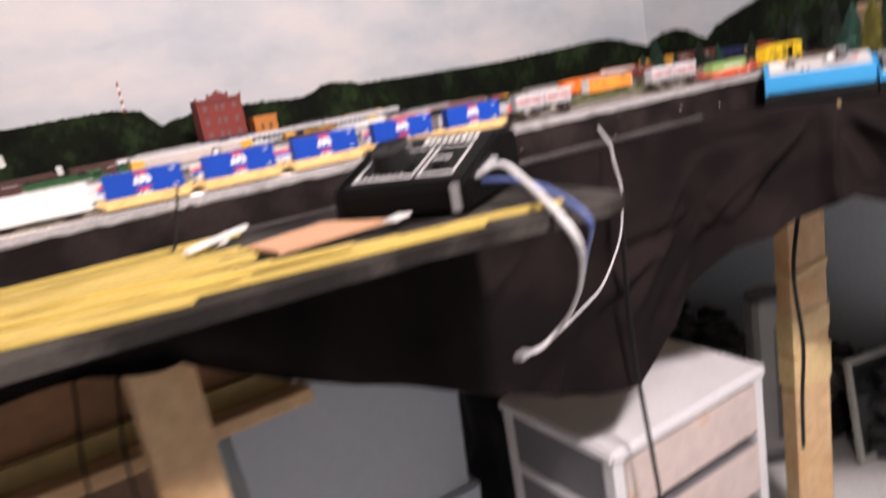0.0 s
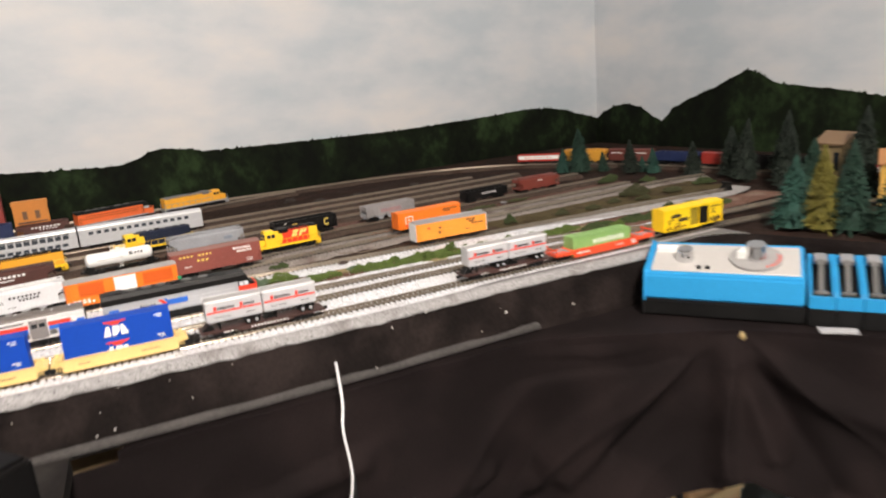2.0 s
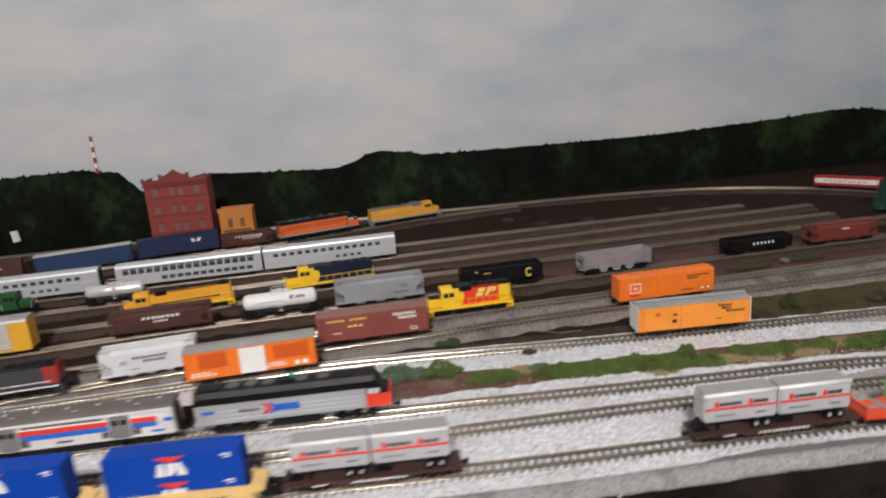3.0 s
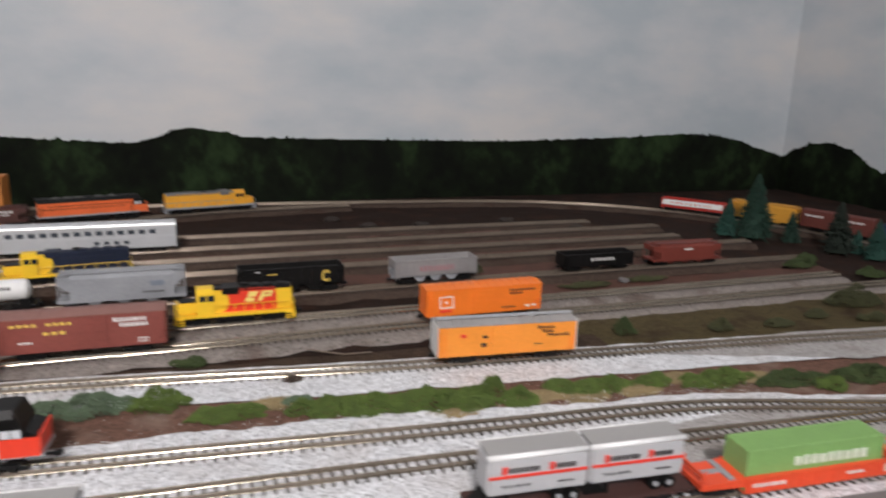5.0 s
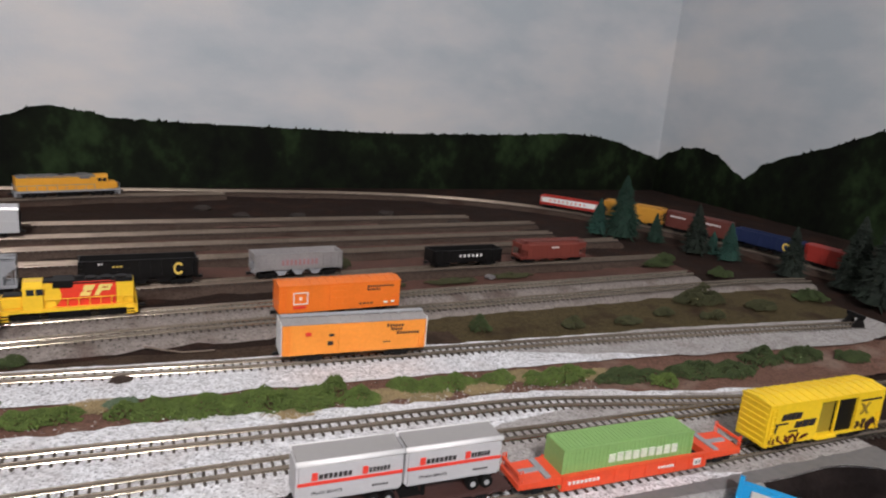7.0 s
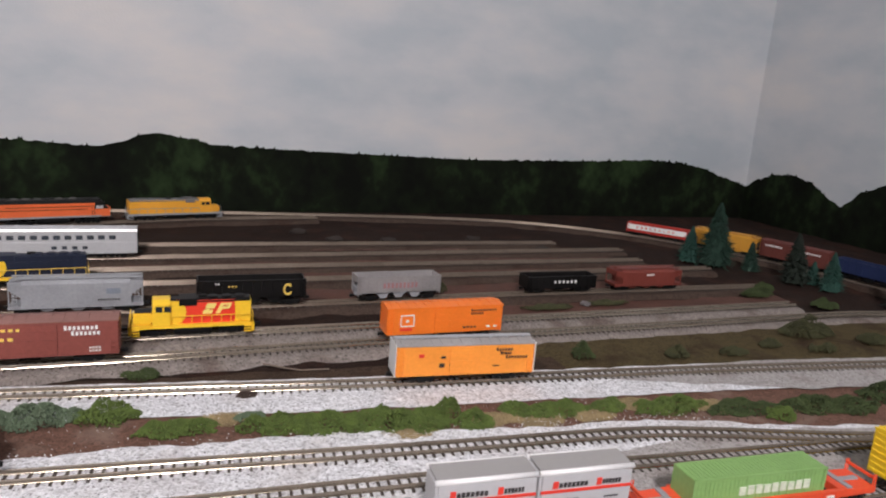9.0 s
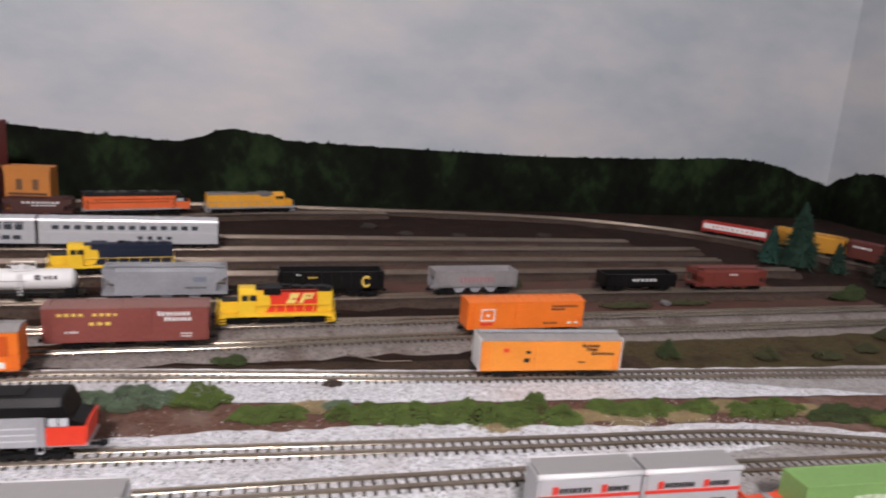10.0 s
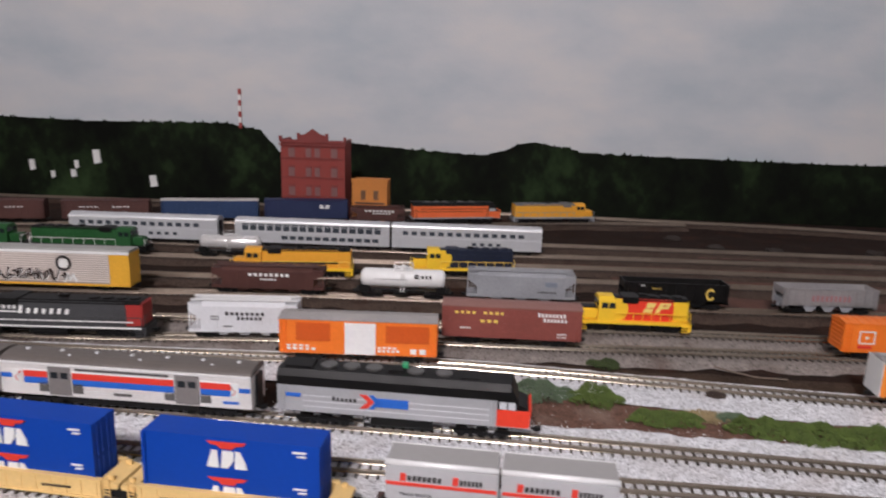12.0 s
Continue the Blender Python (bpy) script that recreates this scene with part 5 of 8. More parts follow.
def well_unit(m):
    car = thing("well_car", "buff yellow articulated well car carrying stacked containers", "well car", m, "double-stack well cars")
    bm = B()
    for s in (-1, 1):
        y = s * 0.0088
        box(bm, -0.041, 0.041, y - 0.0006, y + 0.0006, 0.0012, 0.0098)
        box(bm, -0.0415, 0.0415, y - 0.0012, y + 0.0012, 0.0092, 0.0102)
        box(bm, -0.0400, 0.0400, y - 0.0010, y + 0.0010, 0.0008, 0.0020)
        for i in range(12):
            x = -0.039 + 0.078 * i / 11
            box(bm, x - 0.0003, x + 0.0003, y - 0.0010, y + 0.0010, 0.0015, 0.0096)
    box(bm, -0.040, 0.040, -0.0085, 0.0085, 0.0008, 0.0016)
    part("well", bm, WELL_YEL, car)
    for s in (-1, 1):
        bm = B()
        prism(bm, [(s * 0.0405, 0.0055), (s * 0.0405, 0.0098), (s * 0.0450, 0.0090), (s * 0.0485, 0.0080), (s * 0.0485, 0.0062)], -0.0088, 0.0088, "y")
        for y in (-0.0070, 0.0058):
            box(bm, s * 0.0445 - 0.0012, s * 0.0445 + 0.0012, y, y + 0.0012, 0.0085, 0.0112)
        part("platform", bm, WELL_YEL, car)
        bm = B()
        ladder(bm, s * 0.0435 - 0.0015, -0.0092, 0.0025, 0.0110, rungs=5)
        part("ladder", bm, WELL_YEL, car)
        t = part("truck", TRUCK, None, car, at=pose(s * 0.049, 0, 0)) if s > 0 else None
        if t:
            for x in (-0.0058, 0.0058):
                part("wheelset", WHEELSET, None, t, at=pose(x, 0, 0.0029))
    marks(car, 0.0202, words(-0.030, -0.022, 0.0050, 0.0009, LETTER_K, 6, 0.45) + words(0.014, 0.028, 0.0050, 0.0009, LETTER_K, 9, 0.45))
    return car


for i in range(5):
    base = on_track("A", x=-0.3365 - 0.098 * i)
    well_unit(base)
    for k in range(2):
        container("container", "blue corrugated forty-foot shipping container with a white mark", base @ pose(0, 0, 0.0017 + k * CH), CL, CH - 0.00002, APL_BLUE, logo_shapes(-0.0012, 0.0032, 0.0076), ribs=0)


def tag_lines(L):
    z = 0.0172
    out = words(-0.0134, 0.0006, z, 0.0021, LETTER_K, 7, 0.30, 0.0002) + words(0.0074, 0.0166, z, 0.0021, LETTER_K, 6, 0.32, 0.0002)
    out += [(-0.0164, -0.0140, z - 0.0004, z + 0.0029, LETTER_R, 0.0002), (0.0045, 0.0068, z - 0.0004, z + 0.0029, LETTER_R, 0.0002)]
    out += [(-L / 2 + 0.0006, L / 2 - 0.0006, 0.0148, 0.0161, LETTER_R, 0.0)]
    out += words(L * 0.20, L * 0.36, 0.0105, 0.0008, LETTER_K, 6)
    return out


def text_part(parent, text, size, x, y, z, m):
    cu = bpy.data.curves.new("lettering", "FONT")
    cu.body, cu.size, cu.extrude = text, size, 0.0001
    tmp = new("lettering_source", cu)
    me = bpy.data.meshes.new_from_object(tmp.evaluated_get(bpy.context.evaluated_depsgraph_get()))
    bpy.data.objects.remove(tmp)
    me.materials.clear()
    me.materials.append(m)
    part("lettering", me, None, parent, at=pose(x, y, z, 90, 0, 0))


def trailer_flat(x, label):
    base = on_track("A", x=x)
    L = 0.103
    car = thing("flat_car", label, "flat car", base, "flat cars")
    bm = B()
    box(bm, -L / 2, L / 2, -0.0092, 0.0092, 0.0056, 0.0072)
    prism(bm, [(-L / 2, 0.0056), (-L / 2 + 0.026, 0.0056), (-L / 2 + 0.032, 0.0034), (L / 2 - 0.032, 0.0034), (L / 2 - 0.026, 0.0056), (L / 2, 0.0056), (L / 2, 0.0062), (-L / 2, 0.0062)], -0.0090, 0.0090, "y")
    for s in (-1, 1):
        for i in range(14):
            xx = -L / 2 + 0.004 + (L - 0.008) * i / 13
            box(bm, xx - 0.0008, xx + 0.0008, s * 0.0092 - 0.0004, s * 0.0092 + 0.0004, 0.0052, 0.0070)
    part("deck", bm, FLAT_BR, car)
    for xx in (-0.046, 0.004):
        bm = B()
        prism(bm, [(xx - 0.004, 0.0072), (xx + 0.006, 0.0072), (xx + 0.003, 0.0122), (xx + 0.001, 0.0122)], -0.0045, 0.0045, "y")
        part("hitch", bm, BLACK, car)
    marks(car, 0.0190, words(-0.012, 0.020, 0.0048, 0.0012, LETTER_W, 12) + words(-0.034, -0.026, 0.0050, 0.0010, LETTER_W, 5))
    running_gear(car, L)
    for s in (-1, 1):
        t = trailer("trailer", "silver-grey short road trailer with a red stripe", base @ pose(s * 0.0230, 0, 0.0072), 0.0450, tag_lines(0.0450))
        text_part(t, "TRUCK SERVICE", 0.0018, -0.0165, -0.0080, 0.0104, LETTER_K)


trailer_flat(-0.2268, "dark oxide flat car loaded with two silver trailers")
trailer_flat(0.0150, "dark oxide flat car with two trailers beside a red well car")

# white refrigerated cars farther down the train
for x in (-0.828, -0.928):
    boxcar("refrigerator_car", "plain white refrigerator car at the head of the stack train", on_track("A", x=x), 0.096, 0.0330, WHITE, WHITE, (-0.008, 0.008, WHITE), 8, category="refrigerator car")

# red well car with one green container
base = on_track("A", x=0.1345)
car = thing("well_car", "orange-red well car carrying one green container", "well car", base, "well cars")
bm = B()
for s in (-1, 1):
    y = s * 0.0090
    box(bm, -0.043, 0.043, y - 0.0006, y + 0.0006, 0.0016, 0.0092)
    box(bm, -0.0435, 0.0435, y - 0.0011, y + 0.0011, 0.0086, 0.0096)
    for i in range(10):
        x = -0.041 + 0.082 * i / 9
        box(bm, x - 0.0003, x + 0.0003, y - 0.0010, y + 0.0010, 0.0018, 0.0090)
box(bm, -0.043, 0.043, -0.0088, 0.0088, 0.0012, 0.0020)
part("well", bm, SPINE_RED, car)
for s in (-1, 1):
    bm = B()
    prism(bm, [(s * 0.043, 0.0050), (s * 0.043, 0.0094), (s * 0.056, 0.0086), (s * 0.066, 0.0084), (s * 0.066, 0.0056)], -0.0090, 0.0090, "y")
    for y in (-0.0085, 0.0080):
        tube(bm, [(s * 0.0640, y, 0.0085), (s * 0.0640, y, 0.0150), (s * 0.0655, y, 0.0150), (s * 0.0655, y, 0.0085)], 0.0004, 4)
    box(bm, s * 0.0655 - 0.0006, s * 0.0655 + 0.0006, -0.0085, 0.0085, 0.0120, 0.0134)
    part("platform", bm, SPINE_RED, car)
    bm = B()
    a, b = sorted((s * 0.0485, s * 0.0515))
    box(bm, a, b, -0.0082, 0.0082, 0.0086, 0.0097)
    a, b = sorted((s * 0.0514, s * 0.0625))
    box(bm, a, b, -0.0013, 0.0013, 0.0080, 0.0096)
    part("walkway", bm, HOPPER_GREY, car)
marks(car, 0.0204, words(-0.040, -0.022, 0.0050, 0.0016, LETTER_W, 8) + words(0.012, 0.022, 0.0054, 0.0012, LETTER_W, 6) + [(0.034, 0.0385, 0.0040, 0.0075, LETTER_W, 0.0), (0.035, 0.0365, 0.0048, 0.0066, LETTER_K, 0.0), (0.0369, 0.0380, 0.0048, 0.0066, LETTER_K, 0.0)])
running_gear(car, 0.134, 0.013)
container("container", "pale green corrugated container with worn white lettering", base @ pose(-0.005, 0, 0.0021), CL, 0.0200, GREEN_C, words(-0.012, 0.030, 0.0098, 0.0046, mat("worn_pale_lettering", (0.66, 0.72, 0.58), 0.6, 0, 0.2, 700, 120), 9, 0.25), ribs=34)

graffiti = mat("black_spray_tag", (0.05, 0.02, 0.02), 0.6)
TAGRED = mat("maroon_spray_tag", (0.11, 0.012, 0.010), 0.6)
tags = []
tag_rnd = random.Random(12)
for i in range(5):
    x = -0.0430 + i * 0.0058
    tags += scrawl([(x + tag_rnd.uniform(-0.0005, 0.0060), 0.0066 + tag_rnd.uniform(0, 0.0052)) for _ in range(6)], 0.0009, TAGRED)
for i in range(4):
    x = 0.0255 + i * 0.0042
    tags += scrawl([(x + tag_rnd.uniform(-0.0005, 0.0050), 0.0064 + tag_rnd.uniform(0, 0.0068)) for _ in range(7)], 0.0012, graffiti)
tags += [(0.0262, 0.0280, 0.0165, 0.0235, mat("faded_black_print", (0.30, 0.20, 0.03), 0.6), 0.0060), (0.0320, 0.0338, 0.0165, 0.0235, mat("faded_black_print", (0.30, 0.20, 0.03), 0.6), -0.0060)]
tags += words(-0.0365, -0.0215, 0.0206, 0.0040, LETTER_K, 4, 0.22, 0.0010) + words(-0.0255, -0.0095, 0.0152, 0.0040, LETTER_K, 3, 0.2, 0.0010) + [(-0.0405, -0.0395, 0.0135, 0.0190, LETTER_K, 0.0012), (-0.0400, -0.0310, 0.0182, 0.0191, LETTER_K, 0.0)] + words(-0.029, -0.022, 0.0130, 0.0010, LETTER_K, 5) + words(0.0255, 0.0430, 0.0248, 0.0011, LETTER_K, 12)
boxcar("boxcar", "bright yellow ribbed boxcar with open door and spray tags", on_track("A", x=0.2625), 0.0915, 0.0318, YEL, YEL, (-0.0063, 0.0237, YEL), 0, letters=tags, open_door=True)

# ---------------------------------------------------------------- passenger train
stripe3 = []
for x0, x1 in ((-0.0565, -0.0432), (-0.0290, 0.0277), (0.0424, 0.0590)):
    stripe3 += [(x0, x1, 0.0177, 0.0212, LETTER_R), (x0, x1, 0.0140, 0.0175, BLUE_S), (x0, x1, 0.0213, 0.0218, LETTER_W), (x0, x1, 0.0134, 0.0139, LETTER_W)]
for s in (-1, 1):
    a, b = sorted((s * 0.0590, s * 0.0632))
    stripe3 += [(a, b, 0.0138, 0.0214, LETTER_W, 0.0), (s * 0.0602 - 0.0006, s * 0.0602 + 0.0006, 0.0176, 0.0204, LETTER_R, -s * 0.0014), (s * 0.0602 - 0.0006, s * 0.0602 + 0.0006, 0.0148, 0.0176, LETTER_R, s * 0.0014)]
    a, b = sorted((s * 0.0634, s * 0.0695))
    stripe3 += [(a, b, 0.0166, 0.0190, BLUE_S, 0.0)]
stripe3 += [(0.0545, 0.0630, 0.0098, 0.0112, BLUE_S)]
DARKGREY = paint("dark_grey_louvre", (0.10, 0.095, 0.09), 0.5, 0.1)
stripe3 += [(-0.0270, 0.0250, 0.0226, 0.0238, DARKGREY), (-0.0480, -0.0430, 0.0095, 0.0150, DARKGREY), (-0.0290, -0.0232, 0.0095, 0.0150, DARKGREY), (0.0225, 0.0280, 0.0095, 0.0145, DARKGREY), (0.0422, 0.0480, 0.0095, 0.0145, DARKGREY), (-0.006, 0.004, 0.0098, 0.0112, DARKGREY)]
GREYDOOR = paint("grey_baggage_door", (0.19, 0.175, 0.17), 0.5, 0.1)
FLUTED = mat("fluted_stainless", (0.80, 0.78, 0.76), 0.32, 0.25, 0.08, 500, 30)
for x in (-0.4242, -0.5670, -0.7098):
    passenger_car("baggage_car", "stainless baggage car with red and blue stripes and grey roof", on_track("M", x=x), 0.140, 0.0292, FLUTED, paint("brown_grey_car_roof", (0.125, 0.108, 0.098), 0.5, 0.12), [], stripe3,
                  [(-0.0424, -0.0298, 0.0080, 0.0240, GREYDOOR), (0.0285, 0.0416, 0.0080, 0.0240, GREYDOOR)], base=0.0072, rim=WHITE)
arrow = [(-0.0215, -0.0180, 0.0130, 0.0168, LETTER_R, 0.0042), (-0.0173, -0.0138, 0.0168, 0.0206, LETTER_R, -0.0042), (-0.0165, -0.0140, 0.0130, 0.0168, BLUE_S, 0.0030), (-0.0135, -0.0110, 0.0168, 0.0206, BLUE_S, -0.0030), (-0.0130, 0.0040, 0.0144, 0.0192, BLUE_S, 0.0),
         (-0.061, -0.053, 0.0168, 0.0188, BLUE_S)] + words(-0.036, -0.0225, 0.0160, 0.0020, LETTER_K, 6, cap=0.0006)
amt = cowl_loco("passenger_locomotive", "silver passenger diesel with black roof, red nose and blue arrow", on_track("M", x=-0.2748), 0.1355, SILVER, SOOT, SILVER, RED, arrow)

bm = B()
box(bm, -0.0010, 0.0024, -0.0015, 0.0015, 0.0330, 0.0362)
bevel_all(bm, 0.0006)
part("beacon", bm, paint("bright_green_beacon", (0.03, 0.30, 0.13), 0.5), amt, "small green roof beacon")

# ---------------------------------------------------------------- yard tracks
wd = words(-0.046, -0.026, 0.0085, 0.0016, LETTER_W, 5) + words(-0.046, -0.030, 0.0108, 0.0013, LETTER_W, 4) + words(0.013, 0.028, 0.0085, 0.0016, LETTER_W, 5) + words(0.013, 0.026, 0.0108, 0.0013, LETTER_W, 4) + [(0.034, 0.038, 0.0078, 0.0112, LETTER_W, 0.0), (0.040, 0.044, 0.0078, 0.0112, LETTER_W, 0.0), (-0.040, -0.018, 0.0150, 0.0270, ORANGE_D, 0.0), (0.018, 0.046, 0.0150, 0.0265, ORANGE_D, 0.0)]
boxcar("boxcar", "bright orange boxcar with a plain white door and grey roof", on_track("T4", x=-0.3140), 0.102, 0.0310, ORANGE, ROOF_GREY, (-0.0085, 0.0115, WHITE), 0, letters=wd)
wd = words(0.020, 0.032, 0.0222, 0.0016, LETTER_K, 6, cap=0.0006) + words(0.023, 0.031, 0.0196, 0.0016, LETTER_K, 5, cap=0.0006) + words(0.027, 0.043, 0.0168, 0.0016, LETTER_K, 8, cap=0.0006) + [(-0.0330, -0.0295, 0.0190, 0.0212, LETTER_R, 0.0), (-0.0180, -0.0150, 0.0180, 0.0196, LETTER_K, 0.0), (-0.0190, -0.0155, 0.0120, 0.0146, LETTER_K, 0.0), (-0.0120, -0.0088, 0.0120, 0.0146, LETTER_K, 0.0)] + words(0.018, 0.023, 0.0115, 0.0008, LETTER_K, 5)
boxcar("refrigerator_car", "golden orange refrigerator car with silver ends and roof", on_track("T4", x=0.0500), 0.0945, 0.0285, PFE_OR, ROOF_GREY, (-0.012, 0.004, PFE_OR), 0, letters=wd, category="refrigerator car", end_m=WHITE, walk_way=True)
wd = words(-0.040, -0.024, 0.0235, 0.0018, LETTER_Y, 4) + words(-0.020, -0.004, 0.0235, 0.0018, LETTER_Y, 4) + words(-0.022, -0.008, 0.0175, 0.0020, LETTER_Y, 3) + words(0.018, 0.038, 0.0232, 0.0024, LETTER_W, 8, cap=0.0006) + words(0.022, 0.039, 0.0196, 0.0024, LETTER_W, 7, cap=0.0006) + words(0.032, 0.039, 0.0105, 0.0010, LETTER_W, 4) + words(0.032, 0.039, 0.0085, 0.0010, LETTER_W, 4) + words(-0.036, -0.028, 0.0125, 0.0012, LETTER_W, 4) + [(0.004, 0.0055, 0.0235, 0.025, LETTER_W), (0.0065, 0.008, 0.0235, 0.025, LETTER_W), (0.004, 0.0055, 0.0170, 0.0180, LETTER_W), (0.0065, 0.008, 0.0120, 0.0130, LETTER_W)]
boxcar("boxcar", "faded red-brown boxcar with yellow and white lettering", on_track("T5", x=-0.2125), 0.0975, 0.0305, BROWN, paint("faded_roof_brown", (0.26, 0.13, 0.11), 0.6), (-0.006, 0.014, BROWN), 0, letters=wd)
wd = [(-0.0375, -0.0265, 0.0125, 0.0133, LETTER_W), (-0.0375, -0.0265, 0.0210, 0.0218, LETTER_W), (-0.0375, -0.0367, 0.0125, 0.0218, LETTER_W), (-0.0273, -0.0265, 0.0125, 0.0218, LETTER_W), (-0.0330, -0.0310, 0.0160, 0.0180, LETTER_W), (-0.0375, -0.0280, 0.0093, 0.0112, LETTER_R)] + words(0.020, 0.042, 0.0225, 0.0014, LETTER_K, 11, cap=0.0004) + words(0.020, 0.031, 0.0200, 0.0014, LETTER_K, 6, cap=0.0004) + words(0.014, 0.026, 0.0092, 0.0014, LETTER_K, 4) + [(0.034, 0.037, 0.0090, 0.0106, LETTER_W), (0.040, 0.043, 0.0090, 0.0106, LETTER_W)]
boxcar("boxcar", "clean orange boxcar with a white outline emblem", on_track("T5", x=0.0650), 0.0950, 0.0285, ORANGE, ORANGE, (-0.010, 0.006, ORANGE), 0, letters=wd)
wd = words(-0.012, 0.016, 0.0180, 0.0022, LETTER_K, 8, cap=0.0005) + words(-0.004, 0.014, 0.0146, 0.0022, LETTER_K, 6, cap=0.0005) + words(-0.022, -0.016, 0.0165, 0.0009, LETTER_K, 4) + words(-0.022, -0.016, 0.0145, 0.0009, LETTER_K, 4) + words(-0.014, -0.007, 0.0095, 0.0008, LETTER_K, 5)
covered_hopper("covered_hopper", "pale grey covered hopper with black lettering", on_track("T5", x=-0.4010), 0.0760, 0.0282, HOPPER_LT, wd, hatch=WHITE)
wd = words(-0.048, -0.019, 0.0200, 0.0028, LETTER_W, 8, 0.5, 0.0008, 0.0010) + words(-0.019, 0.018, 0.0170, 0.0038, LETTER_W, 7, 0.55, 0.0010, 0.0020) + [(-0.048, -0.018, 0.0176, 0.0184, LETTER_W, 0.0)] + words(-0.064, 0.060, 0.0118, 0.0007, LETTER_W, 12, 0.06)
hood_loco("road_locomotive", "dark grey diesel with a red end and white lettering", on_track("T5", x=-0.5340), 0.138, LOCO_GREY, LOCO_GREY, LOCO_GREY, LOCO_GREY, LOCO_GREY, end=paint("dull_red_end", (0.35, 0.03, 0.025)), letters=wd, three=True, wide=0.0172)
PALE_Y = mat("pale_yellow_lettering", (0.88, 0.70, 0.20), 0.5, 0, 0.08, 900, 80)
wd = [("poly", [(0.0062, 0.0158), (0.0128, 0.0158), (0.0146, 0.0196), (0.0164, 0.0236), (0.0098, 0.0236), (0.0082, 0.0198)], 0, 0, PALE_Y), ("poly", [(0.0156, 0.0158), (0.0186, 0.0158), (0.0202, 0.0190), (0.0254, 0.0192), (0.0272, 0.0236), (0.0192, 0.0236)], 0, 0, PALE_Y), ("poly", [(0.0205, 0.0208), (0.0240, 0.0208), (0.0246, 0.0222), (0.0211, 0.0222)], 0, 0, LETTER_R), (0.0062, 0.0094, 0.0190, 0.0203, LETTER_R, 0.0004), (0.0108, 0.0150, 0.0186, 0.0198, LETTER_R, 0.0004)]
hood_loco("road_locomotive", "bright yellow and red road switcher with black roof", on_track("T6", x=-0.1180), 0.0880, RED, LOCO_YEL, LOCO_YEL, LOCO_YEL, LOCO_YEL, end=LOCO_YEL, letters=wd, nose_part=0.145, front=(LOCO_YEL, 0.004))

# autorack
L = 0.170
car = thing("autorack", "weathered buff autorack with yellow ends and sprayed graffiti", "autorack car", on_track("T7", x=-0.6160), "freight cars")
bm = B()
box(bm, -L / 2, L / 2, -0.0096, 0.0096, 0.0055, 0.0340)
slat = B()
box(slat, -L / 2 + 0.017, L / 2 - 0.017, -0.00025, 0.00025, 0, 0.0011)
slat = to_mesh("slat", slat, paint("pale_slat_paint", (0.70, 0.63, 0.58), 0.5, 0.1))
for k in range(13):
    for s in (-1, 1):
        part("slat", slat, None, car, at=pose(0, s * 0.0097, 0.0082 + k * 0.0019))
part("body", bm, CREAM, car)
# White strips stand in for the strong highlight on the autorack's top edge.
bm = B()
for s in (-1, 1):
    box(bm, -L / 2 - 0.0004, L / 2 + 0.0004, s * 0.0099 - 0.0004, s * 0.0099 + 0.0004, 0.0326, 0.0348)
part("roof_edge", bm, WHITE, car, "white strip painted as the highlight on the autorack roof")
bm = B()
prism(bm, [(-0.0098, 0.0340), (0.0098, 0.0340), (0.0075, 0.0362), (-0.0075, 0.0362)], -L / 2 - 0.0005, L / 2 + 0.0005)
part("roof", bm, paint("weathered_pale_roof", (0.34, 0.34, 0.32), 0.5, 0.12), car)
for s in (-1, 1):
    bm = B()
    x = s * (L / 2 - 0.008)
    box(bm, x - 0.0085, x + 0.0085, -0.0099, 0.0099, 0.0056, 0.0338)
    part("end_door", bm, RACK_YEL, car)
bm = B()
box(bm, -L / 2, L / 2, -0.0100, 0.0100, 0.0048, 0.0066)
part("sill", bm, RACK_YEL, car)
wd = []
for k in range(20):
    a = math.radians(k * 18)
    wd.append((0.030 + 0.0056 * math.cos(a) - 0.0011, 0.030 + 0.0056 * math.cos(a) + 0.0011, 0.0240 + 0.0056 * math.sin(a) - 0.0011, 0.0240 + 0.0056 * math.sin(a) + 0.0011, LETTER_K, 0.0))
wd += [(0.0262, 0.0338, 0.0205, 0.0275, LETTER_W, 0.0)]
TAG_DK = mat("dark_brown_spray", (0.035, 0.020, 0.016), 0.6)
TAG_RD = paint("dark_red_tag", (0.20, 0.01, 0.01))
tag_rnd = random.Random(31)
for i in range(9):
    x = -0.026 + i * 0.0066
    loop = [(x + tag_rnd.uniform(-0.001, 0.008), 0.0082 + tag_rnd.uniform(0, 0.0105)) for _ in range(7)]
    wd += scrawl(loop, 0.0013, TAG_DK)
    wd += scrawl([(p + 0.0006, q - 0.0006) for p, q in loop[:4]], 0.0007, LETTER_W)
for i in range(6):
    x = -0.070 + i * 0.0068
    wd += scrawl([(x + tag_rnd.uniform(-0.001, 0.008), 0.0080 + tag_rnd.uniform(0, 0.0120)) for _ in range(6)], 0.0022, TAG_RD)
wd += scrawl([(0.0300, 0.0080), (0.0330, 0.0150), (0.0345, 0.0090), (0.0375, 0.0145), (0.0400, 0.0085)], 0.0020, LETTER_W)
marks(car, 0.0200, wd, "painted_tag")
running_gear(car, L, 0.024)

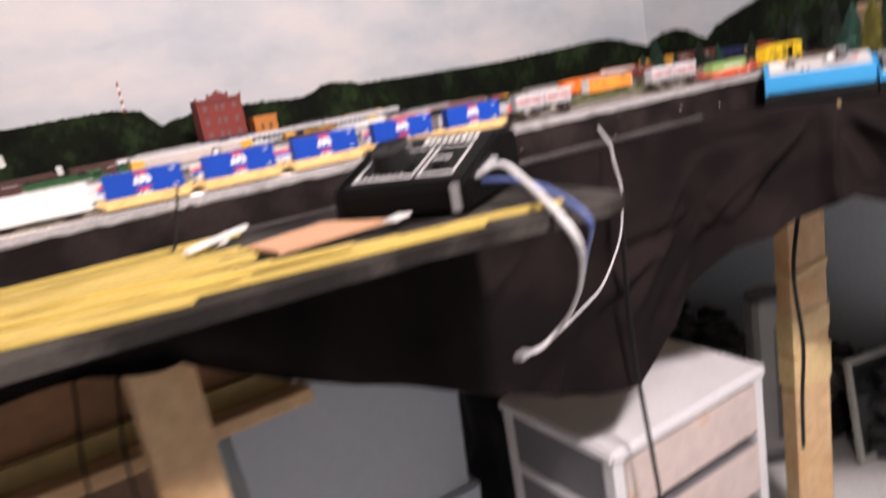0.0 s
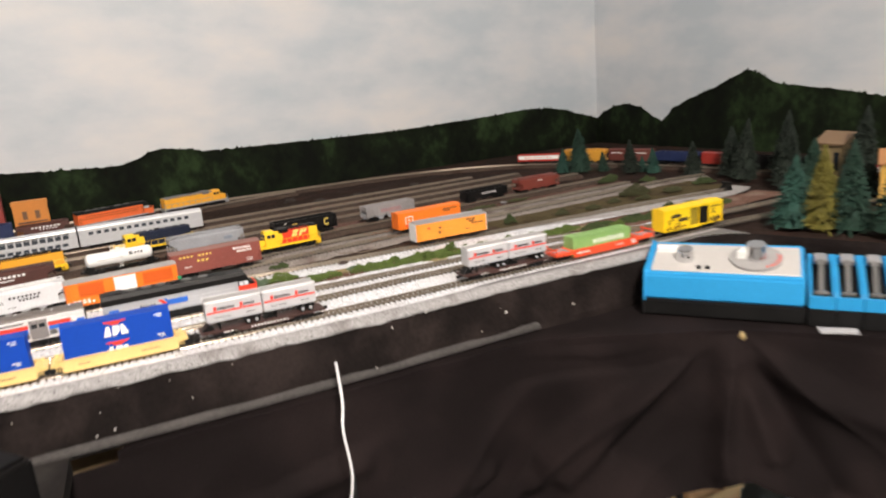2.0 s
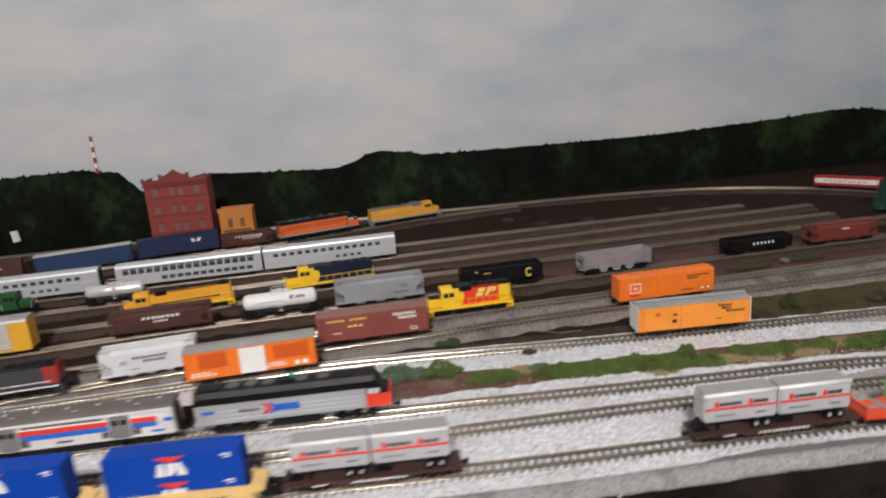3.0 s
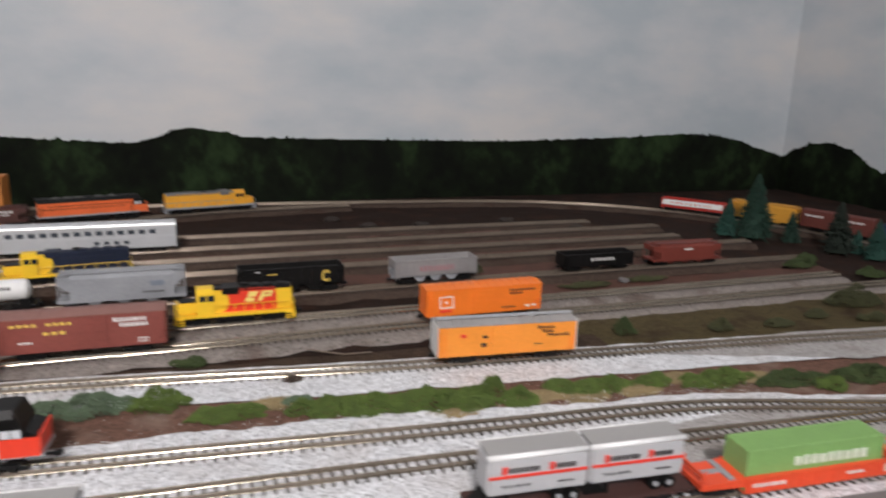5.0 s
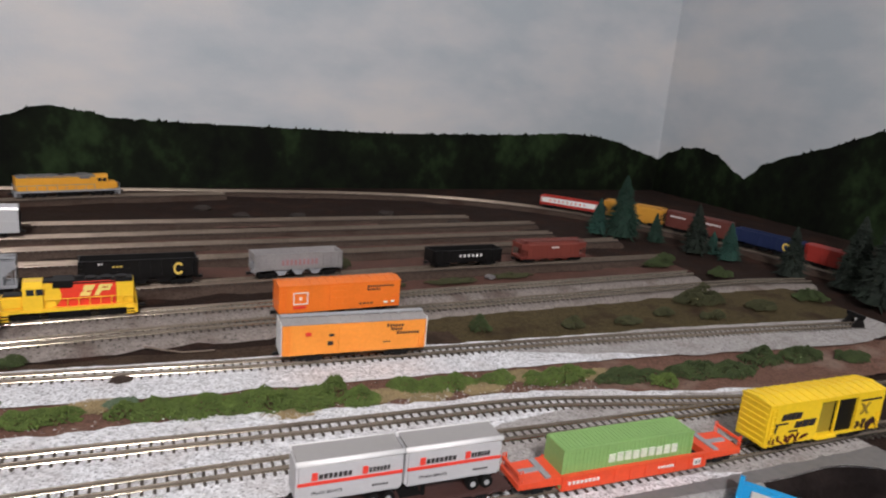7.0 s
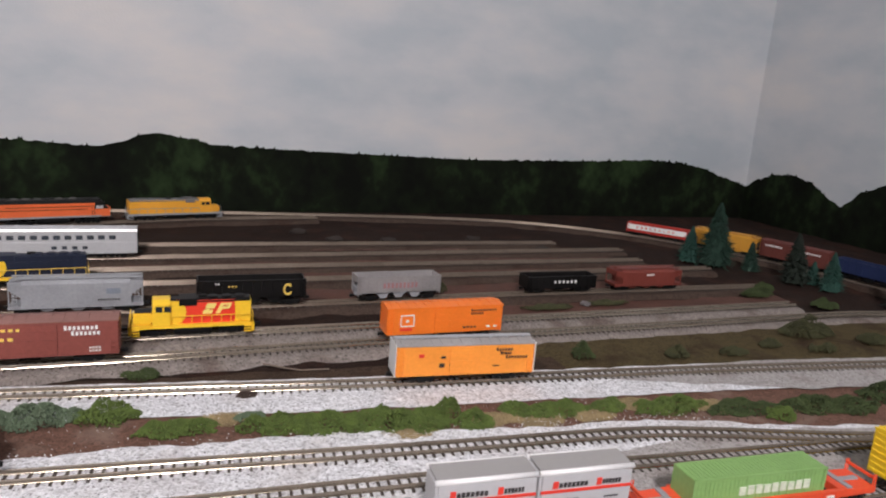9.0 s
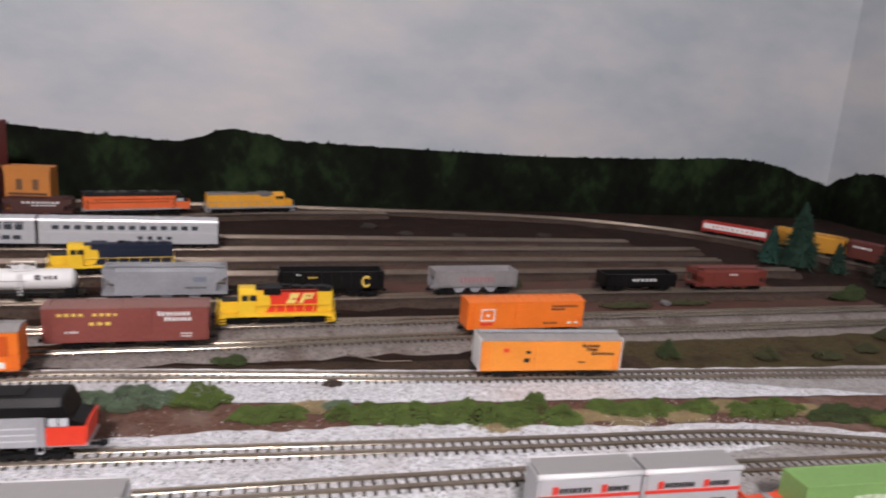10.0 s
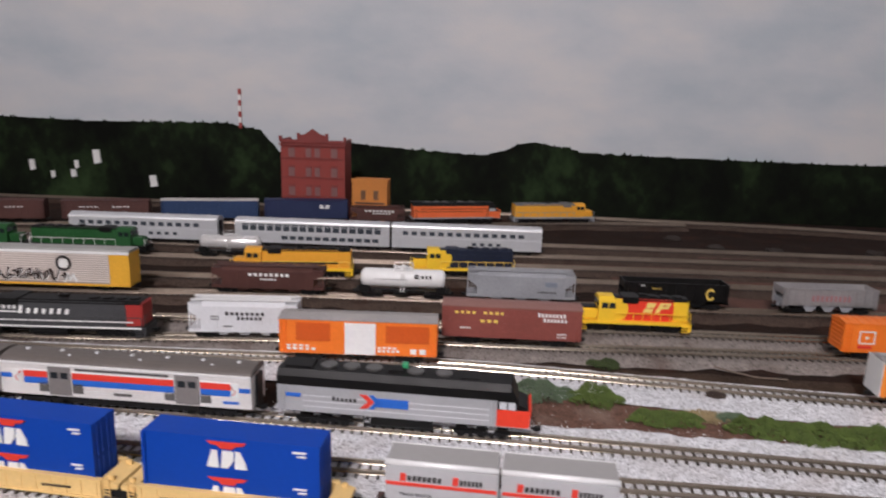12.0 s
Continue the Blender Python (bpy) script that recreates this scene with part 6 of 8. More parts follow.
covered_hopper("ore_hopper", "dark brown covered hopper with white lettering", on_track("T7", x=-0.4165), 0.0960, 0.0250, DKBROWN, words(-0.016, 0.020, 0.0165, 0.0026, LETTER_W, 8, 0.4) + words(-0.006, 0.008, 0.0130, 0.0016, LETTER_W, 6, 0.35))
tank_car("tank_car", "white tank car with platform and ladder", on_track("T7", x=-0.3010), 0.0780, 0.0082, 0.0165, WHITE, words(0.016, 0.026, 0.0185, 0.0028, LETTER_K, 3, 0.4) + [(0.010, 0.014, 0.0182, 0.0218, LETTER_K), (0.0115, 0.014, 0.0192, 0.0208, WHITE), (-0.025, 0.004, 0.0170, 0.0173, LETTER_K)])
covered_hopper("covered_hopper", "medium grey covered hopper with faded markings", on_track("T7", x=-0.2000), 0.0920, 0.0282, HOPPER_GREY, words(0.014, 0.030, 0.0105, 0.0014, LETTER_K, 8) + [(0.020, 0.030, 0.0160, 0.0200, paint("faded_blue_grey", (0.20, 0.23, 0.28)))])
ring = [(0.0285 + 0.0032 * math.cos(a) - 0.0007, 0.0285 + 0.0032 * math.cos(a) + 0.0008, 0.0150 + 0.0042 * math.sin(a) - 0.0009, 0.0150 + 0.0042 * math.sin(a) + 0.0009, LETTER_Y, 0.0) for a in [math.radians(d) for d in range(50, 320, 22)]]
open_hopper("open_hopper", "black open-top hopper with a yellow crescent mark", on_track("T7", x=-0.0700), 0.0880, 0.0235, SOOT, BLACK, ring + words(-0.020, -0.012, 0.0180, 0.0012, LETTER_Y, 3) + words(-0.030, -0.026, 0.0205, 0.0012, LETTER_W, 2))
open_hopper("open_hopper", "silver-grey open-top hopper with faded red lettering", on_track("T7", x=0.0590), 0.0800, 0.0230, paint("weathered_silver_grey", (0.36, 0.345, 0.345), 0.45, 0.15, None, 0.4), HOPPER_GREY, words(-0.016, 0.018, 0.0125, 0.0050, paint("faded_pink_red", (0.42, 0.20, 0.21)), 9, 0.5))
open_hopper("gondola", "black gondola with small white lettering", on_track("T7", x=0.2320), 0.0790, 0.0180, SOOT, BLACK, words(-0.010, 0.018, 0.0110, 0.0028, LETTER_W, 6, 0.55), gondola=True, category="gondola car")
covered_hopper("covered_hopper", "dull oxide red covered hopper", on_track("T7", x=0.3370), 0.0840, 0.0240, paint("dull_oxide_red", (0.17, 0.036, 0.025), 0.55, 0.15), words(-0.004, 0.006, 0.0165, 0.0018, LETTER_W, 4))

hood_loco("road_locomotive", "golden yellow diesel with a black stripe along the hood", on_track("T8", x=-0.4120), 0.1160, ARMOUR, ARMOUR, ARMOUR, LOCO_YEL, LETTER_Y, end=ARMOUR, stripe=(0.0040, 0.0058, SOOT), three=True, roof=SOOT)
hood_loco("road_locomotive", "blue diesel with a yellow cab and nose", on_track("T8", x=-0.2520), 0.1040, NAVY_DK, LOCO_YEL, LOCO_YEL, LOCO_YEL, LETTER_Y, end=NAVY_DK, three=True, roof=NAVY_DK, nose_part=0.13, front=(LOCO_YEL, 0.005))
wd = words(-0.045, -0.028, 0.0200, 0.0036, LETTER_W, 4, 0.35) + [(0.043, 0.053, 0.0150, 0.0172, LETTER_W), (0.043, 0.053, 0.0185, 0.0200, LETTER_W)]
for x in (-0.6420, -0.7700):
    hood_loco("road_locomotive", "dark green diesel with white markings", on_track("T9", x=x, flip=True), 0.1240, GREEN_L, GREEN_L, GREEN_L, SOOT, LETTER_W, end=GREEN_L, three=True)
tank_car("tank_car", "polished silver tank car with a black underframe", on_track("T9", x=-0.4950), 0.0680, 0.0070, 0.0150, mat("polished_tank", (0.80, 0.79, 0.78), 0.25, 0.4, 0.1, 400, 40), [], dome=False)

STEEL = mat("stainless_car_side", (0.60, 0.61, 0.63), 0.35, 0.3, 0.08, 500, 30)
for x, L, top in ((-0.6100, 0.166, 5), (-0.4210, 0.172, 11), (-0.2500, 0.165, 5)):
    if top == 11:
        rows = [(0.0188, 0.0242, 0.0070, 0.0092, -L / 2 + 0.008, L / 2 - 0.008), (0.0092, 0.0134, 0.0068, 0.0092, -0.034, 0.074), (0.0249, 0.0262, 0.0078, 0.0092, -L / 2 + 0.008, L / 2 - 0.008)]
    else:
        rows = [(0.0196, 0.0238, 0.0060, 0.0098, -L / 2 + 0.012, L / 2 - 0.012), (0.0098, 0.0130, 0.0046, 0.0090, 0.006, 0.038)]
    passenger_car("passenger_car", "two-level stainless lounge car with big upper windows" if top == 11 else "two-level stainless passenger car", on_track("T10", x=x), L, 0.0315, STEEL, STEEL, rows,
                  [(-L / 2, L / 2, 0.0160, 0.0172, mat("pale_band", (0.62, 0.63, 0.65), 0.4))], rim=WHITE, glass=mat("tinted_blue_glass", (0.06, 0.07, 0.085), 0.15))

for x, L in ((-0.8280, 0.102), (-0.7080, 0.102)):
    boxcar("boxcar", "dark brown boxcar on the rear siding", on_track("T12", x=x), L, 0.0300, DKBROWN, DKBROWN, (-0.008, 0.008, DKBROWN), 14, letters=words(-0.03, 0.03, 0.020, 0.0016, LETTER_W, 14, 0.5))
boxcar("boxcar", "mid-blue boxcar with a pale roof", on_track("T12", x=-0.5860), 0.1200, 0.0305, BOXBLUE, paint("pale_roof", (0.52, 0.50, 0.48)), (-0.008, 0.010, BOXBLUE), 16)
boxcar("boxcar", "navy blue boxcar with a white emblem", on_track("T12", x=-0.4660), 0.1080, 0.0310, NAVY, NAVY, (-0.010, 0.008, NAVY), 16, letters=[(0.018, 0.023, 0.0190, 0.0240, LETTER_W, -0.001), (0.024, 0.029, 0.0190, 0.0240, LETTER_W, 0.002)])
covered_hopper("ore_hopper", "dark brown ore car with white lettering", on_track("T12", x=-0.3720), 0.0720, 0.0240, DKBROWN, words(-0.016, 0.024, 0.0165, 0.0024, LETTER_W, 8, 0.4) + words(-0.006, 0.020, 0.0135, 0.0016, LETTER_W, 6, 0.4))
cowl_loco("road_locomotive", "orange passenger-style diesel with a black roof and grey underbody", on_track("T12", x=-0.2680), 0.1240, paint("cascade_orange", (0.82, 0.16, 0.045), 0.45), SOOT, HOPPER_GREY, paint("cascade_orange", (0.82, 0.16, 0.045), 0.45), [(-0.060, 0.050, 0.0085, 0.0105, HOPPER_GREY), (-0.055, 0.035, 0.0180, 0.0186, SOOT), (-0.050, 0.045, 0.0215, 0.0221, SOOT)], split=0.0262, top=0.0300)
hood_loco("road_locomotive", "armour yellow diesel with grey roof and underframe", on_track("T12", x=-0.1330, flip=True), 0.1210, ARMOUR, ARMOUR, ARMOUR, HOPPER_GREY, HOPPER_GREY, end=ARMOUR, three=True, roof=paint("harbour_grey", (0.16, 0.16, 0.16)), W=0.0188, wide=0.0170)

# ---------------------------------------------------------------- freight train on the back main line
S0 = 2.25
TRAIN_BR = paint("dull_train_brown", (0.12, 0.030, 0.022), 0.6, 0.2)
CARS = [("rw", 0.098), ("yh", 0.094), ("bb", 0.094), ("bh", 0.094), ("rb", 0.088), ("kh", 0.094), ("kb", 0.094), ("rw", 0.098), ("bh", 0.094), ("bb", 0.094)]
s = S0
for kind, L in CARS:
    m = on_track("MAIN", s=s + L / 2)
    if kind == "rw":
        open_hopper("gondola", "red gondola with a broad white band and dark load", m, L - 0.006, 0.0190, paint("gondola_red", (0.42, 0.030, 0.020), 0.5), SOOT, [(-0.044, 0.044, 0.0098, 0.0175, LETTER_W, 0.0)] + words(-0.03, 0.03, 0.012, 0.003, LETTER_R, 9, 0.6), gondola=True, category="gondola car")
    elif kind == "yh":
        covered_hopper("covered_hopper", "golden yellow covered hopper with a dark crescent mark", m, L - 0.004, 0.0285, paint("dull_golden_yellow", (0.56, 0.27, 0.03), 0.5), [(0.002, 0.0035, 0.0150, 0.0195, NAVY), (0.003, 0.007, 0.0190, 0.0202, NAVY), (0.003, 0.007, 0.0142, 0.0154, NAVY)])
    elif kind == "bb":
        boxcar("boxcar", "dull red-brown boxcar in the rear freight train", m, L - 0.004, 0.0290, TRAIN_BR, TRAIN_BR, (-0.008, 0.008, TRAIN_BR), 12, letters=words(-0.038, -0.014, 0.0200, 0.0026, LETTER_W, 7, 0.45) + words(0.014, 0.036, 0.0200, 0.0026, LETTER_W, 7, 0.45))
    elif kind == "bh":
        open_hopper("open_hopper", "dark blue open hopper with a yellow crescent mark", m, L - 0.006, 0.0245, NAVY, BLACK, ring)
    elif kind == "rb":
        boxcar("boxcar", "bright oxide red boxcar in the rear freight train", m, L - 0.004, 0.0265, paint("signal_red", (0.30, 0.030, 0.022)), None, (-0.007, 0.007, paint("signal_red", (0.30, 0.030, 0.022))), 10)
    elif kind == "kh":
        open_hopper("open_hopper", "black open hopper with a yellow crescent mark", m, L - 0.006, 0.0245, SOOT, BLACK, ring)
    else:
        boxcar("boxcar", "black boxcar in the rear freight train", m, L - 0.004, 0.0280, SOOT, SOOT, (-0.007, 0.007, SOOT), 10)
    s += L + 0.003

# ---------------------------------------------------------------- buildings on the layout


def brick_material():
    m = bpy.data.materials.new("red_brick")
    m.use_nodes = True
    nt = m.node_tree
    b = nt.nodes["Principled BSDF"]
    tc = nt.nodes.new("ShaderNodeTexCoord")
    mp = nt.nodes.new("ShaderNodeMapping")
    mp.inputs["Rotation"].default_value = (radians(90), 0, 0)
    nt.links.new(tc.outputs["Object"], mp.inputs["Vector"])
    br = nt.nodes.new("ShaderNodeTexBrick")
    br.inputs["Scale"].default_value = 420
    br.inputs["Color1"].default_value, br.inputs["Color2"].default_value, br.inputs["Mortar"].default_value = (0.30, 0.040, 0.030, 1), (0.24, 0.034, 0.026, 1), (0.20, 0.06, 0.05, 1)
    nt.links.new(mp.outputs[0], br.inputs["Vector"])
    nt.links.new(br.outputs["Color"], b.inputs["Base Color"])
    b.inputs["Roughness"].default_value = 0.75
    return m


BRICK = brick_material()
TRIM = paint("dull_red_trim", (0.20, 0.030, 0.025), 0.6)
hall = thing("brick_building", "three-storey red brick town building with a stepped parapet", "building", pose(-0.463, 0.535, GROUND))
bm = B()
w, d, h = 0.0435, 0.030, 0.110
box(bm, -w, w, -0.018, -0.018 + 0.046, 0, h)
part("wall", bm, BRICK, hall)
bm = B()
prism(bm, [(-w - 0.0015, h), (w + 0.0015, h), (w + 0.0015, h + 0.004), (0.020, h + 0.004), (0.018, h + 0.010), (0.010, h + 0.012), (0.004, h + 0.016), (0, h + 0.019), (-0.004, h + 0.016), (-0.010, h + 0.012), (-0.018, h + 0.010), (-0.020, h + 0.004), (-w - 0.0015, h + 0.004)], -0.0200, -0.0160, "y")
for x in (-w, -0.019, 0.019, w):
    box(bm, x - 0.0018, x + 0.0018, -0.0205, -0.0160, h + 0.002, h + 0.0085 if abs(x) > 0.03 else h + 0.013)
box(bm, -w - 0.0015, w + 0.0015, -0.0210, -0.0180, h - 0.004, h - 0.0015)
for x in (-w, w - 0.0015):
    box(bm, x - 0.0008, x + 0.0023, -0.0160, 0.028, h, h + 0.004)
part("parapet", bm, TRIM, hall)
for z in (0.042, 0.068, 0.094):
    bm = B()
    box(bm, -w - 0.0006, w + 0.0006, -0.0194, -0.0180, z - 0.0055, z - 0.0040)
    part("string_course", bm, TRIM, hall)
    for x in (-0.0290, -0.0060, 0.0060, 0.0290):
        win = B()
        box(win, x - 0.0042 if abs(x) > 0.02 else x - 0.0035, x + 0.0042 if abs(x) > 0.02 else x + 0.0035, -0.0188, -0.0179, z - 0.003, z + 0.009)
        o = part("window", win, mat("hazy_model_window", (0.20, 0.10, 0.095), 0.35), hall)
        bm = B()
        box(bm, x - 0.0050, x + 0.0050, -0.0196, -0.0180, z - 0.0042, z - 0.0030)
        prism(bm, [(x - 0.0050, z + 0.009), (x + 0.0050, z + 0.009), (x + 0.0035, z + 0.0115), (x - 0.0035, z + 0.0115)], -0.0194, -0.0180, "y")
        part("lintel", bm, TRIM, o)
bm = B()
box(bm, -w - 0.001, w + 0.001, -0.0200, -0.0178, 0.0, 0.030)
part("shopfront", bm, paint("grey_green_shopfront", (0.12, 0.13, 0.10), 0.6), hall)

shop = thing("orange_building", "small orange building with a flat roof and two windows", "building", pose(-0.3835, 0.520, GROUND))
OCHRE = paint("ochre_orange_wall", (0.55, 0.20, 0.035), 0.65)
bm = B()
box(bm, -0.0235, 0.0235, -0.018, 0.018, 0, 0.064)
box(bm, -0.0245, 0.0245, -0.019, -0.016, 0.061, 0.0665)
part("wall", bm, OCHRE, shop)
bm = B()
box(bm, -0.020, 0.020, -0.0188, -0.0179, 0.0325, 0.0350)
part("awning", bm, paint("dark_awning", (0.10, 0.05, 0.03)), shop)
for x in (-0.0085, 0.0085):
    bm = B()
    box(bm, x - 0.0032, x + 0.0032, -0.0188, -0.0179, 0.0385, 0.0510)
    part("window", bm, paint("brown_window", (0.16, 0.08, 0.04)), shop)


def cottage(label, x, y, w, d, h, wall, roof, turn):
    c = thing("cottage", label, "building", pose(x, y, GROUND, 0, 0, turn), "cottages")
    bm = B()
    prism(bm, [(-d, 0), (d, 0), (d, h), (0, h + d * 0.6), (-d, h)], -w, w)
    part("wall", bm, wall, c)
    for s in (-1, 1):
        bm = B()
        prism(bm, [(s * (d + 0.004), h - 0.003), (0, h + d * 0.6 + 0.0005), (0, h + d * 0.6 + 0.003), (s * (d + 0.004), h - 0.0005)], -w - 0.003, w + 0.003)
        part("roof", bm, roof, c)
    for s in (-1, 1):
        for k in (-0.5, 0.5):
            bm = B()
            box(bm, k * w - 0.004, k * w + 0.004, s * d - 0.0005, s * d + 0.0005, h * 0.4, h * 0.8)
            part("window", bm, GLASS_DK, c)
        bm = B()
        box(bm, s * w - 0.0005, s * w + 0.0005, -0.004, 0.004, h * 0.4, h * 0.8)
        part("window", bm, GLASS_DK, c)


cottage("small tan cottage with a brown roof among the conifers", 0.640, -0.145, 0.022, 0.020, 0.066, paint("tan_wall", (0.26, 0.19, 0.10)), paint("brown_roof", (0.20, 0.125, 0.07)), 80)
cottage("yellow cottage with a tan orange roof among the conifers", 0.565, -0.272, 0.028, 0.020, 0.056, paint("warm_yellow_wall", (0.55, 0.32, 0.07)), paint("tan_orange_roof", (0.36, 0.17, 0.07)), 118)

# ---------------------------------------------------------------- plants
# Dark needles are deepened further to paint in the dim right-hand corner.
FOLIAGE = {"blue": mat("blue_green_needles", (0.012, 0.052, 0.038), 0.85, 0, 0.4, 500, 60), "deep": mat("deep_green_needles", (0.007, 0.030, 0.018), 0.85, 0, 0.4, 500, 60),
           "lime": mat("yellow_green_needles", (0.11, 0.095, 0.012), 0.85, 0, 0.3, 500, 60), "dark": mat("dimmed_dark_needles", (0.0045, 0.011, 0.0055), 0.85, 0, 0.4, 500, 60)}
BARK = mat("twisted_wire_trunk", (0.07, 0.05, 0.035), 0.8)


def conifer(x, y, h, kind, seed, slim=0.24):
    """A bottle-brush model conifer: whorls of drooping needle tufts round a wire trunk."""
    rnd = random.Random(seed)
    t = thing("conifer", {"blue": "blue-green", "deep": "deep green", "lime": "yellow-green", "dark": "dark green"}[kind] + " bottle-brush model conifer standing on the layout", "tree", pose(x, y, GROUND, rnd.uniform(-4, 4), rnd.uniform(-4, 4), rnd.uniform(0, 360)), "conifers")
    bm = B()
    tube(bm, [(0, 0, -0.002), (0, 0, h * 0.5), (0, 0, h * 0.98)], [0.0018, 0.0011, 0.0003], 6)
    part("trunk", bm, BARK, t)
    bm = B()
    n = int(600 + 6500 * h)
    for i in range(n):
        k = rnd.random() ** 0.8
        z = h * (0.10 + 0.90 * k)
        r = h * slim * (1 - k) ** 0.85 * rnd.uniform(0.55, 1.12) + 0.0008
        a = rnd.uniform(0, 2 * math.pi)
        c, s = math.cos(a), math.sin(a)
        r0 = r * rnd.uniform(0.1, 0.45)
        w = rnd.uniform(0.0008, 0.0019) * (0.6 + h * 5)
        dz = -r * rnd.uniform(-0.25, 0.45)
        p0 = Vector((c * r0, s * r0, z))
        p1 = Vector((c * r, s * r, z + dz))
        q = Vector((-s, c, 0)) * w
        up = Vector((0, 0, w * 0.8))
        mid = p0.lerp(p1, 0.55)
        va, vb, vc, vd, ve = bm.verts.new(p0), bm.verts.new(mid + q), bm.verts.new(p1), bm.verts.new(mid - q), bm.verts.new(mid + up)
        bm.faces.new((va, vb, ve)), bm.faces.new((vb, vc, ve)), bm.faces.new((vc, vd, ve)), bm.faces.new((vd, va, ve))
    rings = []
    for i in range(9):
        k = i / 8
        r = h * slim * 0.70 * (1 - k) ** 0.9 + 0.0004
        rings.append([bm.verts.new((r * f * math.cos(a), r * f * math.sin(a), h * (0.07 + 0.90 * k))) for a, f in ((q * math.pi / 5, rnd.uniform(0.8, 1.1)) for q in range(10))])
    for lo, hi in zip(rings, rings[1:]):
        for q in range(10):
            bm.faces.new((lo[q], lo[(q + 1) % 10], hi[(q + 1) % 10], hi[q]))
    part("crown", bm, FOLIAGE[kind], t)


TREES = [(0.508, 0.315, 0.050, "blue"), (0.534, 0.293, 0.085, "deep"), (0.565, 0.262, 0.040, "deep"), (0.577, 0.202, 0.064, "dark"), (0.602, 0.199, 0.030, "blue"), (0.597, 0.168, 0.048, "blue"), (0.600, -0.015, 0.100, "dark"), (0.632, 0.030, 0.085, "dark"),
         (0.640, -0.060, 0.110, "dark"), (0.362, -0.250, 0.085, "blue"), (0.376, -0.279, 0.097, "lime"), (0.388, -0.302, 0.102, "deep"), (0.470, -0.255, 0.070, "deep"), (0.392, -0.345, 0.112, "deep"), (0.372, -0.372, 0.060, "blue"), (0.520, -0.362, 0.150, "dark"),
         (0.535, -0.330, 0.135, "deep"), (0.590, -0.200, 0.120, "dark"), (0.560, -0.400, 0.140, "deep"), (0.470, -0.400, 0.070, "blue"), (0.500, -0.420, 0.080, "lime"), (0.640, -0.250, 0.105, "dark"), (0.600, -0.200, 0.110, "dark"), (0.580, -0.100, 0.095, "dark"),
         (0.540, -0.470, 0.120, "deep"), (0.590, -0.520, 0.110, "blue"), (0.640, -0.440, 0.130, "dark"), (0.560, -0.150, 0.080, "deep"), (0.610, 0.090, 0.060, "dark")]
for i, (x, y, h, k) in enumerate(TREES):
    conifer(x, y, h, k, 100 + i, 0.34 if h < 0.09 else 0.28)

# The dark foam is the green dimmed for weaker light, mostly at the right.
SPONGE = {"green": mat("green_foam_foliage", (0.082, 0.122, 0.024), 0.95, 0, 0.4, 900, 120, 0.0006), "dark": mat("dimmed_foam_foliage", (0.042, 0.062, 0.018), 0.95, 0, 0.4, 900, 120, 0.0006),
          "grey": mat("sage_foam_foliage", (0.10, 0.14, 0.085), 0.95, 0, 0.35, 900, 120, 0.0006), "straw": mat("straw_foam_foliage", (0.25, 0.19, 0.10), 0.95, 0, 0.4, 900, 120, 0.0006), "brown": mat("dead_weed_foam", (0.050, 0.034, 0.026), 0.95, 0, 0.4, 900, 120, 0.0006), "olive": mat("olive_foam_foliage", (0.050, 0.052, 0.020), 0.95, 0, 0.4, 900, 120, 0.0006)}


def bush(x, y, rx, ry, h, kind, seed):
    """A mat of torn foam: very many crumbs of uneven size heaped over its footprint."""
    rnd = random.Random(seed)
    verts, faces = [], []
    for i in range(min(int(200 + 9e6 * rx * ry), 4200)):
        a, r = rnd.uniform(0, 6.283), rnd.random() ** 0.5
        wav = 1 + 0.35 * noise.noise((math.cos(a) * 2.2 + seed, math.sin(a) * 2.2, 0))
        px, py = x + rx * r * wav * math.cos(a), y + ry * r * wav * math.sin(a)
        lump = 0.62 + 0.85 * noise.noise((px * 95, py * 95, seed))
        c = Vector((px, py, GROUND + 0.0040 + h * (1 - r * r) ** 0.5 * max(0.10, lump) * rnd.random() ** 0.25))
        s = rnd.uniform(0.00036, 0.00085)
        b = len(verts)
        for d in ((1, 0, 0), (-1, 0, 0), (0, 1, 0), (0, -1, 0), (0, 0, 1), (0, 0, -1)):
            verts.append(c + Vector(d) * s * rnd.uniform(0.6, 1.3) + Vector((rnd.uniform(-1, 1), rnd.uniform(-1, 1), rnd.uniform(-1, 1))) * 0.0003)
        faces += [(b + p, b + q, b + w) for p, q, w in ((0, 2, 4), (2, 1, 4), (1, 3, 4), (3, 0, 4), (2, 0, 5), (1, 2, 5), (3, 1, 5), (0, 3, 5))]
    me = bpy.data.meshes.new("bush")
    me.from_pydata(verts, [], faces)
    me.materials.append(SPONGE[kind])
    tagged(new("bush", me), {"green": "moss green", "dark": "dark green", "grey": "grey-green", "olive": "olive green", "straw": "dry straw-coloured", "brown": "dead dark brown"}[kind] + " foam bush beside the tracks", "bush", "foam bushes")


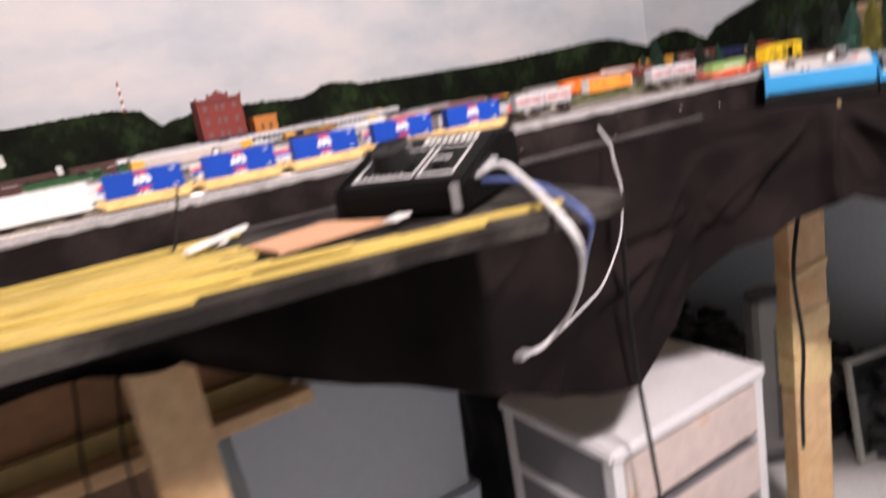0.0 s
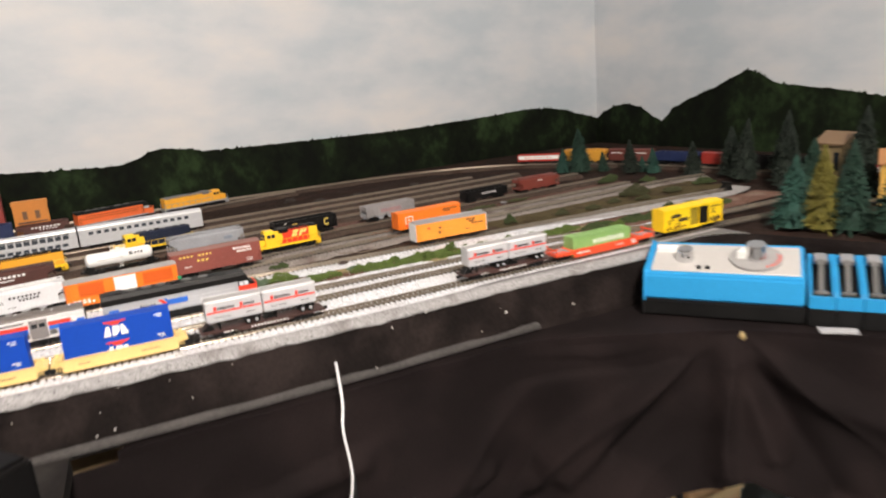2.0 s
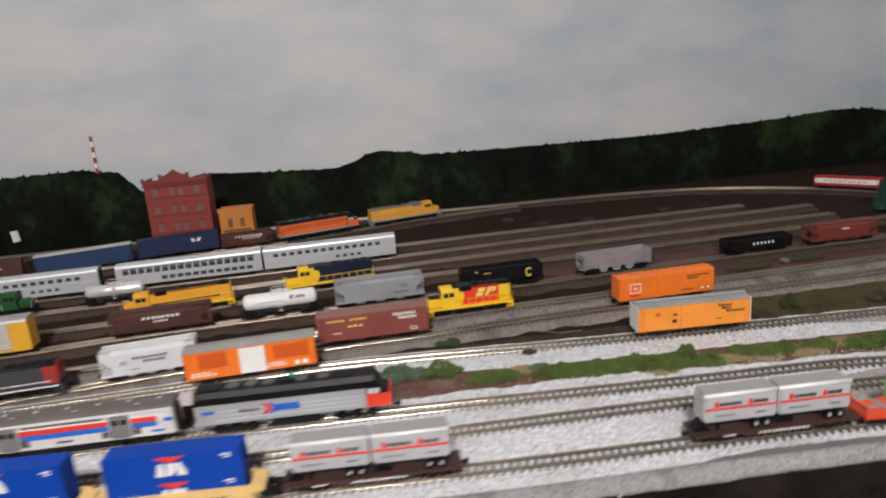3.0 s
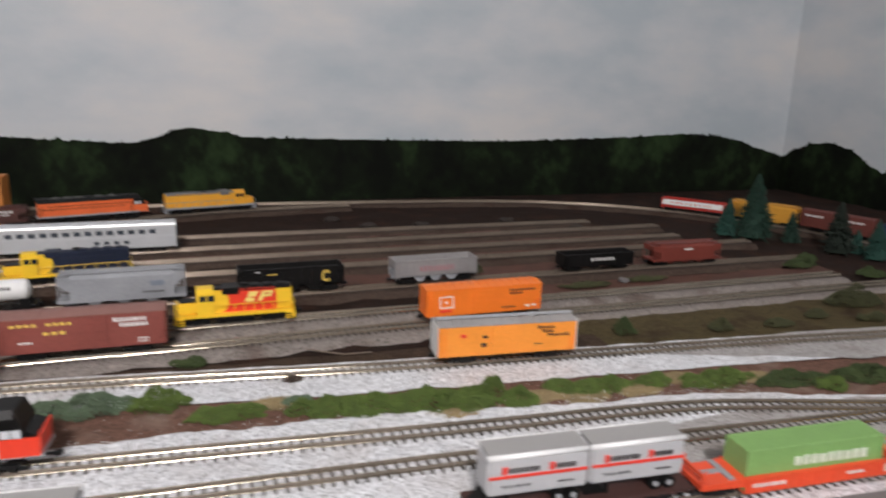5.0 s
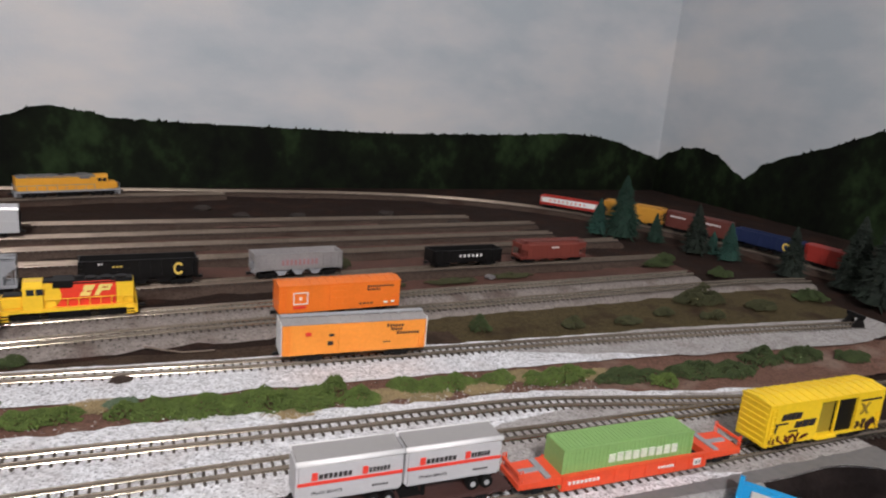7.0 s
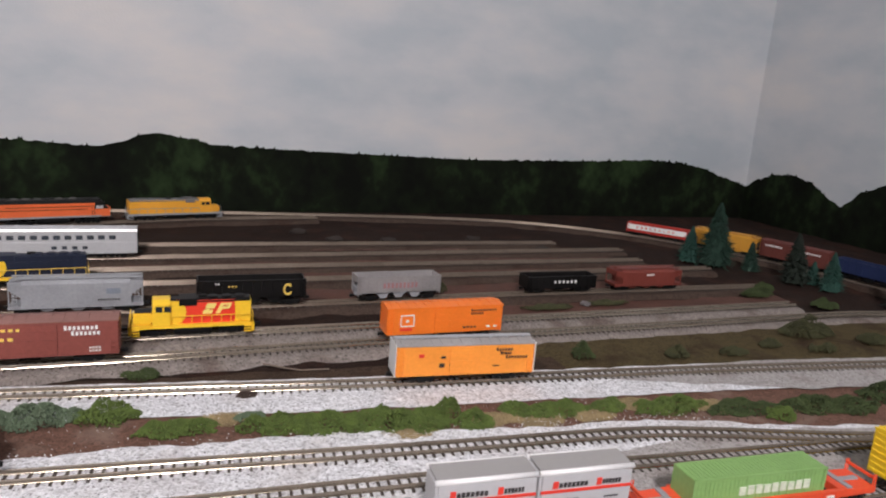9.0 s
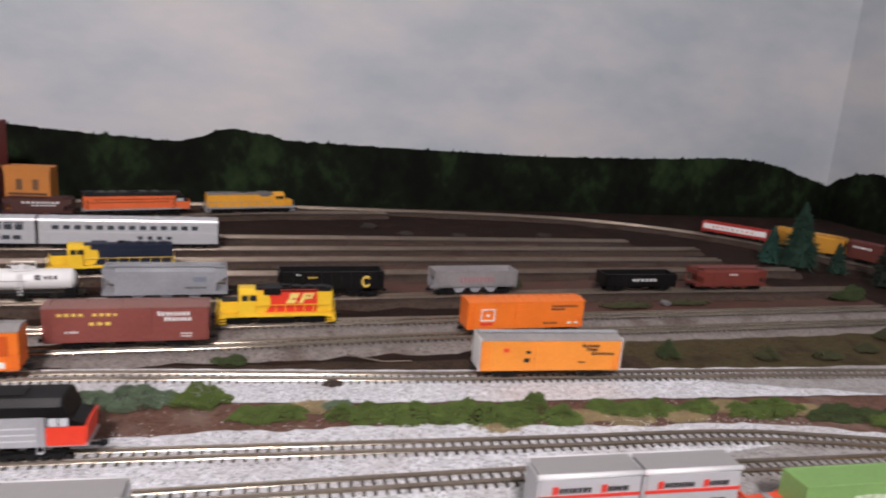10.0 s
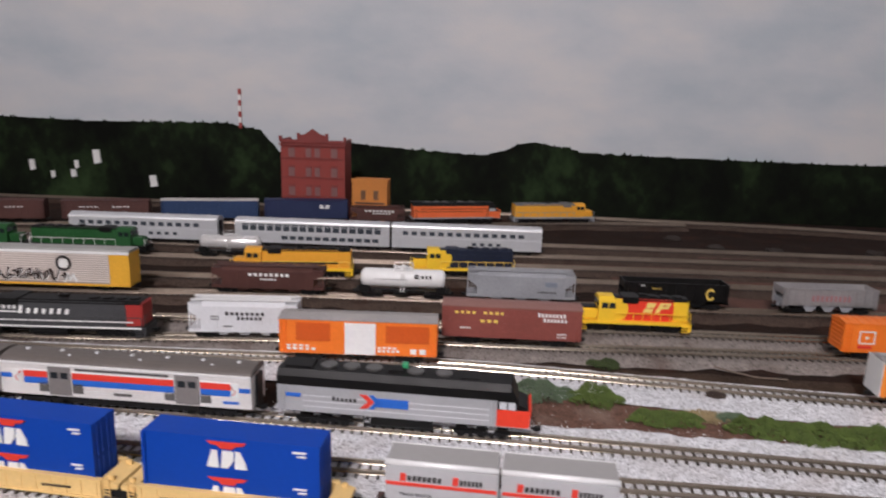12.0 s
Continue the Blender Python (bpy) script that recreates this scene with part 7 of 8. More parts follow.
ROW = [(-0.205, -0.012, 0.022, 0.010, 0.013, "grey"), (-0.165, -0.016, 0.013, 0.009, 0.015, "green"), (-0.128, -0.038, 0.016, 0.008, 0.009, "green"), (-0.090, -0.032, 0.007, 0.005, 0.007, "grey"), (-0.076, -0.046, 0.015, 0.009, 0.012, "green"),
       (-0.048, -0.050, 0.016, 0.011, 0.012, "green"), (-0.020, -0.052, 0.016, 0.011, 0.013, "green"), (0.006, -0.058, 0.014, 0.010, 0.013, "green"), (0.022, -0.050, 0.007, 0.008, 0.020, "green"), (0.036, -0.064, 0.009, 0.009, 0.012, "green"), (0.068, -0.054, 0.008, 0.007, 0.009, "green"),
       (0.092, -0.060, 0.020, 0.008, 0.009, "green"), (0.131, -0.062, 0.009, 0.007, 0.010, "green"), (0.172, -0.071, 0.020, 0.009, 0.011, "green"), (0.222, -0.083, 0.020, 0.009, 0.010, "dark"), (0.241, -0.096, 0.008, 0.008, 0.009, "green"), (0.275, -0.090, 0.018, 0.010, 0.012, "dark"), (0.305, -0.097, 0.016, 0.010, 0.010, "dark"),
       (0.345, -0.088, 0.012, 0.010, 0.016, "dark"), (0.385, -0.092, 0.016, 0.009, 0.014, "dark"), (0.430, -0.105, 0.012, 0.009, 0.010, "dark"), (0.165, 0.022, 0.007, 0.006, 0.014, "dark"), (0.246, 0.012, 0.008, 0.006, 0.009, "olive"), (0.300, 0.008, 0.010, 0.006, 0.008, "olive"), (0.350, 0.018, 0.008, 0.006, 0.008, "olive"), (0.415, 0.040, 0.020, 0.013, 0.020, "olive"),
       (0.465, 0.010, 0.012, 0.010, 0.012, "olive"), (0.390, 0.000, 0.010, 0.007, 0.010, "olive"), (0.105, 0.208, 0.012, 0.007, 0.013, "olive"), (0.130, 0.140, 0.016, 0.006, 0.006, "olive"), (0.200, 0.142, 0.018, 0.006, 0.005, "olive"), (0.270, 0.148, 0.016, 0.006, 0.005, "olive"),
       (-0.150, 0.040, 0.008, 0.006, 0.008, "dark"), (-0.302, 0.092, 0.014, 0.007, 0.016, "dark"), (0.470, 0.155, 0.014, 0.009, 0.018, "dark"), (0.500, 0.175, 0.010, 0.008, 0.014, "dark"), (0.520, 0.110, 0.012, 0.010, 0.012, "dark"), (0.55, 0.02, 0.014, 0.012, 0.014, "dark")]
for i, r in enumerate(ROW):
    bush(r[0], r[1], r[2] * 1.35, r[3] * 1.2, r[4] * 0.8, r[5], 400 + i)
for i, (x, y) in enumerate(((0.052, -0.062), (0.115, -0.070), (-0.105, -0.030), (0.150, -0.060), (0.200, -0.072), (-0.005, -0.068), (0.078, -0.070))):
    bush(x, y, 0.016, 0.008, 0.0015, "straw", 470 + i)

# loose ballast grains and debris
rnd = random.Random(5)
bm = B()
for i in range(4200):
    x = rnd.uniform(-0.5, 0.19)
    lo, hi = edge_y(x) + 0.004, y4(x) - 0.006
    y = lo + (hi - lo) * rnd.random()
    if rnd.random() < 0.45:
        y = min(yM(x), yB(x) + 0.03) + 0.018 + rnd.gauss(0, 0.007)
    s = rnd.uniform(0.0003, 0.00075)
    z = GROUND + 0.0048 + 0.0006 * noise.noise((x * 30, y * 30, 1))
    v = [bm.verts.new((x + s * rnd.uniform(-1, 1), y + s * rnd.uniform(-1, 1), z + rnd.uniform(-0.2, 0.3) * s)) for _ in range(3)] + [bm.verts.new((x, y, z + s * rnd.uniform(0.8, 1.5)))]
    for f in ((0, 1, 3), (1, 2, 3), (2, 0, 3)):
        bm.faces.new([v[k] for k in f])
single("gravel_grains", bm, mat("loose_grey_grains", (0.66, 0.65, 0.64), 0.9, 0, 0.85, 1600, 60), "loose pale gravel grains scattered over the ballast", "gravel", kind="stuff")
FLECK = mat("white_crumb", (0.66, 0.64, 0.60), 0.8, 0, 0.2, 400, 30)
for i in range(20):
    x = rnd.uniform(-0.42, 0.10)
    bm = B()
    k = rnd.random()
    s = rnd.uniform(0.0005, 0.0014)
    bmesh.ops.create_icosphere(bm, subdivisions=1, radius=s, matrix=Matrix.Translation((x, edge_y(x) - 0.0165 * k - 0.0035, 0.9985 - 0.036 * k)) @ Matrix.Rotation(rnd.uniform(0, 3), 4, "Y") @ Matrix.Diagonal((rnd.uniform(0.5, 1.6), 0.7, rnd.uniform(0.4, 0.9), 1)))
    single("debris_crumb", bm, FLECK, "pale crumb of ballast stuck to the black table edge", "crumb", "crumbs on the table edge")
bush(-0.089, -0.002, 0.0060, 0.0045, 0.0035, "brown", 490)
for x, y in ((0.155, -0.148), (0.245, 0.148)):
    bm = B()
    bmesh.ops.create_icosphere(bm, subdivisions=2, radius=0.006, matrix=Matrix.Translation((x, y, GROUND + 0.0045)) @ Matrix.Diagonal((1, 0.6, 0.4, 1)))
    for v in bm.verts:
        v.co += Vector((rnd.uniform(-1, 1), rnd.uniform(-1, 1), rnd.uniform(-1, 1))) * 0.0009
    single("rock", bm, mat("grey_rubble", (0.16, 0.15, 0.15), 0.9, 0, 0.4, 600, 60), "small rough grey rock lying on the gravel", "rock", "loose rocks")

for x, y in ((0.060, 0.452), (0.130, 0.448), (0.255, 0.455), (0.330, 0.395), (0.020, 0.500)):
    bm = B()
    bmesh.ops.create_icosphere(bm, subdivisions=2, radius=0.009, matrix=Matrix.Translation((x, y, GROUND + 0.0025)) @ Matrix.Diagonal((1.3, 0.7, 0.45, 1)))
    for v in bm.verts:
        v.co += Vector((rnd.uniform(-1, 1), rnd.uniform(-1, 1), rnd.uniform(-1, 1))) * 0.0014
    single("rock", bm, mat("dark_cinder_heap", (0.030, 0.022, 0.018), 0.9, 0, 0.4, 600, 60), "small dark cinder rock between the back tracks", "rock", "cinder rocks")

TWIG = mat("dry_grey_twig", (0.17, 0.13, 0.10), 0.85, 0, 0.3, 600, 60)
for pts in ([(-0.074, 0.047), (-0.064, 0.039), (-0.051, 0.031), (-0.032, 0.030)], [(-0.126, 0.101), (-0.121, 0.114)]):
    bm = B()
    tube(bm, [(x, y, GROUND + 0.0046) for x, y in pts], 0.0006, 5)
    single("twig", bm, TWIG, "thin dry twig lying on the dirt", "twig", "fallen twigs")

# buffer stop at the end of the yard track
bs = thing("bumper_post", "sooty black buffer stop at the end of a track", "buffer stop", on_track("T4", x=0.508))
bm = B()
for y in (-0.005, 0.005):
    prism(bm, [(-0.010, -0.002), (0.006, -0.002), (0.001, 0.009), (-0.001, 0.009)], y - 0.0008, y + 0.0008, "y")
part("frame", bm, SOOT, bs)
bm = B()
box(bm, -0.002, 0.001, -0.0085, 0.0085, 0.006, 0.0095)
part("beam", bm, SOOT, bs)

# ---------------------------------------------------------------- shelf with the black power pack
SHELF_Z = 0.9635
SHELF = mat("scuffed_black_board", (0.013, 0.011, 0.010), 0.7, 0, 0.45, 220, 12, 0.0004, (0.042, 0.038, 0.034), spec=0.2)
bm = B()
prism(bm, [(-1.7, -0.40), (-0.90, -0.405), (-0.60, -0.440), (-0.455, -0.478), (-0.430, -0.478), (-0.418, -0.466), (-0.385, -0.198), (-0.55, -0.178), (-1.7, -0.130)], SHELF_Z - 0.012, SHELF_Z, "z")
single("shelf", bm, SHELF, "scuffed black shelf board in front of the layout", kind="structure")

PACKM = mat("black_moulded_case", (0.0032, 0.0028, 0.0028), 0.55, 0, 0.3, 800, 30, 0.0002, spec=0.1)
pack = thing("power_pack", "black wedge-shaped train power pack with white panel outlines", "power pack", pose(-0.599, -0.2905, SHELF_Z + 0.0005, 0, 0, -55.9))
PW, PD = 0.128, 0.157
bm = B()
prism(bm, [(0, 0.004), (PD, 0.004), (PD, 0.058), (PD - 0.055, 0.060), (0.006, 0.034), (0, 0.030)], 0, PW)
bevel_all(bm, 0.0035, 3)
part("case", bm, PACKM, pack, smooth=False)
SL = math.degrees(math.atan2(0.060 - 0.034, PD - 0.055 - 0.006))


def on_panel(x, y, lift=0.0):
    return pose(x + 0.004, 0.006, 0.034, 0, 0, 0) @ pose(0, 0, 0, SL, 0, 0) @ pose(0, y, lift)


OUTLINE = mat("light_grey_print", (0.55, 0.55, 0.55), 0.5)
for x0, x1, y0, y1 in ((0.006, 0.068, 0.010, 0.074), (0.072, 0.108, 0.010, 0.074)):
    bm = B()
    t = 0.0022
    for a in ((x0, x1, y0, y0 + t * 2), (x0, x1, y1 - t, y1), (x0, x0 + t, y0 + t * 2, y1 - t), (x1 - t, x1, y0 + t * 2, y1 - t)):
        box(bm, *a, -0.0002, 0.0004)
    part("panel_outline", bm, OUTLINE, pack, at=on_panel(0, 0))
bm = B()
tube(bm, [(0.036, 0.042, -0.001), (0.036, 0.042, 0.004), (0.036, 0.042, 0.016), (0.036, 0.042, 0.017)], [0.021, 0.020, 0.017, 0.015], 24)
box(bm, 0.0345, 0.0375, 0.044, 0.060, 0.0168, 0.0185)
part("knob", bm, BLACK, pack, at=on_panel(0, 0), smooth=False)
for k in range(8):
    bm = B()
    box(bm, 0.010 + k * 0.0062, 0.0108 + k * 0.0062, 0.015 if k % 2 else 0.016, 0.0205, -0.0001, 0.0004)
    part("scale_mark", bm, OUTLINE, pack, at=on_panel(0, 0))
bm = B()
box(bm, 0.076, 0.094, 0.044, 0.049, -0.0002, 0.0004)
part("switch_plate", bm, OUTLINE, pack, at=on_panel(0, 0))
bm = B()
box(bm, 0.083, 0.091, 0.026, 0.036, 0, 0.004)
part("switch", bm, BLACK, pack, at=on_panel(0, 0))
bm = B()
tube(bm, [(0.015, 0.080, -0.001), (0.015, 0.080, 0.003)], 0.0024, 12)
part("pilot_light", bm, glow("red_pilot_glow", (1.0, 0.10, 0.06), 2.5), pack, "glowing red pilot lamp", at=on_panel(0, 0))
bm = B()
for k in range(9):
    box(bm, 0.050 + k * 0.0066, 0.0548 + k * 0.0066, 0.086, 0.095 + (0.002 if k in (0, 6) else 0), -0.0002, 0.0004)
part("white_print", bm, LETTER_W, pack, at=on_panel(0, 0))["kind"] = "stuff"
bm = B()
for k in range(2):
    box(bm, 0.014 + k * 0.012, 0.024 + k * 0.012, 0.088, 0.0905, -0.0002, 0.0004)
part("small_print", bm, OUTLINE, pack, at=on_panel(0, 0))["kind"] = "stuff"
for k in range(4):
    bm = B()
    y = 0.030 + k * 0.013
    tube(bm, [(PW - 0.001, y, 0.030 + k * 0.002), (PW + 0.006, y, 0.030 + k * 0.002)], [0.0035, 0.0030], 10)
    part("terminal_screw", bm, BRIGHT, pack)
for x, y in ((0.012, 0.014), (PW - 0.012, 0.014), (0.012, PD - 0.014), (PW - 0.012, PD - 0.014)):
    bm = B()
    tube(bm, [(x, y, -0.0004), (x, y, 0.006)], 0.006, 12)
    part("foot", bm, BLACK, pack)
bm = B()
box(bm, PW - 0.0145, PW - 0.006, -0.0006, 0.0006, 0.006, 0.030)
part("grey_label", bm, mat("grey_sticker", (0.28, 0.28, 0.29), 0.5), pack)

YSTICK = mat("yellow_dyed_strip", (0.58, 0.43, 0.11), 0.5, 0, 0.15, 250, 20)
STICKS = [((-1.25, -0.205), (-0.600, -0.402)), ((-1.25, -0.235), (-0.565, -0.416)), ((-1.25, -0.262), (-0.542, -0.438)), ((-1.25, -0.222), (-0.640, -0.402)), ((-1.25, -0.165), (-0.670, -0.288)), ((-1.25, -0.180), (-0.690, -0.322)), ((-1.25, -0.135), (-0.665, -0.190)), ((-1.25, -0.192), (-0.700, -0.345)),
          ((-0.575, -0.412), (-0.468, -0.446)), ((-1.25, -0.275), (-0.76, -0.405)), ((-1.25, -0.150), (-0.78, -0.240))]
for k in range(16):
    STICKS.append(((-1.28, -0.150 - 0.0085 * k), (-0.69 - 0.012 * (k % 4), -0.225 - 0.0112 * k)))
for i, (a, b) in enumerate(STICKS):
    bm = B()
    r = 0.0028
    d = Vector((b[0] - a[0], b[1] - a[1], 0)).normalized()
    n = Vector((-d.y, d.x, 0)) * r
    za = SHELF_Z + 0.0006 + (0.0042 if i in (3, 7) else 0)
    pts = [Vector((*a, za)), Vector((a[0] * 0.5 + b[0] * 0.5, a[1] * 0.5 + b[1] * 0.5 + rnd.uniform(-0.003, 0.003), za)), Vector((*b, za))]
    rows = [[bm.verts.new(p - n), bm.verts.new(p + n), bm.verts.new(p + n + Vector((0, 0, 0.004))), bm.verts.new(p - n + Vector((0, 0, 0.004)))] for p in pts]
    for p, q in zip(rows, rows[1:]):
        for k in range(4):
            bm.faces.new((p[k], p[(k + 1) % 4], q[(k + 1) % 4], q[k]))
    bm.faces.new(rows[0]), bm.faces.new(rows[-1])
    single("yellow_strip", bm, YSTICK, "long thin yellow wooden strip lying on the shelf", "wood strip", "yellow strips")


def flat_slip(name, label, category, corners, t, m, z=SHELF_Z + 0.001):
    bm = B()
    prism(bm, corners, z, z + t, "z")
    return single(name, bm, m, label, category)


flat_slip("tan_card", "tan cardboard sheet lying across the yellow strips", "cardboard", [(-0.614, -0.282), (-0.580, -0.352), (-0.683, -0.356), (-0.690, -0.298)], 0.003, mat("tan_card_paper", (0.52, 0.29, 0.17), 0.7, 0, 0.08, 200, 14), SHELF_Z + 0.0055)
flat_slip("paper_scrap", "small crumpled white paper scrap on the shelf", "paper", [(-0.590, -0.360), (-0.572, -0.352), (-0.564, -0.362), (-0.584, -0.372)], 0.002, LETTER_W, SHELF_Z + 0.009)
flat_slip("white_strip", "narrow white plastic strip on the shelf", "plastic strip", [(-0.735, -0.262), (-0.668, -0.212), (-0.664, -0.217), (-0.731, -0.268)], 0.004, LETTER_W, SHELF_Z + 0.009)
flat_slip("note_card", "small white note card on the shelf", "card", [(-0.705, -0.225), (-0.693, -0.218), (-0.688, -0.236), (-0.700, -0.243)], 0.002, LETTER_W, SHELF_Z + 0.005)
bm = B()
tube(bm, [(-0.735, -0.215, SHELF_Z + 0.004), (-0.722, -0.200, SHELF_Z + 0.030), (-0.712, -0.190, SHELF_Z + 0.060)], 0.0014, 6)
single("hobby_tool", bm, BLACK, "thin black hobby tool propped on the strips", "tool")

# ---------------------------------------------------------------- blue controls on the ledge
LEDGE_Z = 0.956
BLUE = mat("turquoise_blue_plastic", (0.010, 0.26, 0.55), 0.42, 0, 0.06, 300, 20)
GREYTOP = mat("pale_grey_control_plate", (0.50, 0.48, 0.46), 0.4, 0.1, 0.06, 300, 20)
frame_ctl = pose(0.123, -0.250, LEDGE_Z + 0.001, 0, 0, -56)
ctl = thing("train_controller", "turquoise blue train controller with a grey top and chrome knobs", "train controller", frame_ctl)
CW, CD = 0.142, 0.072
bm = B()
prism(bm, [(0, 0), (CD, 0), (CD, 0.018), (0, 0.016)], -0.001, CW + 0.001)
bevel_all(bm, 0.0015, 2)
part("base", bm, BLACK, ctl)
bm = B()
prism(bm, [(0.001, 0.0162), (CD - 0.001, 0.0182), (CD - 0.003, 0.056), (CD - 0.008, 0.058), (0.008, 0.043), (0.004, 0.040)], 0, CW)
bevel_all(bm, 0.002, 2)
part("case", bm, BLUE, ctl)
ANG = math.degrees(math.atan2(0.058 - 0.043, CD - 0.016))
top = pose(0, 0.008, 0.0432, ANG, 0, 0)
bm = B()
box(bm, 0.006, CW - 0.004, 0.0, CD - 0.020, -0.001, 0.0012)
bevel_all(bm, 0.0005)
part("top_plate", bm, GREYTOP, ctl, at=top)
bm = B()
tube(bm, [(0.036, 0.022, 0.001), (0.036, 0.022, 0.013), (0.036, 0.022, 0.0135)], [0.0085, 0.0075, 0.006], 20)
part("direction_knob", bm, CHROME, ctl, "small chrome knob", at=top, smooth=False)
bm = B()
box(bm, 0.008, 0.030, 0.034, 0.040, 0.001, 0.006)
part("lever", bm, LETTER_W, ctl, at=top)
dial = B()
tube(dial, [(0.100, 0.026, 0.001), (0.100, 0.026, 0.004)], 0.0235, 28)
d = part("dial_plate", dial, mat("darker_grey_dial", (0.30, 0.29, 0.285), 0.4), ctl, at=top)
bm = B()
tube(bm, [(0.100, 0.026, 0.004), (0.100, 0.026, 0.010), (0.100, 0.026, 0.018), (0.100, 0.026, 0.0185)], [0.0105, 0.0095, 0.0085, 0.007], 20)
part("throttle_knob", bm, CHROME, d, "bright chrome throttle knob")
bm = B()
prism(bm, [(0.083, 0.022), (0.094, 0.022), (0.089, 0.034)], 0.004, 0.0115, "z")
part("pointer", bm, LETTER_W, d)
bm = B()
for k in range(7):
    a = math.radians(-60 + k * 12)
    box(bm, 0.100 + 0.0205 * math.cos(a) - 0.0012, 0.100 + 0.0205 * math.cos(a) + 0.0012, 0.026 + 0.0205 * math.sin(a) - 0.001, 0.026 + 0.0205 * math.sin(a) + 0.001, 0.004, 0.0046)
part("red_scale", bm, LETTER_R, d)
for x in (0.050, 0.058):
    bm = B()
    tube(bm, [(x, 0.006, 0.001), (x, 0.006, 0.003)], 0.0024, 10)
    part("socket", bm, BLACK, ctl, at=top)


def turnout_lever(i):
    m = frame_ctl @ pose(CW + 0.003 + i * 0.0216, -0.001, 0, 0, 0, 0)
    t = thing("turnout_switch", "turquoise blue turnout switch with a chrome lever in a dark well", "turnout switch", m, "turnout switches")
    w, d = 0.0210, 0.066
    bm = B()
    box(bm, 0, w, 0, d, 0, 0.016)
    part("base", bm, BLACK, t)
    bm = B()
    for a, b in ((0, 0.0024), (w - 0.0024, w)):
        prism(bm, [(0.001, 0.0162), (d - 0.001, 0.0162), (d - 0.002, 0.050), (d - 0.006, 0.052), (0.004, 0.031), (0.001, 0.028)], a, b)
    prism(bm, [(0.001, 0.0162), (0.0045, 0.0162), (0.0045, 0.0275), (0.001, 0.0275)], 0.0024, w - 0.0024)
    box(bm, 0.0024, w - 0.0024, d - 0.006, d - 0.002, 0.0162, 0.050)
    part("case", bm, BLUE, t)
    bm = B()
    prism(bm, [(0.0046, 0.0162), (d - 0.0061, 0.0162), (d - 0.0061, 0.042), (0.0046, 0.0225)], 0.0025, w - 0.0025)
    part("well", bm, BLACK, t)
    bm = B()
    prism(bm, [(0.012, 0.0225), (0.018, 0.0245), (d - 0.014, 0.049), (d - 0.020, 0.0505)], w / 2 - 0.0022, w / 2 + 0.0022)
    prism(bm, [(d - 0.022, 0.046), (d - 0.007, 0.0505), (d - 0.007, 0.0530), (d - 0.022, 0.0490)], 0.0050, w - 0.0050)
    tube(bm, [(0.0050, 0.014, 0.0270), (w - 0.0050, 0.014, 0.0270)], 0.0026, 10)
    part("lever", bm, CHROME, t, "chrome lever")


for i in range(5):
    turnout_lever(i)
bm = B()
tube(bm, [tuple(frame_ctl @ Vector(p)) for p in ((0.250, 0.05, 0.045), (0.262, 0.055, 0.050), (0.275, 0.045, 0.036), (0.300, 0.02, 0.010), (0.320, -0.01, 0.004))], 0.0016, 8)
single("grey_cable", bm, LETTER_W, "pale plastic cable leaving the turnout switches", "cable", smooth=True)
flat_slip("torn_wrapper", "scrap of clear plastic wrapper under the switches", "wrapper", [(0.202, -0.380), (0.222, -0.404), (0.215, -0.410), (0.194, -0.388)], 0.002, mat("clear_wrap", (0.45, 0.45, 0.46), 0.2), LEDGE_Z + 0.001)

# ---------------------------------------------------------------- ledge and black cloth
CLOTH = mat("black_cotton_cloth", (0.0082, 0.0056, 0.0057), 0.85, 0, 0.3, 500, 9, 0.0002, (0.0130, 0.0088, 0.0087), spec=0.1)
PIN = Vector((0.152, -0.336))


def hem_at(hem, x):
    for (a, za), (b, zb) in zip(hem, hem[1:]):
        if a <= x <= b:
            return za + (zb - za) * (x - a) / (b - a)
    return hem[-1][1]


# fold lines in the cloth: ends (x, z), depth, half width
FOLDS = [((0.140, 0.957), (0.018, 0.819), 0.011, 0.010), ((0.140, 0.957), (0.059, 0.844), -0.010, 0.009), ((0.143, 0.957), (0.139, 0.830), 0.010, 0.009), ((0.148, 0.954), (0.205, 0.815), -0.012, 0.010), ((0.148, 0.954), (0.175, 0.849), 0.010, 0.008),
         ((0.102, 0.923), (-0.016, 0.824), 0.010, 0.010), ((-0.039, 0.926), (0.107, 0.936), -0.005, 0.006), ((-0.333, 0.875), (-0.179, 0.894), 0.010, 0.011), ((-0.292, 0.894), (-0.149, 0.927), -0.008, 0.009), ((0.025, 0.860), (-0.086, 0.726), 0.012, 0.012),
         ((-0.254, 0.799), (-0.014, 0.830), -0.011, 0.012), ((0.234, 0.900), (0.300, 0.850), 0.009, 0.009), ((-0.100, 0.941), (0.037, 0.935), -0.005, 0.006), ((-0.20, 0.70), (-0.06, 0.84), 0.012, 0.013), ((-0.30, 0.74), (-0.12, 0.80), 0.011, 0.012), ((-0.15, 0.68), (-0.02, 0.80), -0.010, 0.011), ((0.15, 0.94), (0.36, 0.78), 0.010, 0.011)]


def folded(x, z):
    out = 0.0
    for (xa, za), (xb, zb), depth, width in FOLDS:
        dx, dz = xb - xa, zb - za
        k = max(0.0, min(1.0, ((x - xa) * dx + (z - za) * dz) / (dx * dx + dz * dz)))
        d = math.hypot(x - xa - dx * k, z - za - dz * k) / width
        if d < 3:
            out += depth * math.exp(-d * d) * min(1, 0.25 + 3 * k)
    return out


def crease(v):
    """A sharp-edged fold: broad swells with narrow valleys."""
    return 1 - 2 * abs(math.sin(v)) ** 0.55


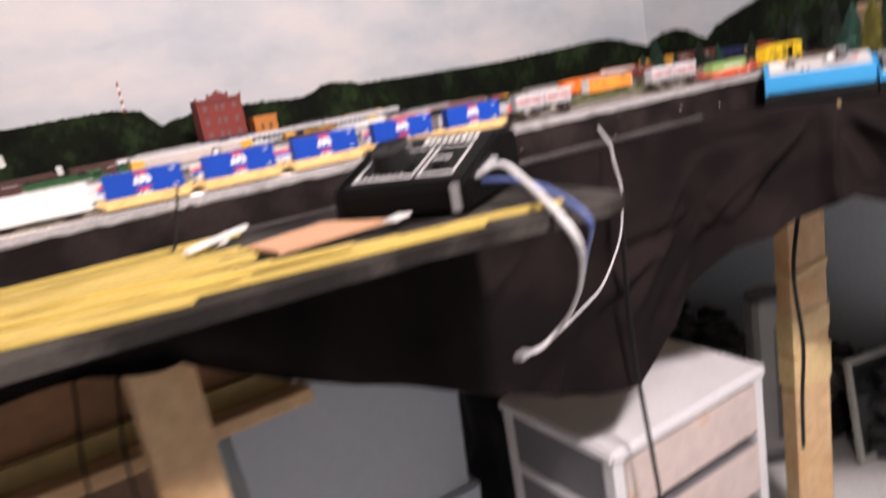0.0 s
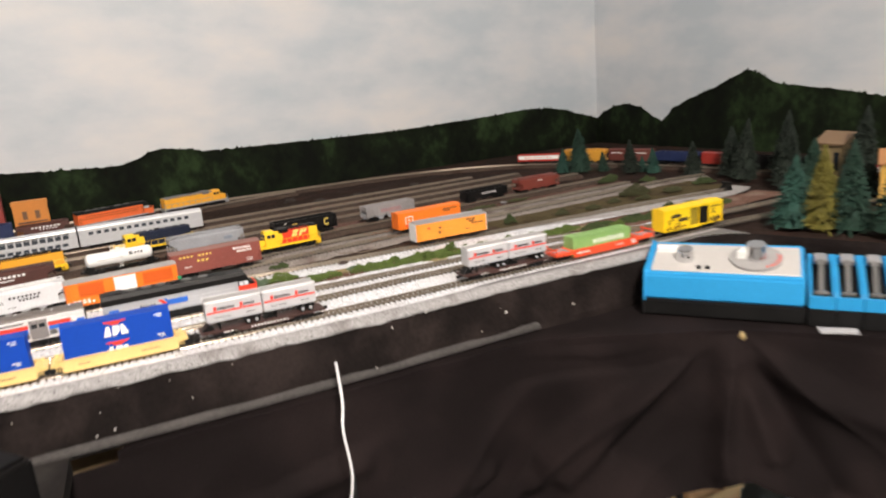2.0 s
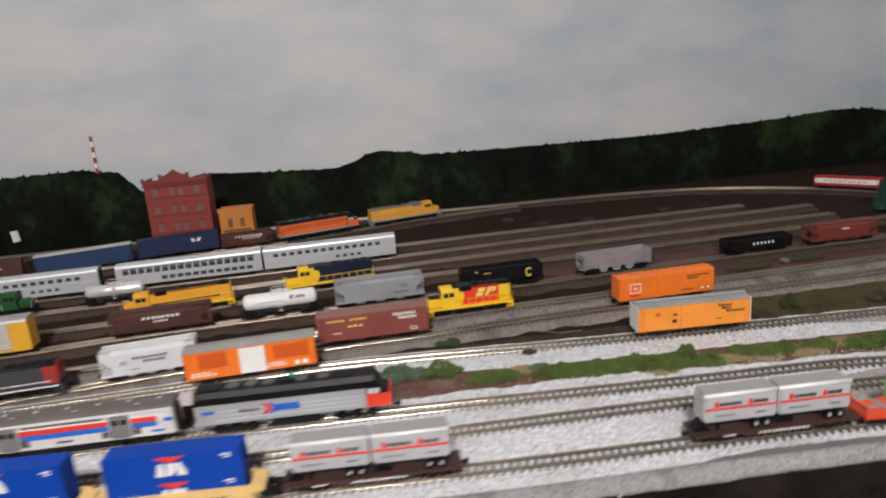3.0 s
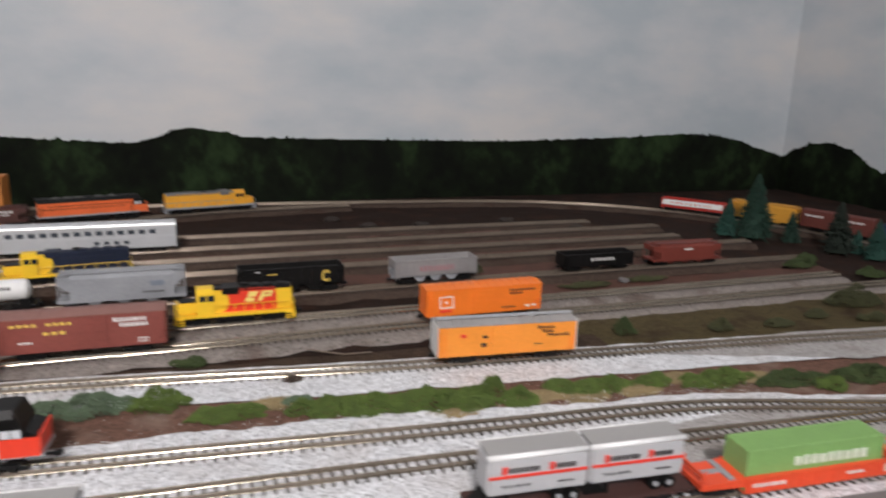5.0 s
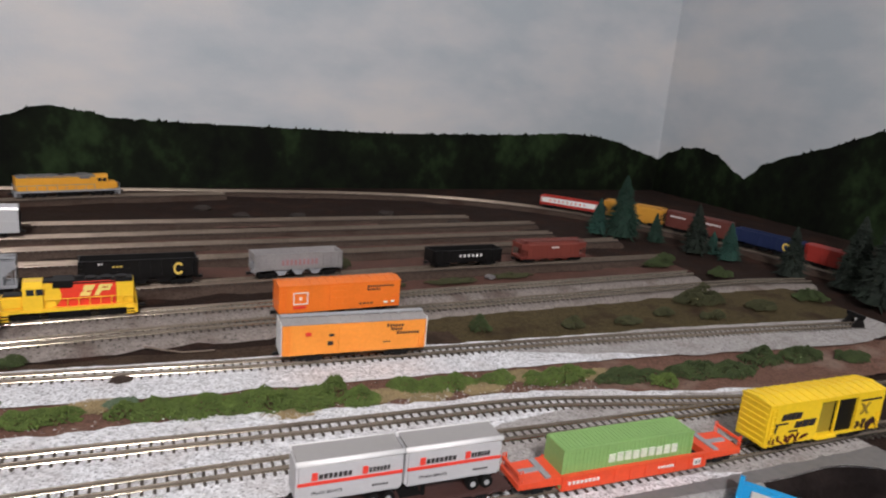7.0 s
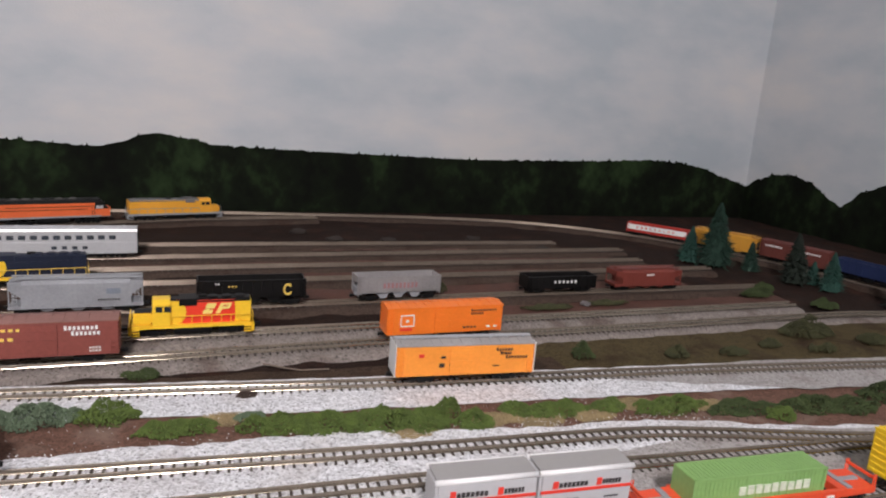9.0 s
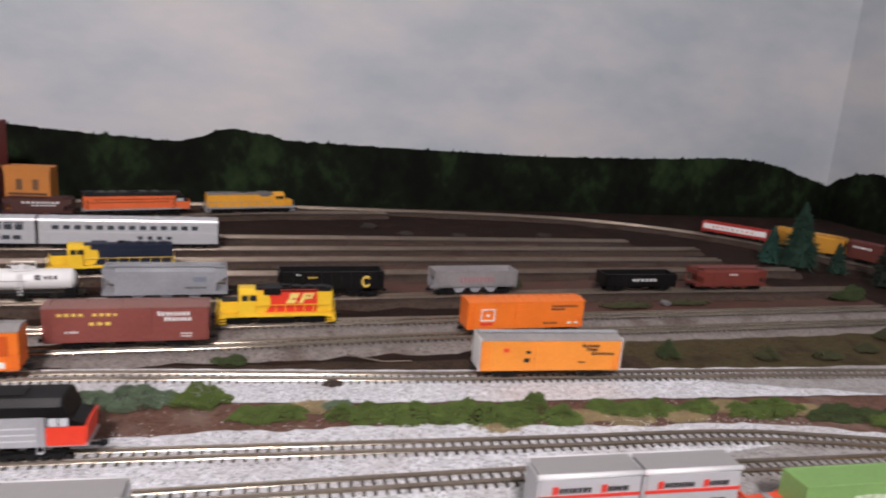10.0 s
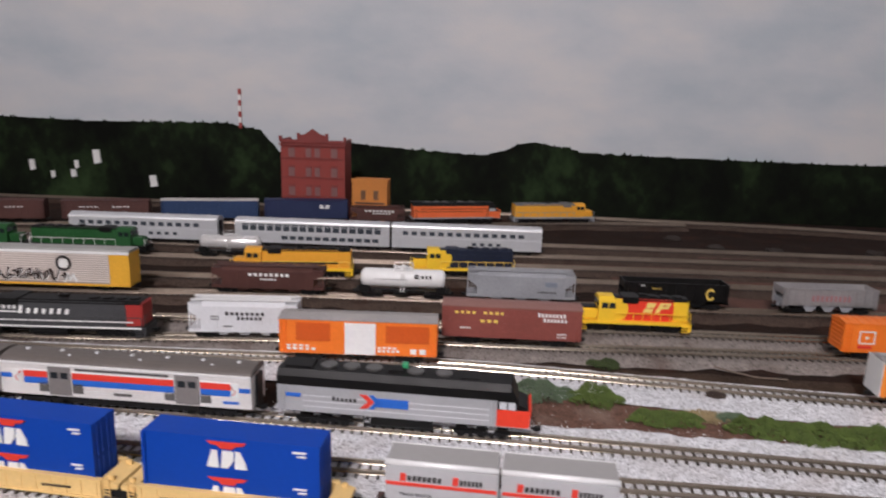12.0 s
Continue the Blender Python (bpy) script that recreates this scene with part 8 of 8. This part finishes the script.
def drape(line, hem, label, out_most):
    bm = B()
    prev = None
    run = 0.0
    pts = curve_points(line, 0.0038)
    for i, p in enumerate(pts):
        q = pts[min(i + 1, len(pts) - 1)]
        o = pts[max(i - 1, 0)]
        d = (q - o).normalized()
        out = Vector((d.y, -d.x, 0))
        run += (p - o).length / 2
        row = []
        N = 60
        zt, zb = 0.9545, hem_at(hem, p.x)
        dx = p.x - PIN.x
        for j in range(N + 1):
            k = j / N
            z = zt + (zb - zt) * k
            fold = (0.010 * math.sin(run * 60 + 1.5 * math.sin(run * 13)) + 0.016 * noise.noise((run * 9, k * 2.0, 3)) + 0.006 * noise.noise((run * 34, k * 3, 9))) * k
            pull = 0.0
            if abs(dx) < 0.26:
                ang = math.atan2(dx, (zt - z) + 0.006)
                fade = max(0.0, 1 - abs(dx) / 0.26)
                pull = 0.0125 * crease(ang * 4.2 + 0.5) * min(1, k * 3.0) * fade
            diag = 0.0105 * crease(p.x * 12 + (zt - z) * 13 + 1.2 * noise.noise((p.x * 7, z * 9, 2))) * min(1, k * 2) * min(1, max(0.0, (0.12 - p.x) / 0.06)) if -0.40 < p.x < 0.12 else 0
            spread = 0.3 + 0.7 * max(0.0, min(1.0, (p.x + 0.12) / 0.2))
            off = max(0.002, 0.003 + out_most * spread * k ** 1.3 + fold + 0.5 * pull + 0.7 * diag + (folded(p.x, z) if out_most > 0.02 else 0.0))
            sag = 0.005 * (1 - k) * min(1, abs(dx) / 0.08) if abs(dx) < 0.25 else 0.004 * (1 - k)
            row.append(bm.verts.new((p.x + out.x * off, p.y + out.y * off, z - sag)))
        if prev:
            for j in range(N):
                bm.faces.new((prev[j], row[j], row[j + 1], prev[j + 1]))
        prev = row
    single("black_cloth", bm, CLOTH, label, "cloth", smooth=True)
    return pts


top_pts = drape([(-1.7, -0.300), (-0.90, -0.300), (-0.76, -0.275), (-0.62, -0.232), (-0.50, -0.204), (-0.36, -0.196), (-0.25, -0.208), (-0.10, -0.221), (-0.01, -0.230), (0.050, -0.262), (0.100, -0.298), (0.151, -0.334), (0.20, -0.392), (0.27, -0.485), (0.36, -0.555), (0.48, -0.615), (0.66, -0.655), (0.92, -0.68)],
                [(-1.7, 0.89), (-0.877, 0.909), (-0.833, 0.909), (-0.769, 0.891), (-0.715, 0.852), (-0.602, 0.787), (-0.504, 0.738), (-0.378, 0.672), (-0.25, 0.625), (-0.178, 0.615), (-0.09, 0.680), (-0.055, 0.724), (-0.02, 0.745), (0.02, 0.772), (0.08, 0.795), (0.115, 0.806), (0.16, 0.827), (0.219, 0.797), (0.253, 0.782), (0.36, 0.750), (0.92, 0.71)], "black cotton cloth draped in folds from the table edge", 0.034)
bm = B()
ledge = [(p.x, p.y) for p in top_pts if p.x > -0.36] + [(SIDE_X - 0.003, -0.68), (SIDE_X - 0.003, -0.54), (0.62, -0.50), (0.45, -0.40), (0.30, -0.20), (0.0, -0.17), (-0.3, -0.15)]
prism(bm, ledge, LEDGE_Z - 0.010, LEDGE_Z, "z")
single("ledge", bm, CLOTH, "cloth-covered ledge along the front of the layout", kind="structure")
pin = thing("push_pin", "brass push pin holding the cloth to the ledge", "push pin", pose(0.1525, -0.3385, 0.9510, 75, 0, 40))
BRASS = mat("brass_pin", (0.62, 0.46, 0.22), 0.35, 0.8)
bm = B()
tube(bm, [(0, 0, -0.004), (0, 0, 0.0015), (0, 0, 0.0035), (0, 0, 0.0045)], [0.0006, 0.0045, 0.0040, 0.0015], 14)
part("head", bm, BRASS, pin, smooth=True)

# ---------------------------------------------------------------- cables
WIRE_W = mat("white_wire", (0.66, 0.66, 0.67), 0.4, 0, 0.06, 300, 30)
WIRE_B = mat("pale_blue_wire", (0.09, 0.14, 0.36), 0.4, 0, 0.06, 300, 30)


def smooth_path(pts, n=8):
    c = [Vector(p) for p in pts]
    c = [2 * c[0] - c[1]] + c + [2 * c[-1] - c[-2]]
    out = []
    for i in range(1, len(c) - 2):
        p0, p1, p2, p3 = c[i - 1:i + 3]
        for k in range(n):
            t = k / n
            out.append(0.5 * (2 * p1 + (p2 - p0) * t + (2 * p0 - 5 * p1 + 4 * p2 - p3) * t * t + (3 * p1 - p0 - 3 * p2 + p3) * t ** 3))
    return out + [c[-2]]


def cable(name, label, pts, r, m):
    bm = B()
    tube(bm, smooth_path(pts), r, 8)
    return single(name, bm, m, label, "cable", "loose cables", smooth=True)


cable("white_cable", "thin white wire hanging from the table edge", [(-0.190, -0.216, 0.984), (-0.198, -0.242, 0.962), (-0.203, -0.250, 0.942), (-0.203, -0.258, 0.908), (-0.211, -0.262, 0.877), (-0.218, -0.263, 0.853), (-0.233, -0.264, 0.829), (-0.262, -0.266, 0.798), (-0.300, -0.270, 0.782), (-0.360, -0.284, 0.770)], 0.0012, WIRE_W)
cable("white_cable", "flat white cable from the power pack to a loose connector", [(-0.488, -0.362, 0.993), (-0.478, -0.385, 0.998), (-0.484, -0.418, 0.988), (-0.494, -0.455, 0.975), (-0.500, -0.488, 0.955), (-0.488, -0.484, 0.932), (-0.452, -0.440, 0.893), (-0.402, -0.375, 0.848), (-0.368, -0.315, 0.800), (-0.372, -0.292, 0.775), (-0.390, -0.288, 0.765), (-0.412, -0.290, 0.767)], 0.0030, WIRE_W)
cable("blue_cable", "translucent pale blue cable from the power pack", [(-0.495, -0.368, 0.986), (-0.487, -0.405, 0.987), (-0.484, -0.450, 0.980), (-0.482, -0.490, 0.958), (-0.462, -0.462, 0.923), (-0.420, -0.402, 0.871), (-0.398, -0.368, 0.845)], 0.0022, WIRE_B)
plug = thing("cable_plug", "white plastic connector on the end of a loose cable", "connector", pose(-0.418, -0.291, 0.768, 0, 5, 20))
bm = B()
box(bm, -0.010, 0.008, -0.006, 0.006, -0.004, 0.004)
bevel_all(bm, 0.001)
part("shell", bm, WIRE_W, plug)
cable("black_cable", "black cable hanging behind the wooden leg", [(0.175, -0.27, 0.93), (0.180, -0.26, 0.80), (0.172, -0.25, 0.68), (0.190, -0.25, 0.55), (0.230, -0.22, 0.42), (0.26, -0.2, 0.30)], 0.0035, BLACK)
cable("black_cable", "black cable hanging beside the white cabinet", [(-0.20, -0.25, 0.90), (-0.205, -0.25, 0.70), (-0.185, -0.245, 0.52), (-0.16, -0.24, 0.30), (-0.15, -0.25, 0.05)], 0.0030, BLACK)
cable("grey_cable", "grey cable hanging from the ledge to the stones", [(0.50, -0.50, 0.90), (0.52, -0.47, 0.70), (0.50, -0.45, 0.60), (0.55, -0.42, 0.50), (0.62, -0.40, 0.42)], 0.0030, mat("grey_flex", (0.30, 0.30, 0.31), 0.5))
for x in (-0.835, -0.800):
    cable("black_cable", "thin black wire hanging under the shelf", [(x, -0.20, 0.94), (x - 0.01, -0.20, 0.86), (x - 0.022, -0.21, 0.78), (x - 0.02, -0.2, 0.60)], 0.0015, BLACK)

# ---------------------------------------------------------------- under the table
PINE = mat("knotty_pine", (0.68, 0.46, 0.25), 0.6, 0, 0.2, 60, 7, 0.0003, (0.58, 0.34, 0.16))
PLY = mat("yellowed_plywood", (0.52, 0.40, 0.16), 0.65, 0, 0.18, 50, 5)


def stud(label, x, y, w, d, z1, turn=0, tape=()):
    leg = thing("table_leg", label, "table leg", pose(x, y, 0, 0, 0, turn), "table legs")
    bm = B()
    box(bm, -w / 2, w / 2, -d / 2, d / 2, 0, z1)
    bevel_all(bm, 0.002)
    part("post", bm, PINE, leg)
    for z, h, lean in tape:
        bm = B()
        o = 0.0016
        ring = [(-w / 2 - o, -d / 2 - o), (w * 0.1, -d / 2 - 0.004), (w / 2 + o, -d / 2 - o), (w / 2 + o + 0.003, 0), (w / 2 + o, d / 2 + o), (-w / 2 - o, d / 2 + o)]
        lo = [bm.verts.new((px, py, z + lean * px + 0.006 * noise.noise((px * 60, py * 60, z * 9)))) for px, py in ring]
        hi = [bm.verts.new((px * 1.01, py * 1.01, z + h + lean * px + 0.012 * noise.noise((px * 50, py * 50, z * 5 + 3)))) for px, py in ring]
        for k in range(len(ring)):
            q = (k + 1) % len(ring)
            bm.faces.new((lo[k], lo[q], hi[q], hi[k]))
        part("tape", bm, TAPE, leg, "crinkled yellowed masking tape")
    return leg


TAPE = mat("yellowed_masking_tape", (0.70, 0.52, 0.26), 0.55, 0, 0.15, 120, 20, 0.0004)
stud("rough pine stud wrapped with yellowed tape holding up the table", 0.336, -0.163, 0.080, 0.040, 0.929, -18, ((0.50, 0.05, 0.2), (0.455, 0.03, -0.25), (0.40, 0.06, 0.1), (0.62, 0.015, 0.3)))
stud("pale pine stud standing behind the hanging cloth", -0.779, -0.250, 0.056, 0.036, 0.930, 2)
stud("pine stud at the back of the table", -0.40, 0.55, 0.06, 0.04, 0.929)
bm = B()
box(bm, -1.25, -0.63, -0.190, -0.160, 0.765, 0.783)
bevel_all(bm, 0.002)
single("cross_rail", bm, PINE, "pale pine rail under the shelf", kind="structure")
bm = B()
box(bm, -1.3, -0.64, -0.158, -0.146, 0.762, 0.805)
single("plywood_apron", bm, PLY, "yellowed plywood apron under the layout", kind="structure")
bm = B()
box(bm, -1.3, -0.64, -0.144, -0.124, 0.780, 0.928)
single("apron_board", bm, mat("brown_stained_board", (0.36, 0.19, 0.09), 0.65, 0, 0.25, 60, 6), "brown stained board behind the plywood apron", kind="structure")

cab = thing("storage_cabinet", "white plastic cabinet with open slatted side and printed front", "cabinet", pose(0, 0, 0))
WP = mat("white_plastic", (0.72, 0.72, 0.74), 0.45, 0, 0.05, 120, 12)
SMOKE = mat("grey_drawer_plastic", (0.16, 0.155, 0.17), 0.4, 0, 0.08, 120, 12)
cx0, cx1, cy0, cy1, ct = -0.212, 0.160, -0.190, 0.08, 0.505
bm = B()
box(bm, cx0 - 0.006, cx1 + 0.006, cy0 - 0.006, cy1 + 0.006, ct - 0.022, ct)
bevel_all(bm, 0.005, 3)
part("top", bm, WP, cab)
for x in (cx0, cx1 - 0.022):
    for y in (cy0, cy1 - 0.022):
        bm = B()
        box(bm, x, x + 0.022, y, y + 0.022, 0, ct - 0.0225)
        part("post", bm, WP, cab)
for k in range(4):
    z = 0.03 + k * 0.118
    bm = B()
    box(bm, cx0 + 0.004, cx1 - 0.004, cy0 + 0.003, cy1 - 0.004, z, z + 0.098)
    dr = part("drawer", bm, SMOKE, cab)
    bm = B()
    box(bm, cx0 + 0.024, cx1 - 0.024, cy0 - 0.002, cy0 + 0.0025, z + 0.004, z + 0.094)
    part("drawer_front", bm, mat("printed_wood_sheet", (0.62, 0.53, 0.49), 0.5, 0, 0.12, 40, 9, 0, (0.55, 0.33, 0.16), (0.58, 0.66)), dr)
    bm = B()
    box(bm, cx0 + 0.001, cx0 + 0.006, cy0 + 0.024, cy1 - 0.024, z + 0.099, z + 0.114)
    part("side_bar", bm, WP, cab)

heater = thing("tower_heater", "pale grey tower fan heater standing under the table", "fan heater", pose(0.640, 0.110, 0, 0, 0, -30))
HEAT = mat("pale_grey_heater_shell", (0.36, 0.36, 0.36), 0.45, 0, 0.05, 120, 12)
bm = B()
outline = [(0.062 * math.cos(math.radians(a)), -0.010 + 0.052 * math.sin(math.radians(a))) for a in range(0, 181, 15)] + [(-0.062, -0.045), (-0.050, -0.056), (0.050, -0.056), (0.062, -0.045)]
prism(bm, outline, 0.02, 0.425, "z")
part("shell", bm, HEAT, heater)
bm = B()
prism(bm, [(px * 0.94, py * 0.94) for px, py in outline], 0.425, 0.438, "z")
part("top_cap", bm, mat("dark_heater_cap", (0.10, 0.10, 0.105), 0.45), heater, "dark grey top cap")
bm = B()
prism(bm, [(px * 1.25, py * 1.25) for px, py in outline], 0.0, 0.020, "z")
part("base", bm, mat("dark_heater_cap", (0.10, 0.10, 0.105), 0.45), heater)
bm = B()
box(bm, -0.002, 0.002, -0.0580, -0.0561, 0.06, 0.37)
part("centre_rib", bm, HEAT, heater)
bm = B()
box(bm, -0.026, 0.026, -0.0002, 0.0002, 0, 0.0045)
SLOT = to_mesh("vent_slot", bm, BLACK)
for k in range(34):
    part("vent_slot", SLOT, None, heater, at=pose(0.010, -0.0563, 0.06 + k * 0.0090))

pane = thing("framed_panel", "dark glazed panel in a pale frame leaning under the table", "picture frame", pose(0.800, -0.130, -0.11, -8, 0, -14))
bm = B()
box(bm, -0.110, 0.110, 0.0, 0.006, 0.135, 0.370)
part("glass", bm, mat("smoky_dark_panel", (0.020, 0.022, 0.022), 0.2), pane)
for a in ((-0.122, 0.122, 0.370, 0.382), (-0.122, 0.122, 0.123, 0.135), (-0.122, -0.110, 0.1351, 0.3699), (0.110, 0.122, 0.1351, 0.3699)):
    bm = B()
    box(bm, a[0], a[1], -0.003, 0.009, a[2], a[3])
    part("frame_bar", bm, mat("pale_frame_wood", (0.52, 0.52, 0.47), 0.5), pane)

rocks_rnd = random.Random(77)
bm = B()
for i in range(230):
    if i % 2:
        x, y = rocks_rnd.uniform(0.72, 0.90), rocks_rnd.uniform(-0.35, 0.60)
    else:
        x, y = rocks_rnd.uniform(0.25, 0.90), rocks_rnd.uniform(0.36, 0.60)
    z = rocks_rnd.uniform(0.0, 0.24)
    r = rocks_rnd.uniform(0.022, 0.046)
    geom = bmesh.ops.create_icosphere(bm, subdivisions=1, radius=r, matrix=Matrix.Translation((x, y, max(r * 0.6, z))) @ Matrix.Rotation(rocks_rnd.uniform(0, 3), 4, "Z") @ Matrix.Diagonal((1.3, 0.9, 0.7, 1)))
    for v in geom["verts"]:
        v.co += Vector((rocks_rnd.uniform(-1, 1), rocks_rnd.uniform(-1, 1), rocks_rnd.uniform(-1, 1))) * r * 0.22
single("stone_heap", bm, mat("dark_stone", (0.035, 0.034, 0.035), 0.6, 0, 0.5, 40, 9, 0.001), "heap of rough dark stones along the foot of the wall", "stones", kind="stuff")


def lumpy(name, label, x, y, rx, ry, h, z0, m, seed, category):
    bm = B()
    bmesh.ops.create_icosphere(bm, subdivisions=4, radius=1.0)
    for v in bm.verts:
        n = noise.noise((v.co.x * 2.6 + seed, v.co.y * 2.6, v.co.z * 2.6)) * 0.22 + noise.noise((v.co.x * 7 + seed, v.co.y * 7, v.co.z * 7)) * 0.10
        c = v.co * (1 + n)
        v.co = Vector((x + c.x * rx, y + c.y * ry, max(z0, z0 + h * (c.z + 0.55) / 1.6)))
    return single(name, bm, m, label, category, smooth=True)


BAG = mat("crumpled_black_plastic", (0.014, 0.014, 0.015), 0.35, 0, 0.3, 60, 12)
lumpy("rubbish_bag", "crumpled black plastic bag under the table", 0.02, 0.28, 0.20, 0.17, 0.62, 0.0, BAG, 3, "plastic bag")


def carton(x, y, w, d, z0, h, turn, m, label):
    c = thing("carton", label, "cardboard box", pose(x, y, z0, 0, 0, turn), "cartons")
    bm = B()
    box(bm, -w / 2, w / 2, -d / 2, d / 2, 0, h)
    bevel_all(bm, 0.002)
    part("box", bm, m, c)
    for s in (-1, 1):
        bm = B()
        prism(bm, [(s * d / 2, h), (s * d / 2, h + 0.003), (s * (d / 2 + 0.05), h - 0.02), (s * (d / 2 + 0.05), h - 0.023)], -w / 2, w / 2)
        part("flap", bm, m, c)


# Totes added to stand in for the lit bluish wall behind the clutter.
TOTE = mat("lit_wall_blue_grey", (0.40, 0.45, 0.51), 0.4, 0, 0.05, 60, 6)
for z in (0.0, 0.39):
    t = thing("wall_stand_in_tote", "pale blue-grey tote added in place of the lit wall under the table", "storage tote", pose(-0.49, 0.20, z), "stacked totes")
    bm = B()
    prism(bm, [(-0.165, 0), (0.165, 0), (0.185, 0.36), (-0.185, 0.36)], -0.13, 0.13, "y")
    bevel_all(bm, 0.012, 2)
    part("bin", bm, TOTE, t)
    bm = B()
    box(bm, -0.195, 0.195, -0.14, 0.14, 0.360, 0.385)
    bevel_all(bm, 0.005, 2)
    part("lid", bm, TOTE, t)
KRAFT = mat("brown_carton", (0.16, 0.095, 0.055), 0.8, 0, 0.2, 60, 8)
bm = B()
box(bm, -1.3, -0.72, 0.02, 0.50, 0.535, 0.555)
single("lower_shelf", bm, PLY, "plywood shelf low under the table", kind="structure")
carton(-0.84, 0.10, 0.18, 0.13, 0.5555, 0.15, 10, KRAFT, "open brown cardboard box on the low shelf")
carton(-1.12, 0.22, 0.28, 0.22, 0.5555, 0.17, -6, mat("dark_carton", (0.07, 0.045, 0.035), 0.8), "dark cardboard box on the low shelf")
carton(-0.92, 0.32, 0.12, 0.16, 0.5555, 0.09, 20, mat("mottled_carton", (0.30, 0.22, 0.12), 0.8), "small mottled box on the low shelf")

# ---------------------------------------------------------------- the nearest ties, one by one
for owner, m in SINGLE_TIES:
    part("tie", TIE_MESH, None, owner, at=m)
